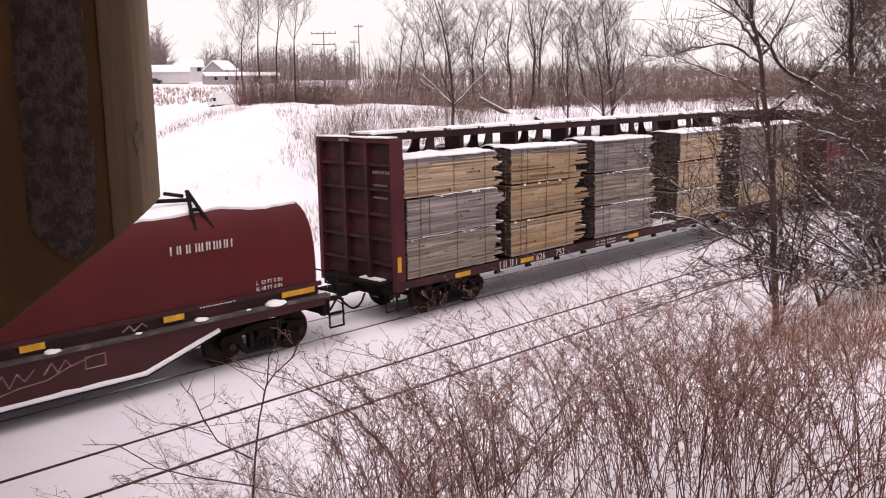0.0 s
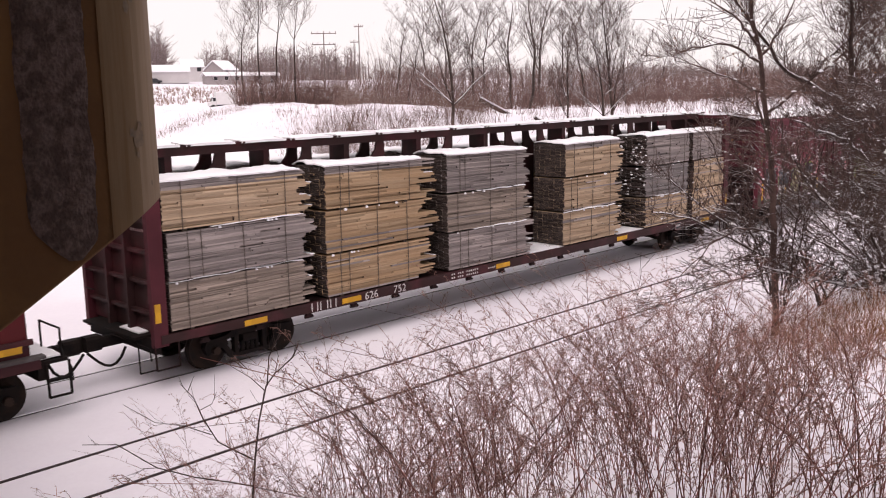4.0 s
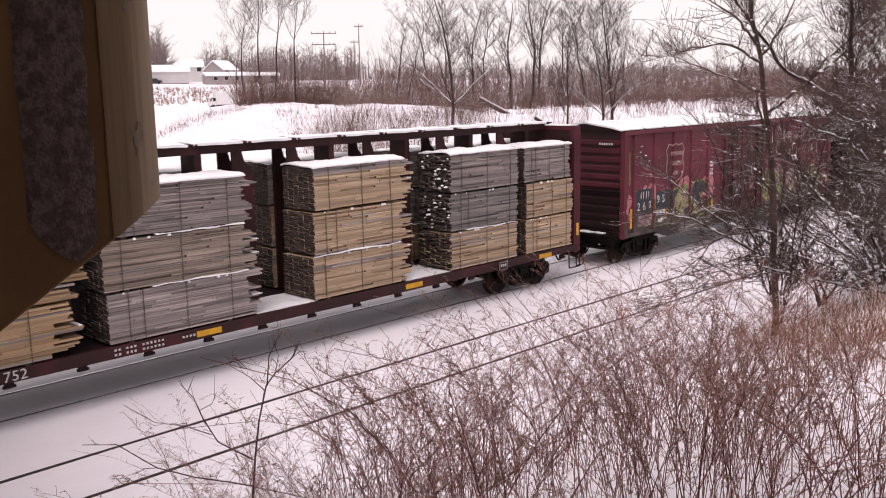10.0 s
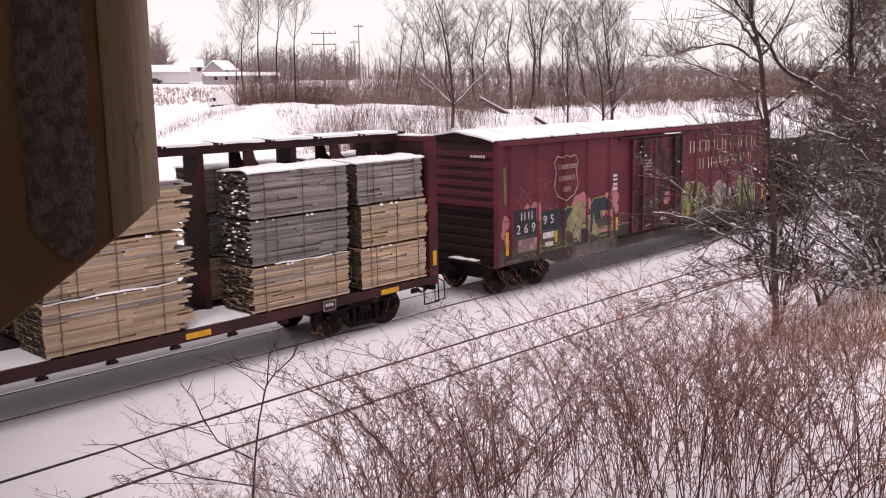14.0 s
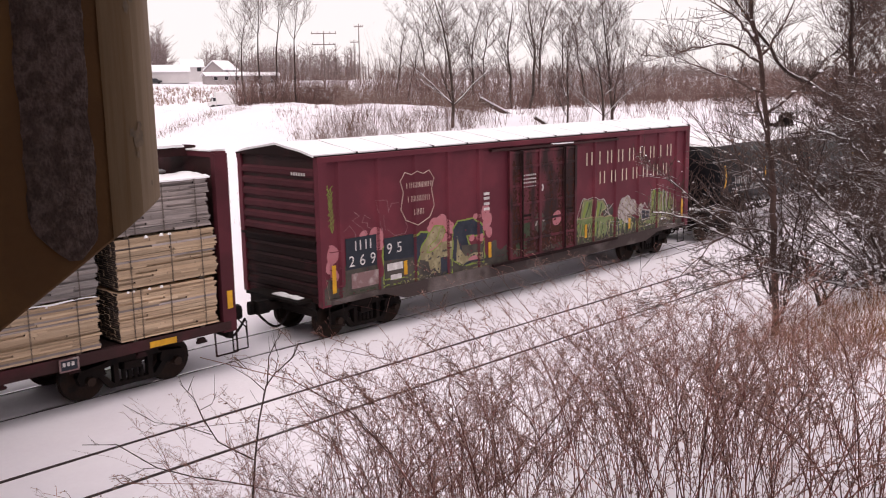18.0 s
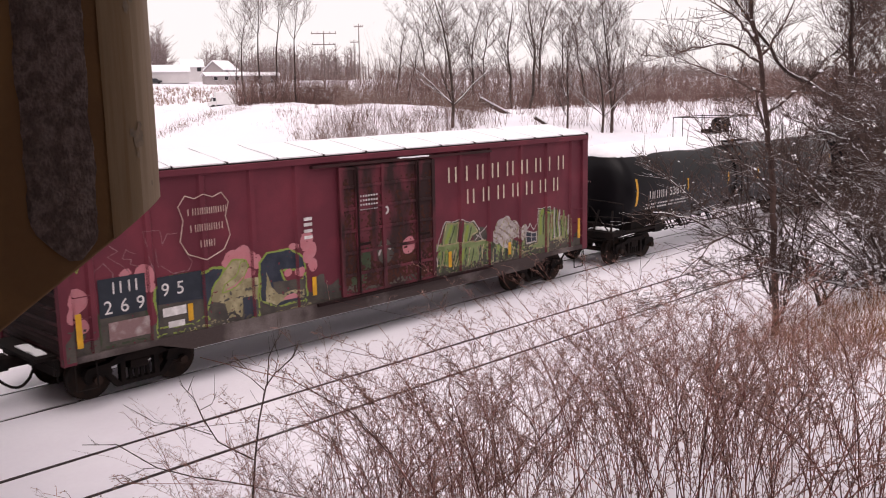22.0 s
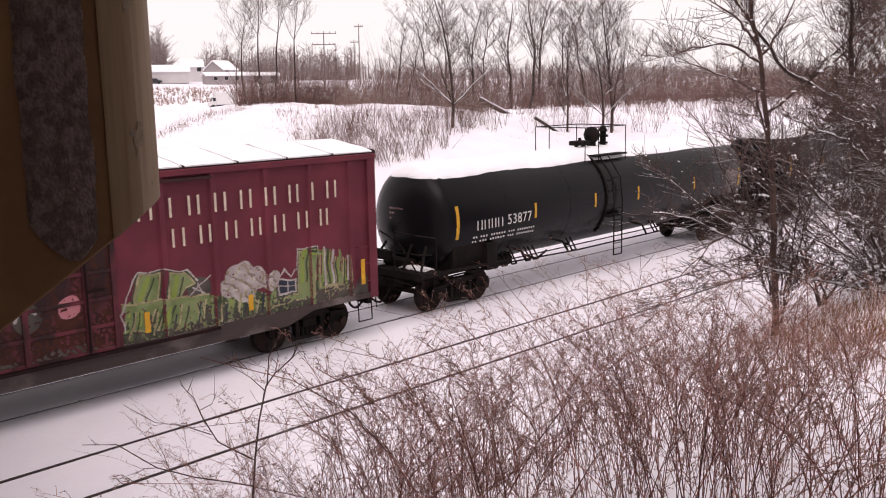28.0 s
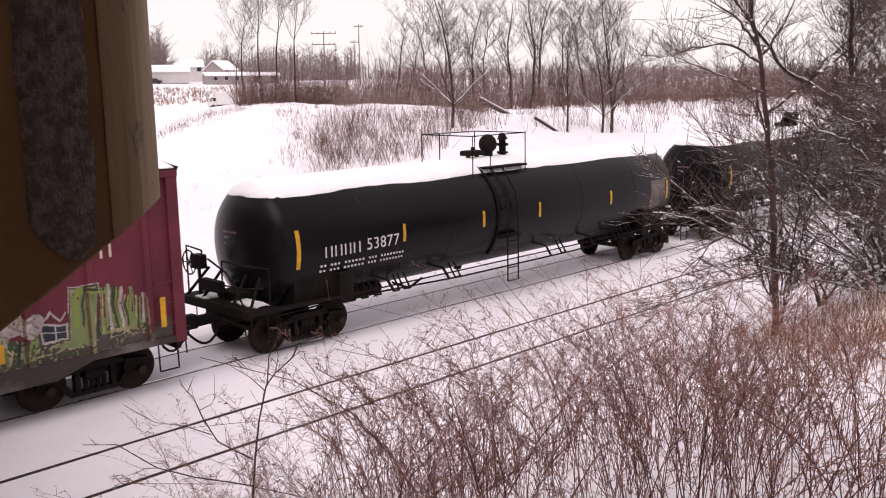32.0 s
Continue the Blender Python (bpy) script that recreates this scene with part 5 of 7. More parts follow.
    # rust and ghosts on the door
    for x in (-1.25, -1.05, -0.6, -0.25, 0.35, 0.75, 1.1, 1.38):
        w = 0.03 + 0.06 * abs(noise.noise((x * 7, 0, 0)))
        out[(np.abs(X - x + 0.06 * cloudy) < w * (0.6 + 1.4 * (speck > 0.05))) & (B < 3.9 - abs(noise.noise((x * 5, 3, 0))) * 2) & (speck > -0.25)] = RUST
    out[(np.abs(X) < 1.42) & (B < 1.75 + 0.5 * cloudy) & (speck > -0.12)] = RUST
    out[(np.abs(X + 0.9) < 0.3) & (np.abs(B - 1.75) < 0.45) & (cloudy + speck * 0.5 > 0.02)] = DKGREEN
    oval(-0.15, 1.95, 0.25, 0.3, GRIME)
    line([(-0.35, 1.9), (-0.2, 2.1), (0.0, 2.0)], 0.03, PALE)
    oval(0.62, 2.0, 0.2, 0.22, PINK)
    oval(0.62, 1.65, 0.22, 0.12, RUST)
    out[(np.abs(X) < 1.42) & (speck > 0.42)] = RUST
    # second piece: leaning green letters on a dark ground, pale splashes
    mass = np.interp(X, [1.6, 1.75, 3.5, 5.3, 6.2, 7.05, 7.2], [1.3, 1.9, 1.72, 1.5, 1.7, 1.6, 1.2])
    inside = (X > 1.6) & (X < 7.15) & (B < mass + 0.12 * cloudy)
    out[inside & (speck > -0.5)] = DKGREEN
    out[inside & (np.sin(A * 21 + 3 * cloudy + B * 1.5) + 1.2 * speck > 0.35)] = GREEN
    out[inside & (np.sin(A * 33 + 5 * cloudy - B * 2.0) + 1.4 * speck > 0.95)] = CREAM
    out[inside & (np.sin(A * 27 - 4 * cloudy) + 1.3 * speck > 1.15)] = LIME
    out[inside & (B < 1.32 + 0.3 * cloudy) & (speck > -0.05)] = GRIME
    oval(3.25, 1.86, 0.26, 0.26, GRIME)
    for x0, z0, x1, z1 in ((3.05, 1.8, 3.5, 2.1), (3.1, 1.95, 3.45, 1.7), (3.2, 2.1, 3.35, 1.65)):
        line([(x0, z0), (x1, z1)], 0.014, PALE)
    for x, z, r in ((4.1, 1.92, 0.3), (4.32, 2.08, 0.2), (4.6, 1.88, 0.26), (3.9, 1.78, 0.22), (4.98, 1.76, 0.22), (4.3, 1.72, 0.32)):
        oval(x, z, r, r * 0.95, PALE)
    splash = (X > 3.6) & (X < 5.3) & (out == PALE)
    out[splash & (np.sin(A * 17 + B * 23 + 6 * cloudy) + speck > 0.75)] = DUSKY
    out[splash & (np.sin(A * 25 - B * 19) + speck > 1.05)] = CREAM
    for pts in ([(1.8, 1.3), (1.88, 1.9), (2.01, 2.36), (2.45, 2.3), (2.32, 1.7), (2.14, 1.24)], [(2.32, 1.21), (2.54, 1.76), (2.63, 2.28), (2.95, 2.26), (3.18, 2.02), (2.95, 1.94), (2.81, 1.78), (3.14, 1.67), (3.23, 1.17), (2.95, 1.11)],
                [(5.65, 1.51), (5.7, 2.28), (6.14, 2.28), (6.08, 1.6), (6.03, 1.21), (4.91, 1.19), (5.01, 1.32), (5.65, 1.35)]):
        line(pts + pts[:1], 0.05, DKGREEN)
        outlined(pts, GREEN, CREAM, 0.02)
        (x0, z0), (x1, z1), (x2, z2) = pts[0], pts[1], pts[2]
        line([(x0 + 0.12, z0 + 0.1), (x1 + 0.12, z1), (x2 + 0.14, z2 - 0.1)], 0.05, LIME)
        line([(x0 + 0.24, z0 + 0.1), (x1 + 0.24, z1), (x2 + 0.28, z2 - 0.12)], 0.022, DKGREEN)
    poly([(1.63, 1.84), (3.45, 1.74), (3.5, 1.6), (1.63, 1.68)], GREEN)
    line([(1.63, 1.84), (3.45, 1.74)], 0.018, CREAM)
    line([(1.66, 1.3), (1.6, 1.6), (1.75, 2.0), (1.98, 2.4), (2.5, 2.36), (2.62, 2.34), (3.0, 2.3), (3.24, 2.06)], 0.014, PALE)
    line([(5.62, 1.9), (5.66, 2.34), (6.2, 2.34), (6.2, 2.1)], 0.012, PALE)
    # loose upright strokes
    for i in range(26):
        x = 6.22 + 0.036 * i
        z1 = 2.26 - 0.012 * i + 0.3 * noise.noise((x * 9, 0, 5))
        z0 = 1.35 + 0.3 * noise.noise((x * 7, 2, 5))
        if i % 5 != 2:
            line([(x, z0), (x + 0.06 * noise.noise((x * 11, 7, 1)), z1)], 0.013 + 0.008 * (i % 3), (GREEN, CREAM, DKGREEN, LIME, GREEN, PALE)[i % 6])
    for i in range(14):
        x = 1.72 + 0.13 * i
        line([(x, 1.12), (x + 0.1, 1.55 + 0.25 * noise.noise((x * 9, 0, 0)))], 0.018, (CREAM, DKGREEN, GREEN, NAVY)[i % 4])
    for i in range(10):
        x = 3.5 + 0.15 * i
        line([(x, 1.15), (x + 0.07, 1.5 + 0.3 * noise.noise((x * 6, 0, 3)))], 0.022, (GREEN, CREAM, NAVY)[i % 3])
    poly([(5.17, 1.72), (5.56, 1.70), (5.56, 1.42), (5.17, 1.42)], NAVY)
    line([(5.15, 1.73), (5.58, 1.71), (5.58, 1.41), (5.15, 1.41), (5.15, 1.73)], 0.022, PALE)
    line([(5.37, 1.72), (5.37, 1.42)], 0.012, PALE)
    line([(5.17, 1.57), (5.56, 1.57)], 0.010, PALE)
    line([(5.14, 1.74), (5.3, 1.95), (5.45, 1.8), (5.56, 1.92)], 0.02, PALE)
    poly([(6.08, 1.36), (6.98, 1.36), (7.03, 1.04), (6.08, 1.03)], GRIME)
    out[(X > 6.05) & (X < 7.1) & (B < 1.42) & (speck + cloudy > 0.12)] = CREAM
    out[(X > 1.6) & (X < 7.2) & (np.abs(B - 1.05 - 0.03 * np.sin(A * 2)) < 0.04) & (speck > -0.25)] = DUSKY
    # grime washed over the lowest part of both pieces
    out[(B < 1.2 + 0.22 * cloudy + 0.12 * speck) & (speck > 0.0)] = GRIME
    out[(X < -2.0) & (B < 1.55) & (speck + 0.6 * cloudy > 0.42)] = GRIME
    # worn through to the old paint here and there
    out[(speck < -0.56)] = -1
    return xs, zs, c, out


def side_depth(x):
    """How far the outer face of the side stands at x."""
    if -1.45 <= x <= 1.48:
        return -1.5335
    for p in BOX_POSTS:
        if abs(x - p) < 0.09:
            return -1.46 - 0.06 * min(1.0, (0.09 - abs(x - p)) / 0.04) - 0.004
    return -1.5445 if x < -7.62 else -1.464


def build_graffiti():
    car = bpy.data.objects["boxcar"]
    xs, zs, c, field = spray_field()
    depth = [side_depth(x) for x in xs]
    # bounds of the single pieces of painting
    for name, lo, hi, words in (("graffiti", -7.8, -1.5, "faded graffiti in navy, cream and pink"), ("graffiti", -1.5, 1.5, "rust streaks and faint paint on the door"), ("graffiti", 1.5, 7.62, "green and cream graffiti letters")):
        s = Shape()
        cols = [i for i, x in enumerate(xs) if lo <= x < hi]
        for j, z in enumerate(zs):
            i, last = cols[0], cols[-1]
            while i <= last:
                k = field[j, i]
                if k < 0:
                    i += 1
                    continue
                e, y = i, depth[i]
                while e < last and field[j, e + 1] == k and abs(depth[e + 1] - y) < 1e-6:
                    e += 1
                a, b = xs[i] - c / 2, xs[e] + c / 2
                s.add([(a, y, z - c / 2), (b, y, z - c / 2), (b, y, z + c / 2), (a, y, z + c / 2)], [(0, 1, 2, 3)], int(k))
                i = e + 1
        me = bpy.data.meshes.new(name)
        me.from_pydata(s.v, [], s.f)
        for m in SPRAY:
            me.materials.append(m)
        me.polygons.foreach_set("material_index", s.mi)
        part(name, me, None, car, words)


build_graffiti()


# ---------- bare trees, brush and weeds ----------
BARK = twig_material("bark", (0.075, 0.052, 0.046), 0.25, 0.10)
BARK_SNOWY = twig_material("bark_snow", (0.085, 0.058, 0.050), 0.3, 0.5)
TWIGS = twig_material("twigs", (0.115, 0.078, 0.07), 0.35, 0.06)
BRUSH = twig_material("brush_stems", (0.195, 0.118, 0.102), 0.4, 0.06)
GREY_BRUSH = twig_material("grey_brush", (0.22, 0.14, 0.118), 0.4, 0.1)
STRAW = twig_material("dry_grass", (0.25, 0.155, 0.115), 0.4, 0.1)
WEED = twig_material("dry_weeds", (0.25, 0.104, 0.084), 0.6)
SEED = twig_material("seed_heads", (0.42, 0.275, 0.235), 0.5)
SPRAYS = twig_material("weed_sprays", (0.34, 0.185, 0.155), 0.6)
REEDS = twig_material("reeds", (0.34, 0.215, 0.165), 0.3)
RUSSET = twig_material("russet_grass", (0.26, 0.125, 0.06), 0.4)
DARK_TWIGS = twig_material("dark_twigs", (0.105, 0.066, 0.057), 0.35, -0.24)
SNOW_TWIGS = twig_material("snowy_twigs", (0.10, 0.064, 0.054), 0.35, -0.11)
# paler and greyer than near bark: distance haze put into the colour
HAZY_WOOD = twig_material("far_woods", (0.26, 0.20, 0.195), 0.3)


def branch(rng, p, d, length, r, depth, thick, thin, lift=0.10, wild=0.22, spread=0.75, kids=5, limit=0.012, tip=0.002, bare=1, reach=1.0):
    """Grow one limb with its side limbs into two lists: limbs and twigs."""
    n = 6 if depth > 1 else 4
    step = length / n
    rr = r
    for i in range(n):
        d = (d[0] + rng.uniform(-wild, wild), d[1] + rng.uniform(-wild, wild), d[2] + rng.uniform(-wild, wild) * 0.7 + lift)
        k = math.sqrt(d[0] ** 2 + d[1] ** 2 + d[2] ** 2)
        d = (d[0] / k, d[1] / k, d[2] / k)
        q = (p[0] + d[0] * step, p[1] + d[1] * step, p[2] + d[2] * step)
        r2 = max(tip, r * (1 - 0.85 * (i + 1) / n))
        (thick if rr > limit else thin).append((*p, *q, rr, r2))
        rr, p = r2, q
        if depth > 0 and i >= bare:
            for _ in range(max(1, round(kids * (0.6 if depth < 2 else 1) / 2.2 + rng.uniform(-0.6, 0.6)))):
                a = rng.uniform(0, 2 * math.pi)
                t = rng.uniform(0.55, 1.0) * spread
                side = (math.cos(a), math.sin(a), rng.uniform(-0.25, 0.5))
                dd = (d[0] * (1 - t) + side[0] * t, d[1] * (1 - t) + side[1] * t, d[2] * (1 - t) + side[2] * t + 0.12)
                k = math.sqrt(dd[0] ** 2 + dd[1] ** 2 + dd[2] ** 2)
                branch(rng, p, (dd[0] / k, dd[1] / k, dd[2] / k), length * reach * rng.uniform(0.34, 0.58) * (1 - 0.45 * i / n), max(tip, rr * rng.uniform(0.4, 0.62)), depth - 1, thick, thin, lift * 0.8, wild * 1.15, spread, kids, limit, tip, 0, reach)


def tree_meshes(seed, height, r, depth=3, bark=BARK, twigs=TWIGS, lean=(0, 0), **kw):
    rng = random.Random(seed)
    thick, thin = [], []
    branch(rng, (0, 0, -0.2), (lean[0], lean[1], 1), height, r, depth, thick, thin, **kw)
    return strands("trunk", thick, bark), strands("crown", thin, twigs)


def place_tree(meshes, x, y, size, turn, label, name="tree"):
    t = tagged(new(name), label, "tree", "bare trees")
    t.matrix_basis = pose(x, y, ground_z(x, y), 0, 0, turn) @ Matrix.Diagonal((size, size, size, 1))
    part("trunk", meshes[0], None, t)
    part("crown", meshes[1], None, t)
    return t


TALL = [tree_meshes(s, 9.0, 0.15, 3, kids=3.6, wild=0.2, lift=0.075, spread=0.72, limit=0.024, tip=0.0105, reach=1.05) for s in (11, 12, 13, 14, 15)]
SLIM = [tree_meshes(s, 7.0, 0.095, 3, kids=4.6, wild=0.16, lift=0.05, spread=0.68, limit=0.02, tip=0.0075, bare=3, reach=1.05) for s in (21, 22, 23)]
SNOWY = [tree_meshes(s, 7.6, 0.10, 3, BARK_SNOWY, TWIGS, kids=4.6, wild=0.14, lift=0.06, spread=0.70, limit=0.02, tip=0.009, bare=0) for s in (35, 38)]

# rows: slope of the sight line, distance beyond the track, kind, size
for slope, y, kind, size in ((0.662, 60, "slim", 1.0), (0.672, 33, "slim", 0.82), (0.70, 33, "slim", 0.98), (0.717, 34, "slim", 1.0), (0.752, 33, "slim", 0.95),
                             (0.93, 42, "tall", 0.85), (0.955, 46, "tall", 0.9), (1.00, 50, "tall", 1.05), (1.03, 44, "tall", 0.95), (1.10, 46, "tall", 1.15), (1.13, 52, "tall", 1.2), (1.19, 40, "tall", 1.1),
                             (1.235, 37, "tall", 1.25), (1.27, 42, "tall", 1.3), (1.33, 48, "tall", 1.2), (1.39, 40, "tall", 1.15), (1.46, 50, "tall", 1.2), (1.53, 40, "slim", 1.1), (1.60, 36, "slim", 0.9), (1.64, 52, "tall", 0.9),
                             (1.70, 45, "slim", 0.8), (1.78, 50, "slim", 0.85), (1.87, 48, "slim", 0.9), (1.98, 46, "tall", 0.8), (2.4, 42, "slim", 1.05)):
    x = slope * (y + 17.42)
    pool = TALL if kind == "tall" else SLIM
    place_tree(random.choice(pool), x, y, size, random.uniform(0, 360), "slender bare grey-brown tree in snow" if kind == "slim" else "tall bare grey-brown tree behind the brush")
for x, y, size, k in ((35.6, 16.6, 1.1, 0), (44.9, 16.0, 0.85, 1), (47.6, 15.4, 0.95, 0), (48.9, 15.6, 1.2, 1)):
    place_tree(SNOWY[k], x, y, size, random.uniform(0, 360), "bare tree with snow on its limbs, on the bank")


def bushes(name, count, spot, height, stems, mats_label, mat, r=0.008, wild=0.35, kids=5, segs=4):
    """Many multi-stemmed bushes or tufts as one spread of stems; spot(rng) gives x, y and a size, or None."""
    rng = np.random.RandomState(len(name) * 7 + count)
    out = []
    made = 0
    while made < count:
        s = spot(rng)
        made += 1
        if s is None:
            continue
        x, y, size = s
        z = ground_z(x, y) - 0.05
        for _ in range(stems):
            h = height * size * rng.uniform(0.6, 1.15)
            a = rng.uniform(0, 6.283)
            lean = rng.uniform(0.05, wild)
            p = np.array([x + rng.uniform(-0.25, 0.25), y + rng.uniform(-0.25, 0.25), z])
            d = np.array([math.cos(a) * lean, math.sin(a) * lean, 1.0])
            for i in range(segs):
                d = d + rng.uniform(-0.16, 0.16, 3)
                q = p + d * h / segs
                r0, r1 = r * (1 - i / (segs + 0.5)), r * (1 - (i + 1) / (segs + 0.5))
                out.append((*p, *q, r0, r1))
                if i:
                    for _ in range(kids):
                        if rng.rand() < 0.6:
                            e = d * 0.5 + rng.uniform(-0.8, 0.8, 3)
                            q2 = q + e * h * rng.uniform(0.10, 0.26)
                            out.append((*q, *q2, r1 * 0.7, r1 * 0.3))
                p = q
    me = strands(name, out, mat)
    return tagged(new(name, me), mats_label, "shrubs", kind="stuff")


def sight(rng, lo, hi, y0, y1):
    """A spot within a fan of sight lines, at a depth beyond the track."""
    y = rng.uniform(y0, y1)
    return rng.uniform(lo, hi) * (y + 17.42), y


def belt_spot(rng):
    x, y = sight(rng, 0.74, 2.7, 31, 60)
    if y < 36 + 6 * noise.noise((x * 0.25, 0, 31)):
        y += 14
        x = x * (y + 17.42) / (y + 3.42)
    return x, y, 0.7 + 0.5 * noise.noise((x * 0.1, y * 0.1, 0)) + (0.15 if x > 45 else 0)


bushes("brush", 2000, belt_spot, 4.4, 4, "dense belt of leafless brown brush", BRUSH, 0.024, 0.8, 3)


def low_left_spot(rng):
    x, y = sight(rng, 0.66, 0.84, 30, 42)
    return x, y, 0.8


bushes("brush", 400, low_left_spot, 2.5, 4, "leafless brown brush at the top of the bank", BRUSH, 0.020, 0.7, 4)


def slope_spot(rng):
    x, y = sight(rng, 0.765, 1.12, 12.5, 30)
    if noise.noise((x * 0.22, y * 0.22, 9)) < -0.25 or x / (y + 17.42) < 0.82 - 0.055 * smooth(22, 12, y) + 0.03 * noise.noise((x * 0.4, y * 0.4, 1)) or y < 12.5 + 0.55 * max(0, x - 30) - 3 * max(0, x - 38):
        return None
    return x, y, rng.uniform(0.6, 1.1)


bushes("slope_brush", 900, slope_spot, 1.2, 6, "low grey brush dusted with snow on the bank", GREY_BRUSH, 0.009, 0.9, 4)


def tuft_spot(rng):
    x, y = sight(rng, 0.62, 0.80, 7.5, 22)
    if noise.noise((x * 0.3, y * 0.25, 2)) < 0.27 - 0.5 * smooth(0.70, 0.79, x / (y + 17.42)):
        return None
    return x, y, rng.uniform(0.5, 1.0)


bushes("dry_grass", 700, tuft_spot, 0.4, 5, "dry brown weeds poking through the snowy bank", STRAW, 0.008, 0.7, 2)


def edge_spot(rng):
    f = rng.rand()
    return 20.6 + 6.5 * f + rng.normal(0, 0.3), 21.0 + 2.5 * f + rng.normal(0, 0.35), rng.uniform(0.5, 1.0)


bushes("dry_grass", 90, edge_spot, 0.4, 6, "dry grass along the edge of the snowy field", STRAW, 0.006, 0.6, 2, 3)


def grass_spot(rng):
    x, y = sight(rng, 0.55, 2.0, 7, 30)
    return (x, y, rng.uniform(0.3, 0.9)) if noise.noise((x * 0.2, y * 0.2, 4)) > 0.02 else None


bushes("dry_grass", 550, grass_spot, 0.4, 4, "thin dry grass tufts in the snow", STRAW, 0.005, 0.4, 2, 3)


def bank_brush_spot(rng):
    x, y = sight(rng, 1.12, 3.3, 15, 36)
    tall = 1 + 0.9 * smooth(1.3, 1.65, x / (y + 17.42))
    return (x, y, rng.uniform(0.5, 1.1) * tall) if noise.noise((x * 0.16, y * 0.2, 14)) > -0.38 else None


bushes("slope_brush", 1150, bank_brush_spot, 1.5, 3, "low brown brush along the top of the bank", BRUSH, 0.012, 0.6, 3)


def red_field_spot(rng):
    x, y = sight(rng, 0.50, 0.70, 120, 190)
    return x, y, rng.uniform(0.6, 1.1)


bushes("reed_field", 620, red_field_spot, 0.95, 4, "field of reddish dry reeds beyond the snow", REEDS, 0.045, 0.3, 2, 3)


def far_woods(name, count, lo, hi, y0, y1, h0, h1):
    rng = np.random.RandomState(5)
    out = []
    for _ in range(count):
        x, y = sight(rng, lo, hi, y0, y1)
        z, h = ground_z(x, y), rng.uniform(h0, h1) * (0.8 + 0.5 * noise.noise((x * 0.02, y * 0.02, 1)))
        out.append((x, y, z, x + rng.uniform(-1, 1), y, z + h * 0.85, 0.2, 0.06))
        for _ in range(13):
            f = rng.uniform(0.1, 0.85)
            w = h * 0.42 * (1.1 - f)
            out.append((x, y, z + h * f, x + rng.uniform(-w, w), y + rng.uniform(-w, w), z + h * f + rng.uniform(-0.1, 0.75) * w + 0.05 * h, 0.10, 0.05))
    return tagged(new(name, strands(name, out, HAZY_WOOD)), "distant grey-brown leafless woods on the skyline", "woods", kind="stuff")


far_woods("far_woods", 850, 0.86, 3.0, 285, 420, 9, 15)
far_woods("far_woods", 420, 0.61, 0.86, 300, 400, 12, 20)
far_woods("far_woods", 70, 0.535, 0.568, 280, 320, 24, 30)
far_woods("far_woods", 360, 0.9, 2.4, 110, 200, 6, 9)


# --- weeds on the near bank ---
def flakes(name, rows, mat):
    """Tiny flat bracts; rows: place and half-size."""
    s = np.asarray(rows)
    n = len(s)
    rng = np.random.RandomState(3)
    a, b = rng.normal(size=(n, 3)), rng.normal(size=(n, 3))
    a /= np.linalg.norm(a, axis=1, keepdims=True)
    b /= np.linalg.norm(b, axis=1, keepdims=True)
    p, r = s[:, :3], s[:, 3:4]
    v = np.stack([p + a * r * 1.6, p + b * r * 0.6, p - a * r * 1.6, p - b * r * 0.6], 1)
    me = bpy.data.meshes.new(name)
    me.vertices.add(n * 4)
    me.vertices.foreach_set("co", v.ravel())
    me.loops.add(n * 4)
    me.loops.foreach_set("vertex_index", np.arange(n * 4, dtype=np.int32))
    me.polygons.add(n)
    me.polygons.foreach_set("loop_start", np.arange(0, n * 4, 4, dtype=np.int32))
    me.update(calc_edges=True)
    me.materials.append(mat)
    return me


WEED_TOPS = [(0.38, -0.47), (0.50, -0.40), (0.62, -0.362), (0.76, -0.33), (0.92, -0.278), (1.15, -0.242), (1.34, -0.216), (1.63, -0.19), (2.0, -0.205), (2.5, -0.222), (3.04, -0.225)]


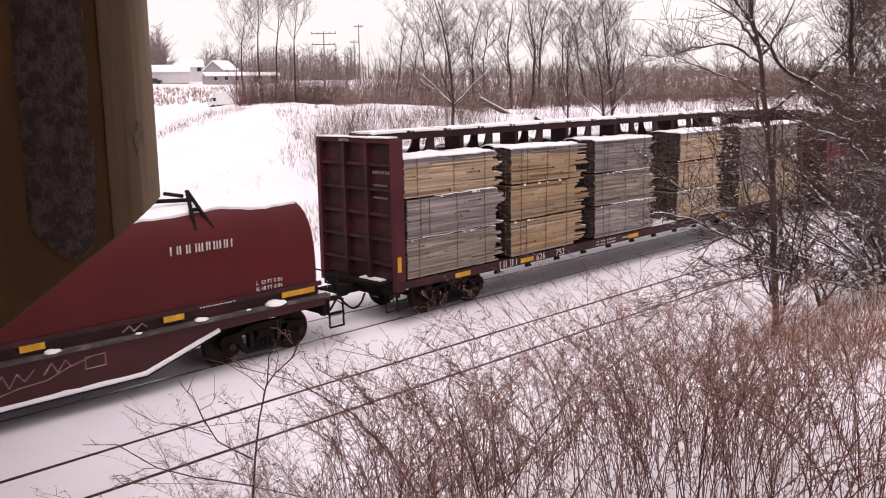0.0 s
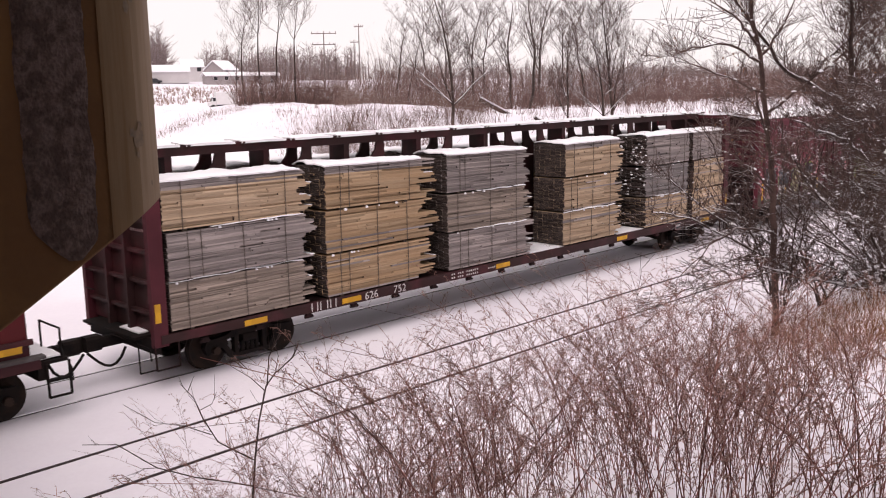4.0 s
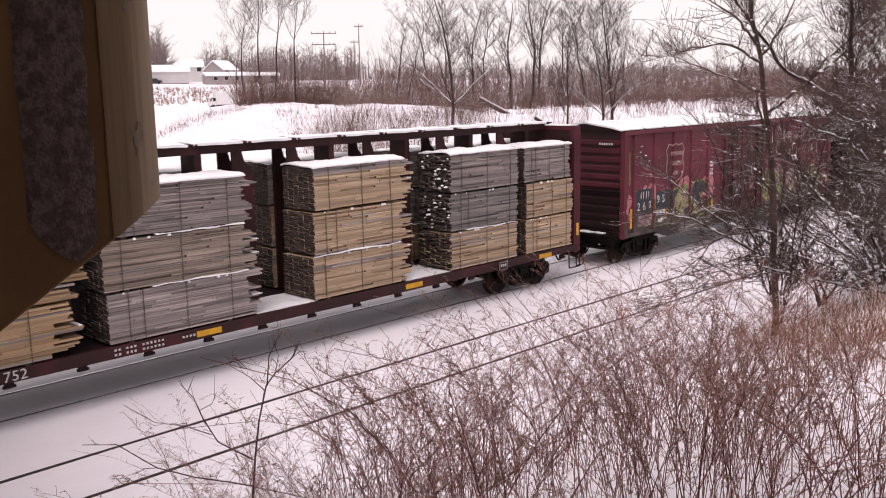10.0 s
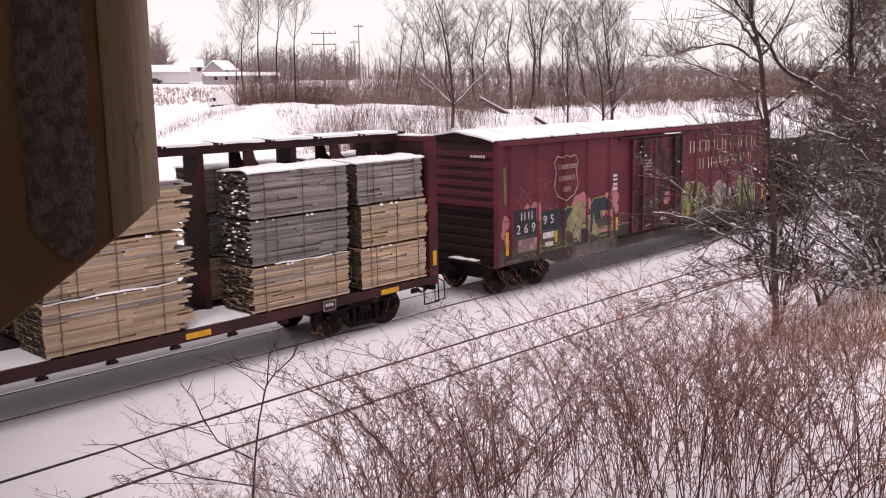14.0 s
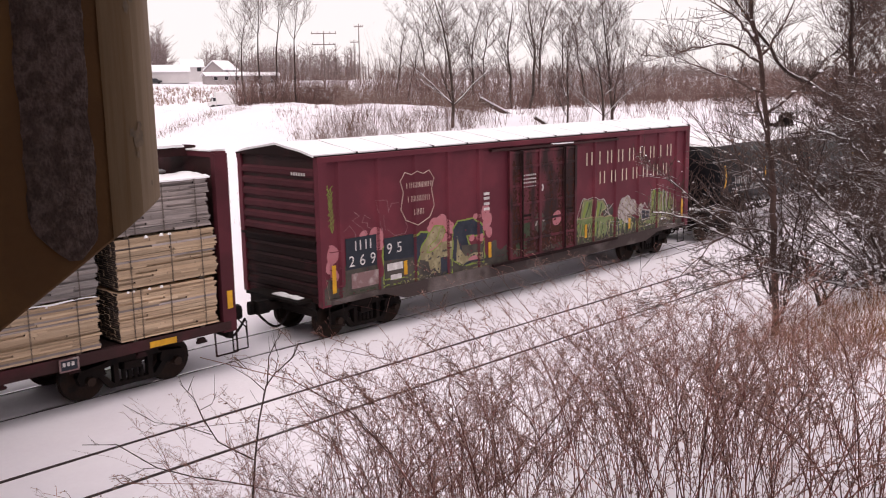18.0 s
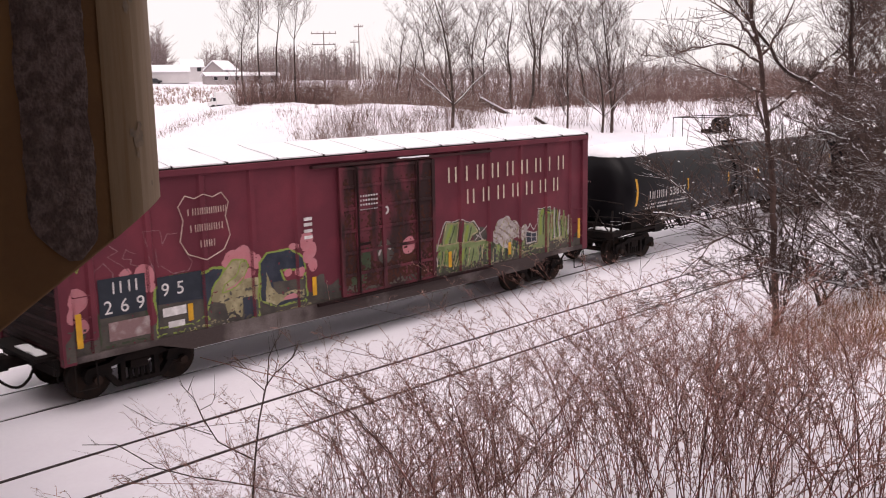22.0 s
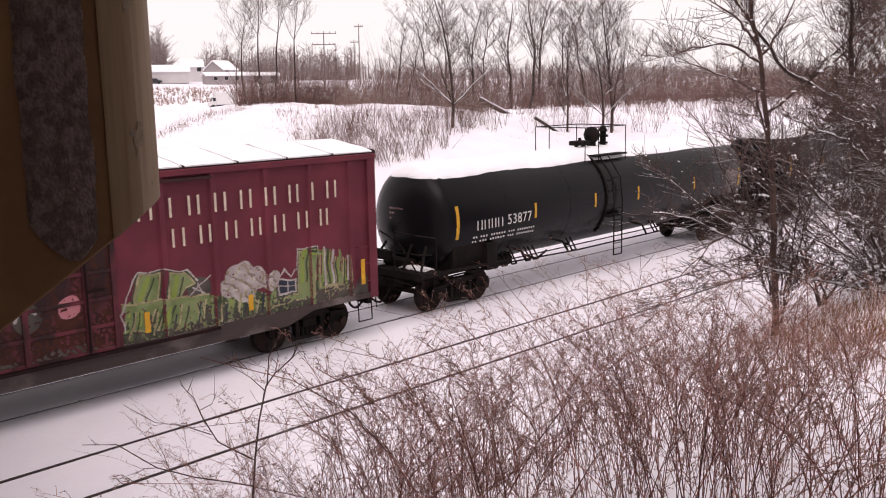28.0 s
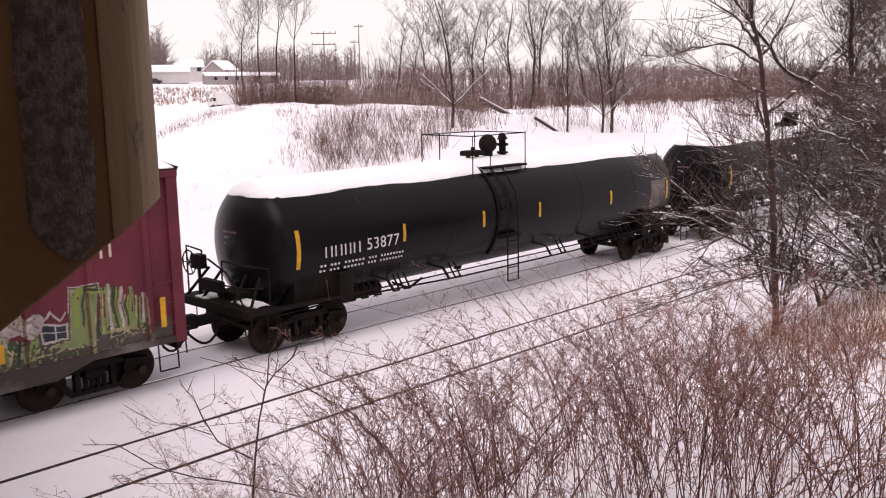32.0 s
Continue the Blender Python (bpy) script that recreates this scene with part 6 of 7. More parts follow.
def build_weeds():
    """Stems on the near bank; together their tops make one sloping canopy seen from the bank's head."""
    rng = np.random.RandomState(77)
    stems, sprays, heads = [], [], []
    n = 0
    while n < 1120:
        far = rng.uniform(2.7, 10.5)
        slope = math.tan(rng.uniform(0.40, 1.30))
        far = far if rng.rand() < 0.7 or far > 5 else far + 3.5
        x, y = far * math.sin(math.atan(slope)), -17.42 + far * math.cos(math.atan(slope))
        if slope < 0.46 + 0.012 * (y + 15) or rng.rand() > 0.46 + 0.30 * smooth(0.62, 1.0, slope) + 0.24 * smooth(1.3, 1.9, slope):
            continue
        if noise.noise((x * 0.8, y * 0.8, 21)) < -0.30 + 0.16 * smooth(1.2, 0.7, slope):
            continue
        z = ground_z(x, y) - 0.03
        h = 5.72 + far * (lerp_table(slope, WEED_TOPS) - (abs(rng.normal(0, 0.105)) if rng.rand() > 0.09 else -0.03) + 0.04 * noise.noise((slope * 9, 3.1, 7))) - z
        if h > 2.1 or h < (0.3 if slope > 2.0 else 0.55):
            continue
        n += 1
        plain = rng.rand() < 0.5
        r = rng.uniform(0.0016, 0.0032) * (1.5 if rng.rand() < 0.3 else 1)
        a = rng.uniform(0, 6.283)
        lean = abs(rng.normal(0, 0.2))
        arch = rng.uniform(0.008, 0.055)
        p, d = np.array([x, y, z]), np.array([math.cos(a) * lean - 0.04, math.sin(a) * lean, 1.0])
        seg, low = 9, rng.uniform(0.45, 0.68)
        for i in range(seg):
            d = d + rng.uniform(-0.03, 0.03, 3) + np.array([math.cos(a), math.sin(a), -0.3]) * arch * i * (1.6 if i > 6 else 0.6)
            q = p + d * h / seg
            f = (i + 1) / seg
            stems.append((*p, *q, r * (1.1 - 0.8 * i / seg), r * (1.1 - 0.8 * f)))
            if f > low:
                for _ in range((1 if f < 0.7 else 3) if plain else (4 if f < 0.65 else 9)):
                    b = rng.uniform(0, 6.283)
                    e = np.array([math.cos(b) * 0.6 + 0.25 * math.cos(a), math.sin(b) * 0.6 + 0.25 * math.sin(a), rng.uniform(0.45, 1.0)])
                    ln = min(0.22, h * rng.uniform(0.05, 0.15)) * (1.5 - 0.95 * f)
                    s0 = p + (q - p) * rng.rand()
                    m = s0 + e * ln * 0.6
                    e = e + np.array([rng.uniform(-0.25, 0.25), rng.uniform(-0.25, 0.25), -0.75])
                    k = m + e * ln * 0.55
                    sprays.append((*s0, *m, r * 0.4, r * 0.32))
                    sprays.append((*m, *k, r * 0.32, r * 0.22))
                    for _ in range(2 if plain else 5):
                        w = rng.rand()
                        g = (s0 + (m - s0) * w if rng.rand() < 0.35 else m + (k - m) * w) + rng.uniform(-0.006, 0.006, 3)
                        heads.append((*g, rng.uniform(0.0024, 0.0052)))
            p = q
    tagged(new("weeds", strands("weeds", stems, WEED)), "thicket of tall dry reddish-brown weeds on the snowy bank", "weeds", kind="stuff")
    tagged(new("weed_sprays", strands("weed_sprays", sprays, SPRAYS)), "fine reddish side sprays of the tall weeds", "weeds", kind="stuff")
    tagged(new("weed_seed_heads", flakes("weed_seed_heads", heads, SEED)), "feathery dry seed heads of the tall weeds", "weeds", kind="stuff")


build_weeds()

# --- leafless tree and snowy thicket on the near bank ---
def limb_tree(name, x, y, label, limbs, seed, twig=0.85, every=0.22, snow=0, depth=1, bark=BARK_SNOWY, twigs=DARK_TWIGS, leaves=0):
    """A tree or shrub drawn limb by limb, each a radius and bends (x, z); twigs grow along them, snow lies on them."""
    rng = random.Random(seed)
    thick, thin = [], []
    for r, pts in limbs:
        side = rng.uniform(-0.35, 0.35) if len(thick) > 8 else 0.0
        full = sum(math.hypot(b[0] - a[0], b[1] - a[1]) for a, b in zip(pts[:-1], pts[1:]))
        gone, last = 0.0, None
        for a, b in zip(pts[:-1], pts[1:]):
            ln = math.hypot(b[0] - a[0], b[1] - a[1])
            n = max(2, round(ln / 0.3))
            for i in range(n):
                f = (i + 1) / n
                r1 = r * (1 - 0.62 * (gone + ln * f) / full)
                p1 = (a[0] + (b[0] - a[0]) * f + rng.uniform(-0.03, 0.03) - x, side * (gone + ln * f) + rng.uniform(-0.03, 0.03), a[1] + (b[1] - a[1]) * f + rng.uniform(-0.03, 0.03))
                if last is None:
                    last = ((a[0] - x, side * gone, a[1]), r)
                thick.append((*last[0], *p1, last[1], r1))
                last = (p1, r1)
                if gone + ln * f > 0.12 * full + (0.9 if r > 0.07 else 0):
                    for _ in range(int(ln / n / every + rng.random())):
                        w = rng.uniform(0, 6.283)
                        dd = ((b[0] - a[0]) / ln + math.cos(w) * 0.55, math.sin(w) * 0.6, (b[1] - a[1]) / ln + rng.uniform(-0.5, 0.5))
                        branch(rng, p1, dd, twig * rng.uniform(0.5, 1.5), rng.uniform(0.006, 0.0105), depth + (rng.random() < 0.2), thick, thin, 0.01, 0.14, 0.58, 4.2, 0.015, 0.0036, 0)
            gone += ln
    t = tagged(new(name), label, "tree" if name == "tree" else "shrub", "bare trees" if name == "tree" else "")
    t.matrix_basis = pose(x, y, 0)
    part("trunk", strands("trunk", thick, bark), None, t)
    part("crown", strands("crown", thin, twigs), None, t)
    s = Shape()
    big = [q for q in thick if q[6] > 0.02]
    for k in range(snow * 2):
        small = k >= snow
        q = rng.choice(thin if small else big)
        f, w = rng.random(), rng.uniform(0.011, 0.026) if small else rng.uniform(0.02, 0.05) * (1.5 if rng.random() < 0.2 else 1)
        cx, cy, cz = (q[i] + (q[i + 3] - q[i]) * f for i in range(3))
        s.lathe([(-w * 0.2, 0.0), (-w * 0.1, w), (w * 0.4, w * 0.75), (w * 0.65, 0)], (cx, cy, cz + q[6] * 0.6), "z", 6)
    tagged(part("snow_load", s, SNOW_TOP, t), kind="stuff")
    if leaves:
        rows = []
        for _ in range(leaves):
            q = rng.choice(thin)
            rows.append((q[3] + rng.uniform(-0.05, 0.05), q[4] + rng.uniform(-0.05, 0.05), q[5] - rng.uniform(0, 0.06), rng.uniform(0.008, 0.02)))
        tagged(part("dead_leaves", flakes("dead_leaves", rows, RUSSET), None, t, "withered orange-brown leaves"), kind="stuff")


limb_tree("tree", 16.6, -10.0, "upright bare tree with spreading dark limbs on the near bank", [
    (0.085, [(16.6, 0.75), (16.34, 2.77), (16.09, 4.14), (15.79, 5.16), (15.44, 6.13), (15.01, 7.05), (14.5, 8.3)]),
    (0.030, [(15.45, 6.04), (14.52, 6.26), (13.58, 6.31), (12.57, 6.17)]), (0.030, [(15.32, 6.32), (14.29, 6.66), (13.11, 6.87)]),
    (0.025, [(15.65, 5.51), (14.55, 5.85), (13.59, 6.07)]), (0.030, [(15.79, 5.16), (17.18, 5.95), (18.36, 6.8)]),
    (0.030, [(16.07, 4.35), (14.61, 5.06), (13.45, 5.55)]), (0.028, [(16.18, 3.72), (14.87, 4.23), (13.78, 4.57)]),
    (0.030, [(15.44, 6.13), (16.38, 6.73), (17.02, 7.35)]), (0.022, [(16.3, 2.98), (14.96, 3.2), (14.07, 3.07), (13.53, 2.67)]),
    (0.022, [(16.36, 2.34), (14.78, 2.77), (13.91, 2.52)]), (0.016, [(16.42, 2.22), (14.22, 2.22), (12.7, 2.25)])], 51, 0.8, 0.2, 40, 1, DARK_TWIGS, leaves=400)
limb_tree("tree", 24.9, -10.4, "leaning bare tree with snow along its forked limbs", [
    (0.095, [(24.9, 0.9), (22.82, 2.47), (20.67, 3.94), (18.51, 5.16)]), (0.055, [(18.51, 5.16), (16.45, 5.88), (15.62, 6.5), (14.99, 7.02), (14.4, 7.8)]),
    (0.060, [(18.51, 5.16), (17.5, 6.16), (16.59, 7.1), (16.0, 8.0)]), (0.035, [(17.5, 6.16), (19.0, 6.8), (20.3, 7.24)]),
    (0.035, [(18.51, 5.16), (19.27, 6.05), (20.1, 6.62)]), (0.040, [(22.3, 2.85), (21.2, 4.6), (18.22, 6.36), (16.19, 6.51), (14.89, 6.39)]),
    (0.035, [(21.6, 3.3), (20.3, 4.9), (18.33, 5.62), (16.54, 5.49), (15.38, 5.65)]), (0.035, [(20.67, 3.94), (19.62, 4.87), (17.1, 4.97), (15.42, 5.27)]),
    (0.035, [(21.2, 4.6), (20.6, 5.9), (19.6, 6.9), (16.8, 7.31)]), (0.03, [(22.3, 2.85), (22.2, 5.0), (21.4, 6.4), (19.9, 7.6)])], 57, 0.95, 0.068, 90, 1, leaves=350)
limb_tree("shrub", 21.0, -10.9, "arching leafless shrub with thick limbs under snow", [
    (0.050, [(21.2, 1.2), (19.42, 1.6), (17.68, 3.0), (15.55, 3.94), (14.9, 4.5)]), (0.050, [(21.1, 1.2), (18.75, 1.74), (16.61, 3.13), (15.3, 3.5), (14.5, 3.7)]),
    (0.050, [(21.2, 1.2), (19.89, 2.39), (17.31, 3.68), (15.74, 4.31), (14.77, 4.97)]), (0.045, [(20.6, 1.2), (17.57, 1.94), (15.9, 2.85), (14.9, 3.3), (14.1, 3.5)]),
    (0.050, [(21.5, 1.2), (20.34, 3.51), (18.0, 4.57), (15.88, 5.02)]), (0.050, [(21.3, 1.2), (18.48, 3.35), (16.76, 3.93), (15.3, 4.15), (14.6, 4.35)]),
    (0.038, [(20.4, 1.2), (17.02, 2.03), (15.5, 2.5), (14.5, 2.45)]), (0.038, [(20.7, 1.2), (17.5, 2.38), (15.63, 3.25), (14.66, 4.02)])], 58, 0.75, 0.085, 420, 1, BARK_SNOWY, SNOW_TWIGS)


limb_tree("shrub", 17.4, -9.7, "fine-twigged leafless shrub with a few withered leaves", [
    (0.023, [(17.4, 0.9), (16.4, 2.6), (15.4, 3.4), (14.7, 3.6)]), (0.023, [(17.4, 0.9), (16.2, 3.0), (15.2, 4.2)]), (0.023, [(17.4, 0.9), (16.6, 3.2), (15.9, 4.8)]),
    (0.023, [(17.4, 0.9), (16.9, 3.6), (16.6, 5.3)]), (0.023, [(17.4, 0.9), (17.5, 3.4), (17.6, 5.2)]), (0.023, [(17.5, 0.9), (18.1, 3.2), (18.5, 4.9)])], 63, 0.5, 0.12, 60, 1, BARK, TWIGS, leaves=300)


def thicket_meshes(seed, twigs=SNOW_TWIGS, stems=6, clumps=70, heap=1.0):
    """Several stems that fan and arch over to one side, with twigs, and snow caught on the limbs."""
    rng = random.Random(seed)
    thick, thin = [], []
    for k in range(stems):
        a = rng.uniform(-0.7, 0.7)
        branch(rng, (rng.uniform(-0.3, 0.3), rng.uniform(-0.3, 0.3), -0.2), (-math.cos(a) * rng.uniform(0.2, 1.3), math.sin(a) * 0.7, 1), rng.uniform(2.8, 5.4), rng.uniform(0.028, 0.05), 2, thick, thin, lift=-0.035, wild=0.2, spread=0.75, kids=5.0, limit=0.015, tip=0.0052)
    s = Shape()
    for _ in range(clumps):
        q = rng.choice(thick)
        f, w = rng.random(), rng.uniform(0.022, 0.06) * heap
        x, y, z = (q[i] + (q[i + 3] - q[i]) * f for i in range(3))
        s.lathe([(-w * 0.2, 0.0), (-w * 0.1, w), (w * 0.4, w * 0.75), (w * 0.65, 0)], (x, y, z + q[6] * 0.6), "z", 6)
    return strands("trunk", thick, BARK_SNOWY), strands("crown", thin, twigs), s.mesh("snow_load", SNOW_TOP)


NEAR_B = [thicket_meshes(s) for s in (61, 62, 63, 64)]
DARK_B = [thicket_meshes(s, DARK_TWIGS, 5, 30) for s in (71, 72)]
for k, (x, y, size, turn) in enumerate(((22.8, -9.9, 1.1, -25), (23.6, -10.8, 1.0, 30), (24.8, -9.6, 1.15, -5), (26.2, -10.0, 1.2, 20), (25.6, -8.6, 1.1, 40), (28.0, -9.0, 1.3, 10), (27.4, -11.2, 1.15, -12), (22.4, -8.4, 0.95, 25))):
    kind = NEAR_B[k % 4] if k % 3 else DARK_B[k % 2]
    sh = place_tree(kind, x, y, size, turn, "arching leafless shrub laden with snow", "shrub")
    tagged(part("snow_load", kind[2], None, sh), kind="stuff")


LOW_B = thicket_meshes(65, SNOW_TWIGS, 8, 240, 1.7)
for x, y, size, turn in ((16.9, -11.7, 0.42, -20), (18.2, -11.4, 0.5, 35), (19.4, -11.9, 0.5, 0), (17.6, -12.3, 0.38, 80)):
    sh = place_tree(LOW_B, x, y, size, turn, "low brushwood heaped with snow", "shrub")
    tagged(part("snow_load", LOW_B[2], None, sh), kind="stuff")


def litter_spot(rng):
    x, y = rng.uniform(14.5, 25), rng.uniform(-12.8, -9.8)
    return x, y, rng.uniform(0.5, 1.1)


bushes("dry_grass", 120, litter_spot, 0.65, 7, "matted orange-brown grass under the shrubs", RUSSET, 0.005, 0.8, 3)


def matted_spot(rng):
    far, slope = rng.uniform(8.5, 14.5), rng.uniform(2.2, 3.3)
    x, y = far * slope / math.hypot(1, slope), -17.42 + far / math.hypot(1, slope)
    return (x, y, rng.uniform(0.5, 1.1)) if noise.noise((x * 0.5, y * 0.9, 6)) > -0.15 else None


bushes("dry_grass", 130, matted_spot, 0.55, 8, "matted orange-brown grass beside the shrubs", RUSSET, 0.004, 0.7, 3)


def build_sapling(x, y, size, turn, forks):
    """A thin forked stem; its limbs spread in one upright plane."""
    sp = tagged(new("sapling"), "thin leafless sapling rising from the snow", "sapling")
    sp.matrix_basis = pose(x, y, ground_z(x, y) - 0.1, 0, 0, turn) @ Matrix.Diagonal((size, size, size, 1))
    rng = random.Random(len(forks))
    for k, (pts, r) in enumerate(forks):
        s = Shape()
        for i, (a, b) in enumerate(zip(pts[:-1], pts[1:])):
            f0, f1 = i / (len(pts) - 1), (i + 1) / (len(pts) - 1)
            s.tube((a[0], rng.uniform(-0.01, 0.01), a[1]), (b[0], rng.uniform(-0.01, 0.01), b[1]), r * (1 - 0.6 * f0), r * (1 - 0.6 * f1), 6)
        for a, b in zip(pts[1:-1], pts[2:]):
            for _ in range(2):
                f, w, ln = rng.random(), rng.uniform(-0.9, 0.9), rng.uniform(0.05, 0.16)
                p = (a[0] + (b[0] - a[0]) * f, 0.0, a[1] + (b[1] - a[1]) * f)
                up = math.atan2(b[0] - a[0], b[1] - a[1]) + w
                m = (p[0] + ln * 0.5 * math.sin(up), rng.uniform(-0.03, 0.03), p[2] + ln * 0.5 * math.cos(up))
                q = (m[0] + ln * 0.6 * math.sin(up * 0.7), m[1] * 1.5, m[2] + ln * 0.6 * math.cos(up * 0.7))
                s.tube(p, m, 0.0016, 0.0013, 4).tube(m, q, 0.0013, 0.0008, 4)
        part("stem" if k == 0 else "twig", s, BARK, sp)


build_sapling(3.45, -12.2, 1.0, 0, [
    ([(-0.02, 0.0), (-0.06, 0.5), (-0.07, 0.96), (-0.02, 1.29), (0.03, 1.52), (0.1, 1.75), (0.19, 1.83), (0.33, 1.9), (0.4, 1.99)], 0.009), ([(0.1, 1.75), (0.13, 1.95), (0.21, 2.06), (0.26, 2.12)], 0.005),
    ([(0.09, 1.71), (-0.03, 1.84), (-0.18, 1.96)], 0.004), ([(-0.04, 1.25), (-0.17, 1.35), (-0.31, 1.46), (-0.4, 1.64), (-0.47, 1.81), (-0.55, 1.92)], 0.006), ([(-0.42, 1.71), (-0.33, 1.73), (-0.29, 1.8)], 0.003),
    ([(-0.06, 1.06), (-0.26, 1.16), (-0.5, 1.27), (-0.76, 1.42), (-1.01, 1.65), (-1.22, 1.71)], 0.006), ([(-0.35, 1.52), (-0.55, 1.64), (-0.75, 1.72), (-0.95, 1.89)], 0.004), ([(0.33, 1.9), (0.4, 1.93), (0.47, 1.91)], 0.003),
    ([(-0.02, 1.29), (0.12, 1.38), (0.22, 1.37), (0.32, 1.4)], 0.004), ([(-0.5, 1.86), (-0.45, 1.95)], 0.003), ([(-0.76, 1.42), (-0.85, 1.44), (-0.98, 1.43)], 0.003), ([(0.19, 1.83), (0.21, 1.93), (0.19, 2.03)], 0.003)])


# ---------- far buildings, poles and the parked van ----------
WALL_WHITE = material("pale_siding", (0.55, 0.52, 0.52), 0.8, 0, 0.06, 0.5, 0.05, 6.0)
WALL_GREY = material("grey_siding", (0.33, 0.29, 0.29), 0.8, 0, 0.1, 0.5, 0.05, 6.0)
ROOF_SNOW = SNOW_TOP
GLASS_DARK = material("dark_glass", (0.03, 0.03, 0.035), 0.15, 0, 0.1, 1.0, 0.0, 8.0)
# pole wood lightened, with the haze of distance in its colour
HAZY_POLE = material("hazy_pole_wood", (0.25, 0.205, 0.195), 0.85, 0, 0.2, 2.0, 0.1, 20.0)
TYRE = material("tyre", (0.02, 0.02, 0.02), 0.85, 0, 0.2, 3.0, 0.1, 30.0)
VAN_WHITE = material("van_white", (0.72, 0.70, 0.70), 0.4, 0, 0.05, 1.5, 0.02, 12.0)


def house(name, slope, y, w, d, eave, ridge, turn, label, wall, openings):
    x = slope * (y + 17.42)
    h = tagged(new(name), label, "building", "far buildings")
    h.matrix_basis = pose(x, y, ground_z(x, y) - 0.3, 0, 0, turn)
    part("wall", Shape().prism([(-d / 2, 0), (d / 2, 0), (d / 2, eave), (0, ridge), (-d / 2, eave)], "x", -w / 2, w / 2), wall, h)
    o = 0.5
    for s in (-1, 1):
        y1, z1 = s * (d / 2 + o), eave - o * (ridge - eave) / (d / 2)
        v = [(-w / 2 - o, 0, ridge + 0.05), (w / 2 + o, 0, ridge + 0.05), (w / 2 + o, y1, z1 + 0.05), (-w / 2 - o, y1, z1 + 0.05)]
        v += [(a, b, c + 0.3) for a, b, c in v]
        part("roof", Shape().add(v, [(0, 1, 2, 3), (4, 5, 6, 7), (0, 1, 5, 4), (1, 2, 6, 5), (2, 3, 7, 6), (3, 0, 4, 7)]), ROOF_SNOW, h, "snow-covered roof")
    for kind, a, z, ww, hh in openings:
        fr = part(kind, Shape().box(a - ww / 2 - 0.1, a + ww / 2 + 0.1, -d / 2 - 0.06, -d / 2 + 0.02, z - 0.1, z + hh + 0.1), WALL_GREY if wall is WALL_WHITE else WALL_WHITE, h)
        part("pane", Shape().box(a - ww / 2, a + ww / 2, -d / 2 - 0.10, -d / 2 - 0.05, z, z + hh), GLASS_DARK, fr)
    return h


house("warehouse", 0.528, 235, 28, 13, 3.2, 5.0, -28, "long pale warehouse under a snowy roof", WALL_WHITE, [("door", a, 0.3, 2.4, 2.2) for a in (-9, -4, 2)])
house("house", 0.598, 255, 6.5, 6.5, 5.0, 7.0, -25, "pale gabled building with snow on its roof", WALL_WHITE, [("window", -2, 3.5, 1.2, 1.4), ("window", 2, 3.5, 1.2, 1.4)])
house("house", 0.638, 270, 8, 8, 4.3, 7.2, 20, "distant house with a snowy gable", WALL_GREY, [("window", -2, 3, 1.2, 1.4), ("window", 2, 3, 1.2, 1.4)])
house("shed", 0.642, 215, 11, 6, 2.6, 3.4, -20, "low grey shed with a flat snowy roof", WALL_GREY, [("window", a, 1.4, 1.0, 1.0) for a in (-3, 0, 3)])
house("shed", 0.688, 220, 13, 6, 2.5, 3.2, -20, "long low grey shed with a snowy roof", WALL_GREY, [("door", a, 0.3, 2.4, 2.4) for a in (-5, 0, 5)])


def parked_car(slope, y, turn, mat_body, label):
    x = slope * (y + 17.42)
    c = tagged(new("parked_car"), label, "car", "parked cars")
    c.matrix_basis = pose(x, y, ground_z(x, y), 0, 0, turn)
    part("body", Shape().prism([(-2.2, 0.35), (2.2, 0.35), (2.2, 0.85), (1.2, 0.95), (0.7, 1.45), (-1.2, 1.45), (-1.8, 0.95), (-2.2, 0.9)], "y", -0.85, 0.85), mat_body, c)
    for a in (-1.35, 1.35):
        for b in (-0.85, 0.85):
            part("wheel", Shape().tube((a, b - 0.1, 0.32), (a, b + 0.1, 0.32), 0.32, n=14), TYRE, c)
    return c


CAR_DARK = material("car_dark", (0.04, 0.04, 0.045), 0.4, 0, 0.1, 2.0, 0.0, 12.0)
for sl, yy in ((0.548, 226), (0.560, 227), (0.572, 228)):
    parked_car(sl, yy, -25, CAR_DARK, "dark car parked by the far buildings")


def build_van():
    y = 92
    x = 0.643 * (y + 17.42)
    v = tagged(new("box_van"), "white delivery van parked on the snow", "van")
    v.matrix_basis = pose(x, y, ground_z(x, y), 0, 0, 158) @ Matrix.Scale(0.74, 4)
    part("cargo_box", Shape().box(-2.0, 1.9, -1.05, 1.05, 0.75, 2.95, 0.06), VAN_WHITE, v)
    part("cab", Shape().prism([(1.95, 0.5), (3.2, 0.5), (3.2, 1.15), (2.75, 1.3), (2.35, 2.15), (1.95, 2.2)], "y", -0.95, 0.95), VAN_WHITE, v)
    part("windscreen", Shape().add([(2.78, -0.8, 1.35), (2.78, 0.8, 1.35), (2.41, 0.78, 2.08), (2.41, -0.78, 2.08)], [(0, 1, 2, 3)]), GLASS_DARK, v)
    for b in (-0.96, 0.96):
        part("side_window", Shape().box(2.02, 2.5, b - 0.01, b + 0.01, 1.4, 2.0), GLASS_DARK, v)
    part("chassis", Shape().box(-2.0, 3.0, -0.8, 0.8, 0.45, 0.75), TYRE, v)
    part("roof_snow", Shape().box(-1.95, 1.85, -1.0, 1.0, 2.95, 3.1, 0.05), SNOW_TOP, v)
    for a in (-1.1, 2.5):
        for b in (-0.85, 0.85):
            part("wheel", Shape().tube((a, b - 0.13, 0.4), (a, b + 0.13, 0.4), 0.4, n=16), TYRE, v)


build_van()


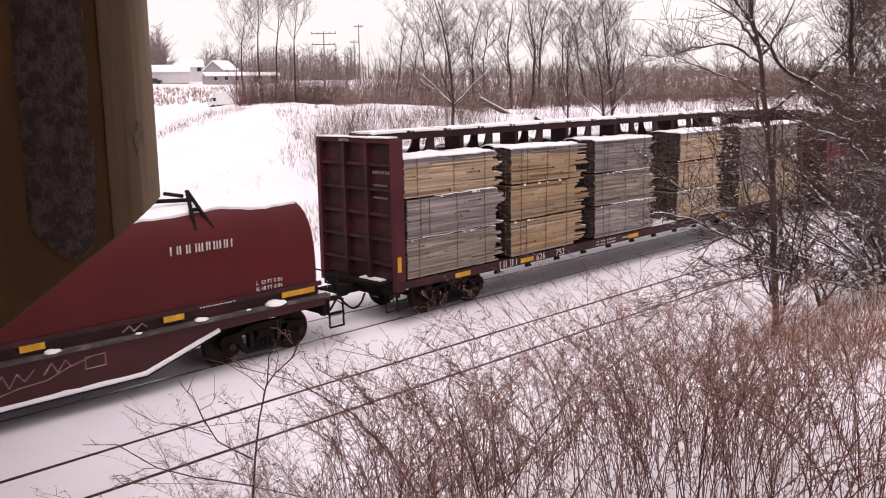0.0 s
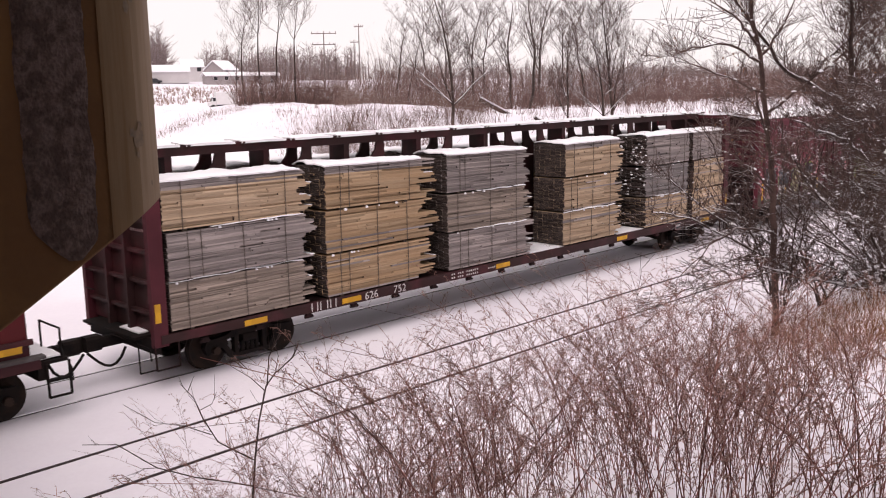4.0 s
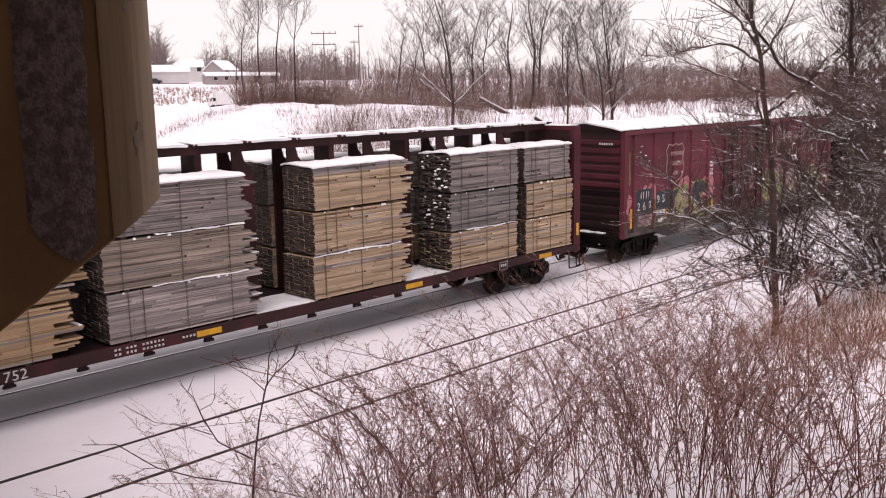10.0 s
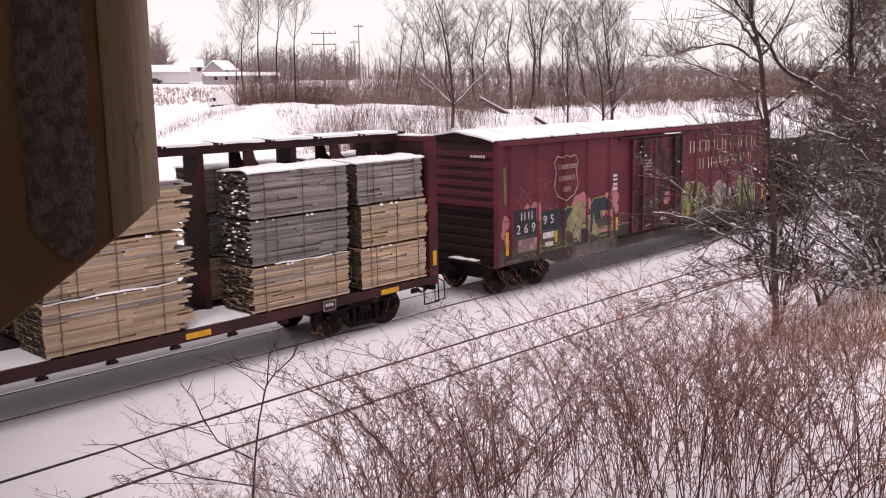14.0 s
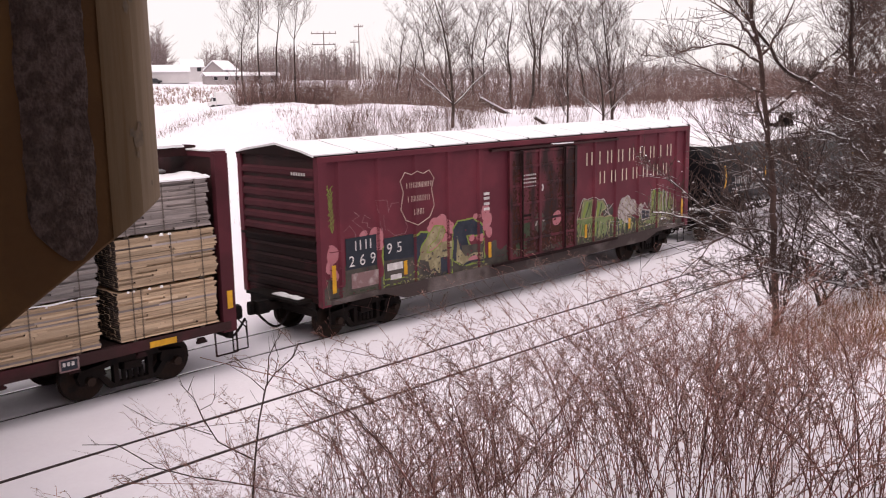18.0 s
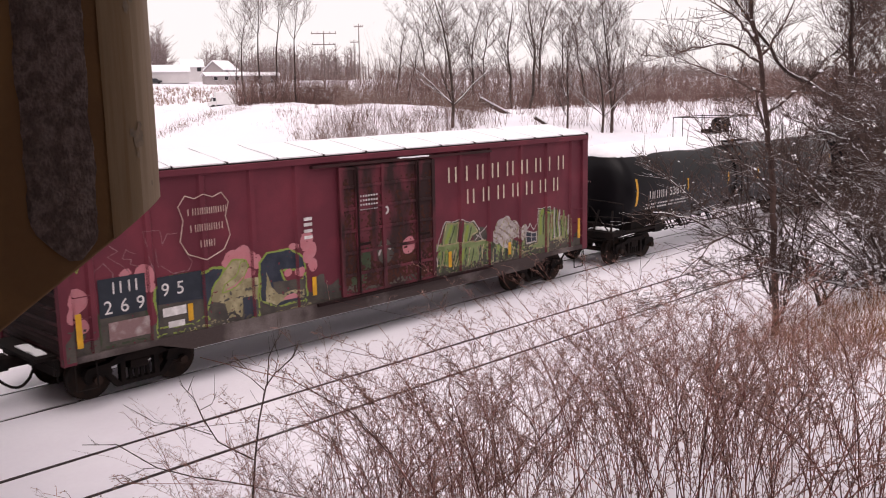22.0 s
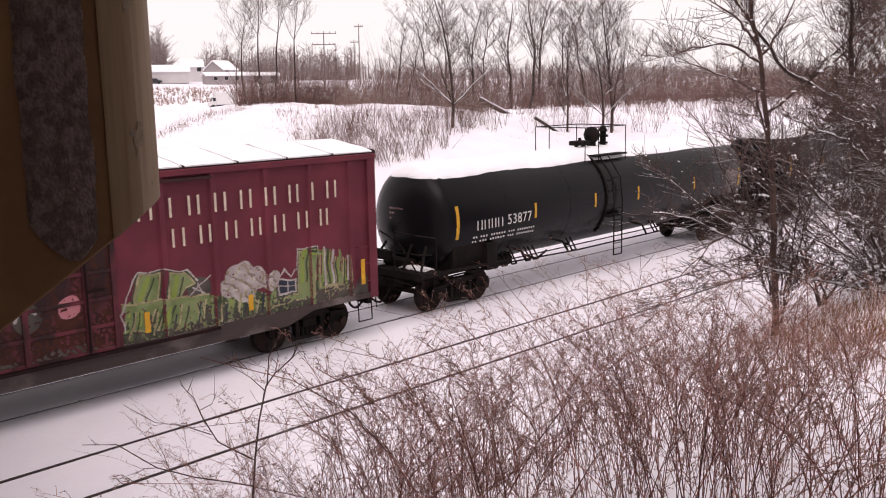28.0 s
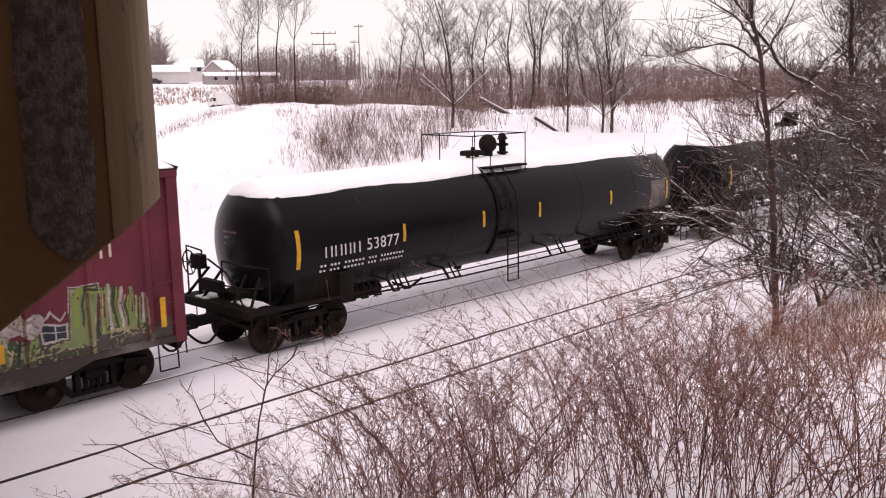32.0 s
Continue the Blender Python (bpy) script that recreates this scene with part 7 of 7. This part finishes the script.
def power_pole(slope, y, h, arms, label):
    x = slope * (y + 17.42)
    p = tagged(new("power_pole"), label, "utility pole", "power poles")
    p.matrix_basis = pose(x, y, ground_z(x, y) - 0.5, 0, 0, -38)
    part("pole", Shape().tube((0, 0, 0), (0, 0, h), 0.2, 0.13, 10), HAZY_POLE, p)
    for z, w in arms:
        arm = part("cross_arm", Shape().box(-w / 2, w / 2, -0.09, 0.09, z - 0.12, z + 0.12), HAZY_POLE, p)
        for k in (-0.48, -0.25, 0.25, 0.48):
            part("insulator", Shape().tube((w * k, 0, z + 0.12), (w * k, 0, z + 0.5), 0.08, n=8), HAZY_POLE, arm)


power_pole(0.80, 175, 15.2, ((14.6, 6.4), (11.8, 6.0)), "tall wooden power pole with two wide cross arms")
power_pole(0.862, 190, 18.0, ((17.2, 2.6),), "tall wooden power pole with one cross arm")
power_pole(0.853, 215, 14.0, ((13.2, 2.6),), "distant wooden power pole")


def fallen_log(x, y, length, r, turn, tilt, label):
    lg = tagged(new("fallen_log"), label, "log", "fallen logs")
    lg.matrix_basis = pose(x, y, ground_z(x, y) + 0.12, 0, tilt, turn)
    part("trunk", Shape().tube((-length / 2, 0, 0), (length / 2, 0, 0), r, r * 0.7, 10), BARK, lg)
    snow_sheet("snow_cap", lg, lambda u, v: (u, v * r, r * 0.9 + 0.10 - 0.08 * v * v + 0.02 * noise.noise((u * 2, v, 1))), [-length / 2 + length * i / 16 for i in range(17)], [-0.9 + 0.3 * i for i in range(7)])


fallen_log(1.165 * 42, 24.5, 4.2, 0.15, -10, 24, "fallen trunk capped with snow on the bank")
fallen_log(43.6, 16.2, 2.6, 0.09, -20, 30, "fallen limb capped with snow on the bank")

# ---------- bridge bracket beside the camera; unseen deck and walls added ---
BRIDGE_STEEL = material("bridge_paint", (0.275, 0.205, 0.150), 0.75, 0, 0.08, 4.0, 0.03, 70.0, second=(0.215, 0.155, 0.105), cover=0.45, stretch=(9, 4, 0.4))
# two browner tones of the flange paint, for its painted shade
BRIDGE_HALF_SHADE = material("bridge_paint_half_shade", (0.215, 0.155, 0.10), 0.8, 0, 0.1, 6.0, 0.03, 70.0, second=(0.27, 0.2, 0.14), cover=0.5, stretch=(12, 4, 0.35))
BRIDGE_SHADE = material("bridge_paint_shade", (0.165, 0.105, 0.056), 0.8, 0, 0.1, 6.0, 0.03, 70.0, second=(0.20, 0.14, 0.085), cover=0.5, stretch=(12, 4, 0.35))
BRIDGE_SMUDGE = material("bridge_smudge", (0.155, 0.125, 0.095), 0.85, 0, 0.2, 60.0, 0.05, 90.0, second=(0.215, 0.16, 0.115), cover=0.5)
# plate brown carries its shade; plate and flange share one paint
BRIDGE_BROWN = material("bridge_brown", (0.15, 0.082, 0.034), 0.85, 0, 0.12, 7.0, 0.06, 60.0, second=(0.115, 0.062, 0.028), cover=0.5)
BRIDGE_RUST = material("flaking_rust", (0.072, 0.050, 0.045), 0.95, 0, 0.6, 62.0, 0.5, 230.0, second=(0.125, 0.094, 0.086), cover=0.4, stretch=(1, 1, 0.8))
# out of view: an assumed deck and two walls that keep light off
tagged(part("bridge_deck", Shape().box(-12, 2.0, -26, 24, 7.6, 8.2), BRIDGE_STEEL), "unseen road bridge deck, added to hold and shade the bracket", "bridge", kind="structure")
tagged(part("bridge_abutment", Shape().box(-12, 2.0, -26, -19.2, 3.5, 7.6), BRIDGE_STEEL), "unseen wall behind the camera, added to shade the bracket", "bridge", kind="structure")
tagged(part("bridge_abutment", Shape().box(-12, 0.8, 8, 24, -0.5, 7.6), BRIDGE_STEEL), "unseen wall beyond the track, added to block light from the left", "bridge", kind="structure")


def slab(outline, y0, y1):
    """An upright plate: outline in x, z."""
    return Shape().prism(outline, "y", y0, y1)


def build_bracket():
    """Painted steel bracket hanging from the bridge, its foot cut off aslant."""
    g = tagged(new("bridge_bracket"), "brown painted steel bracket with a flaking rusty patch", "bridge bracket")
    g.matrix_basis = pose(0.6683, -15.9676, 5.719, 0, 0, -24.69)
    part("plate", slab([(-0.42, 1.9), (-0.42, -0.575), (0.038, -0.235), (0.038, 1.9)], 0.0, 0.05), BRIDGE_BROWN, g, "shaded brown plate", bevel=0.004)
    # rounded flange on the outer edge, its shading painted as browner bands
    n, prof = 12, []
    for i in range(n + 1):
        a = math.pi / 2 * i / n
        prof.append((0.032 + 0.082 * math.sin(a), -0.002 + 0.06 * (1 - math.cos(a))))
    prof.append((0.032, 0.058))
    s = Shape()
    m = len(prof)
    foot = [-0.178 + (x - 0.112) * 0.76 for x, y in prof]
    s.v = [(x, y, z) for (x, y), z in zip(prof, foot)] + [(x + 0.004, y, 1.9) for x, y in prof]
    s.f = [(i, (i + 1) % m, m + (i + 1) % m, m + i) for i in range(m)] + [tuple(range(m - 1, -1, -1)), tuple(range(m, 2 * m))]
    # bands darken toward the plate: shade of the rounding put into the colour
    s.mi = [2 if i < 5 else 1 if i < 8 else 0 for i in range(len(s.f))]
    part("flange", s, [BRIDGE_STEEL, BRIDGE_HALF_SHADE, BRIDGE_SHADE], g, "rounded beige-grey flange with small stains, shade painted along its inner edge")
    # flaking crust down the middle of the plate
    rows = 60
    s = Shape()
    for k in range(rows + 1):
        z = -0.268 + 0.9 * k / rows
        w = 0.055 * smooth(-0.278, -0.20, z) ** 0.55
        mid = -0.041 + 0.012 * smooth(-0.2, -0.27, z)
        for j in range(13):
            f = j / 12 * 2 - 1
            x = mid + f * (w + 0.006 * noise.noise((z * 14, f, 3)) + 0.004 * noise.noise((z * 45, f, 5)))
            y = -0.006 * (1 - abs(f) ** 4) - 0.0022 * noise.noise((x * 60, z * 50, 1)) - 0.0012 * noise.noise((x * 140, z * 110, 4)) - 0.001
            s.v.append((x, min(y, -0.001) if 0 < j < 12 else 0.002, z))
    s.f = [(k * 13 + j, k * 13 + j + 1, (k + 1) * 13 + j + 1, (k + 1) * 13 + j) for k in range(rows) for j in range(12)]
    s.mi = [0] * len(s.f)
    part("rust_crust", s, BRIDGE_RUST, g, "dark flaking rust crust")
    for x, z, r in ((0.083, -0.075, 0.016), (0.074, -0.066, 0.008), (0.086, -0.053, 0.006), (0.081, -0.101, 0.005), (0.078, 0.135, 0.009), (0.086, 0.147, 0.005), (0.1, -0.15, 0.004)):
        # blotch hugging the rounded edge
        s = Shape()
        n = 30
        ring = []
        for i in range(n):
            w = 2 * math.pi * i / n
            q = r * (0.8 + 0.45 * noise.noise((math.cos(w) * 2.2, math.sin(w) * 2.2, z * 50)) + 0.2 * noise.noise((math.cos(w) * 7, math.sin(w) * 7, z * 50)))
            ring.append((x + 0.6 * q * math.cos(w), z + 1.3 * q * math.sin(w)))
        def face(a):
            return -0.002 + 0.06 * (1 - math.sqrt(max(0.0, 1 - ((a - 0.032) / 0.082) ** 2))) - 0.0015
        s.add([(x, face(x), z)] + [(a, face(a), b) for a, b in ring], [(0, 1 + i, 1 + (i + 1) % n) for i in range(n)])
        part("stain_patch", s, BRIDGE_SMUDGE, g, "grey-brown smudge of worn paint")
    return g


build_bracket()


# ---------- what moves: the train rolls past, slowing gently ----------
ROLL = [(0, 0.0), (1, 1.632), (2, 3.219), (4, 6.323), (6, 9.358), (8, 12.356), (10, 15.338), (12, 18.313), (14, 21.285), (16, 24.249), (18, 27.199), (20, 30.125), (22, 33.012), (24, 35.847), (26, 38.614), (28, 41.293), (30, 43.865), (31, 45.1), (32, 46.305)]


def rolled(t):
    """Metres that the train has gone since the start (quadratic through the three nearest marks)."""
    ts = [a for a, _ in ROLL]
    i = min(range(len(ts)), key=lambda k: abs(ts[k] - t))
    i = min(max(i, 1), len(ts) - 2)
    (a, p), (b, q), (c, r) = ROLL[i - 1:i + 2]
    return p * (t - b) * (t - c) / ((a - b) * (a - c)) + q * (t - a) * (t - c) / ((b - a) * (b - c)) + r * (t - a) * (t - b) / ((c - a) * (c - b))


def motions():
    for thing, u in KEYED:
        y, z = thing.location.y, thing.location.z
        turn = [math.degrees(a) for a in thing.rotation_euler]
        walk(thing, [(float(t), pose(u - s, y, z, *turn)) for t, s in ROLL])
    for ws, x in WHEELSETS:
        walk(ws, [(0.4 * k, pose(x, 0, WHEEL_R, 0, -math.degrees(rolled(0.4 * k) / WHEEL_R), 0)) for k in range(81)])


motions()
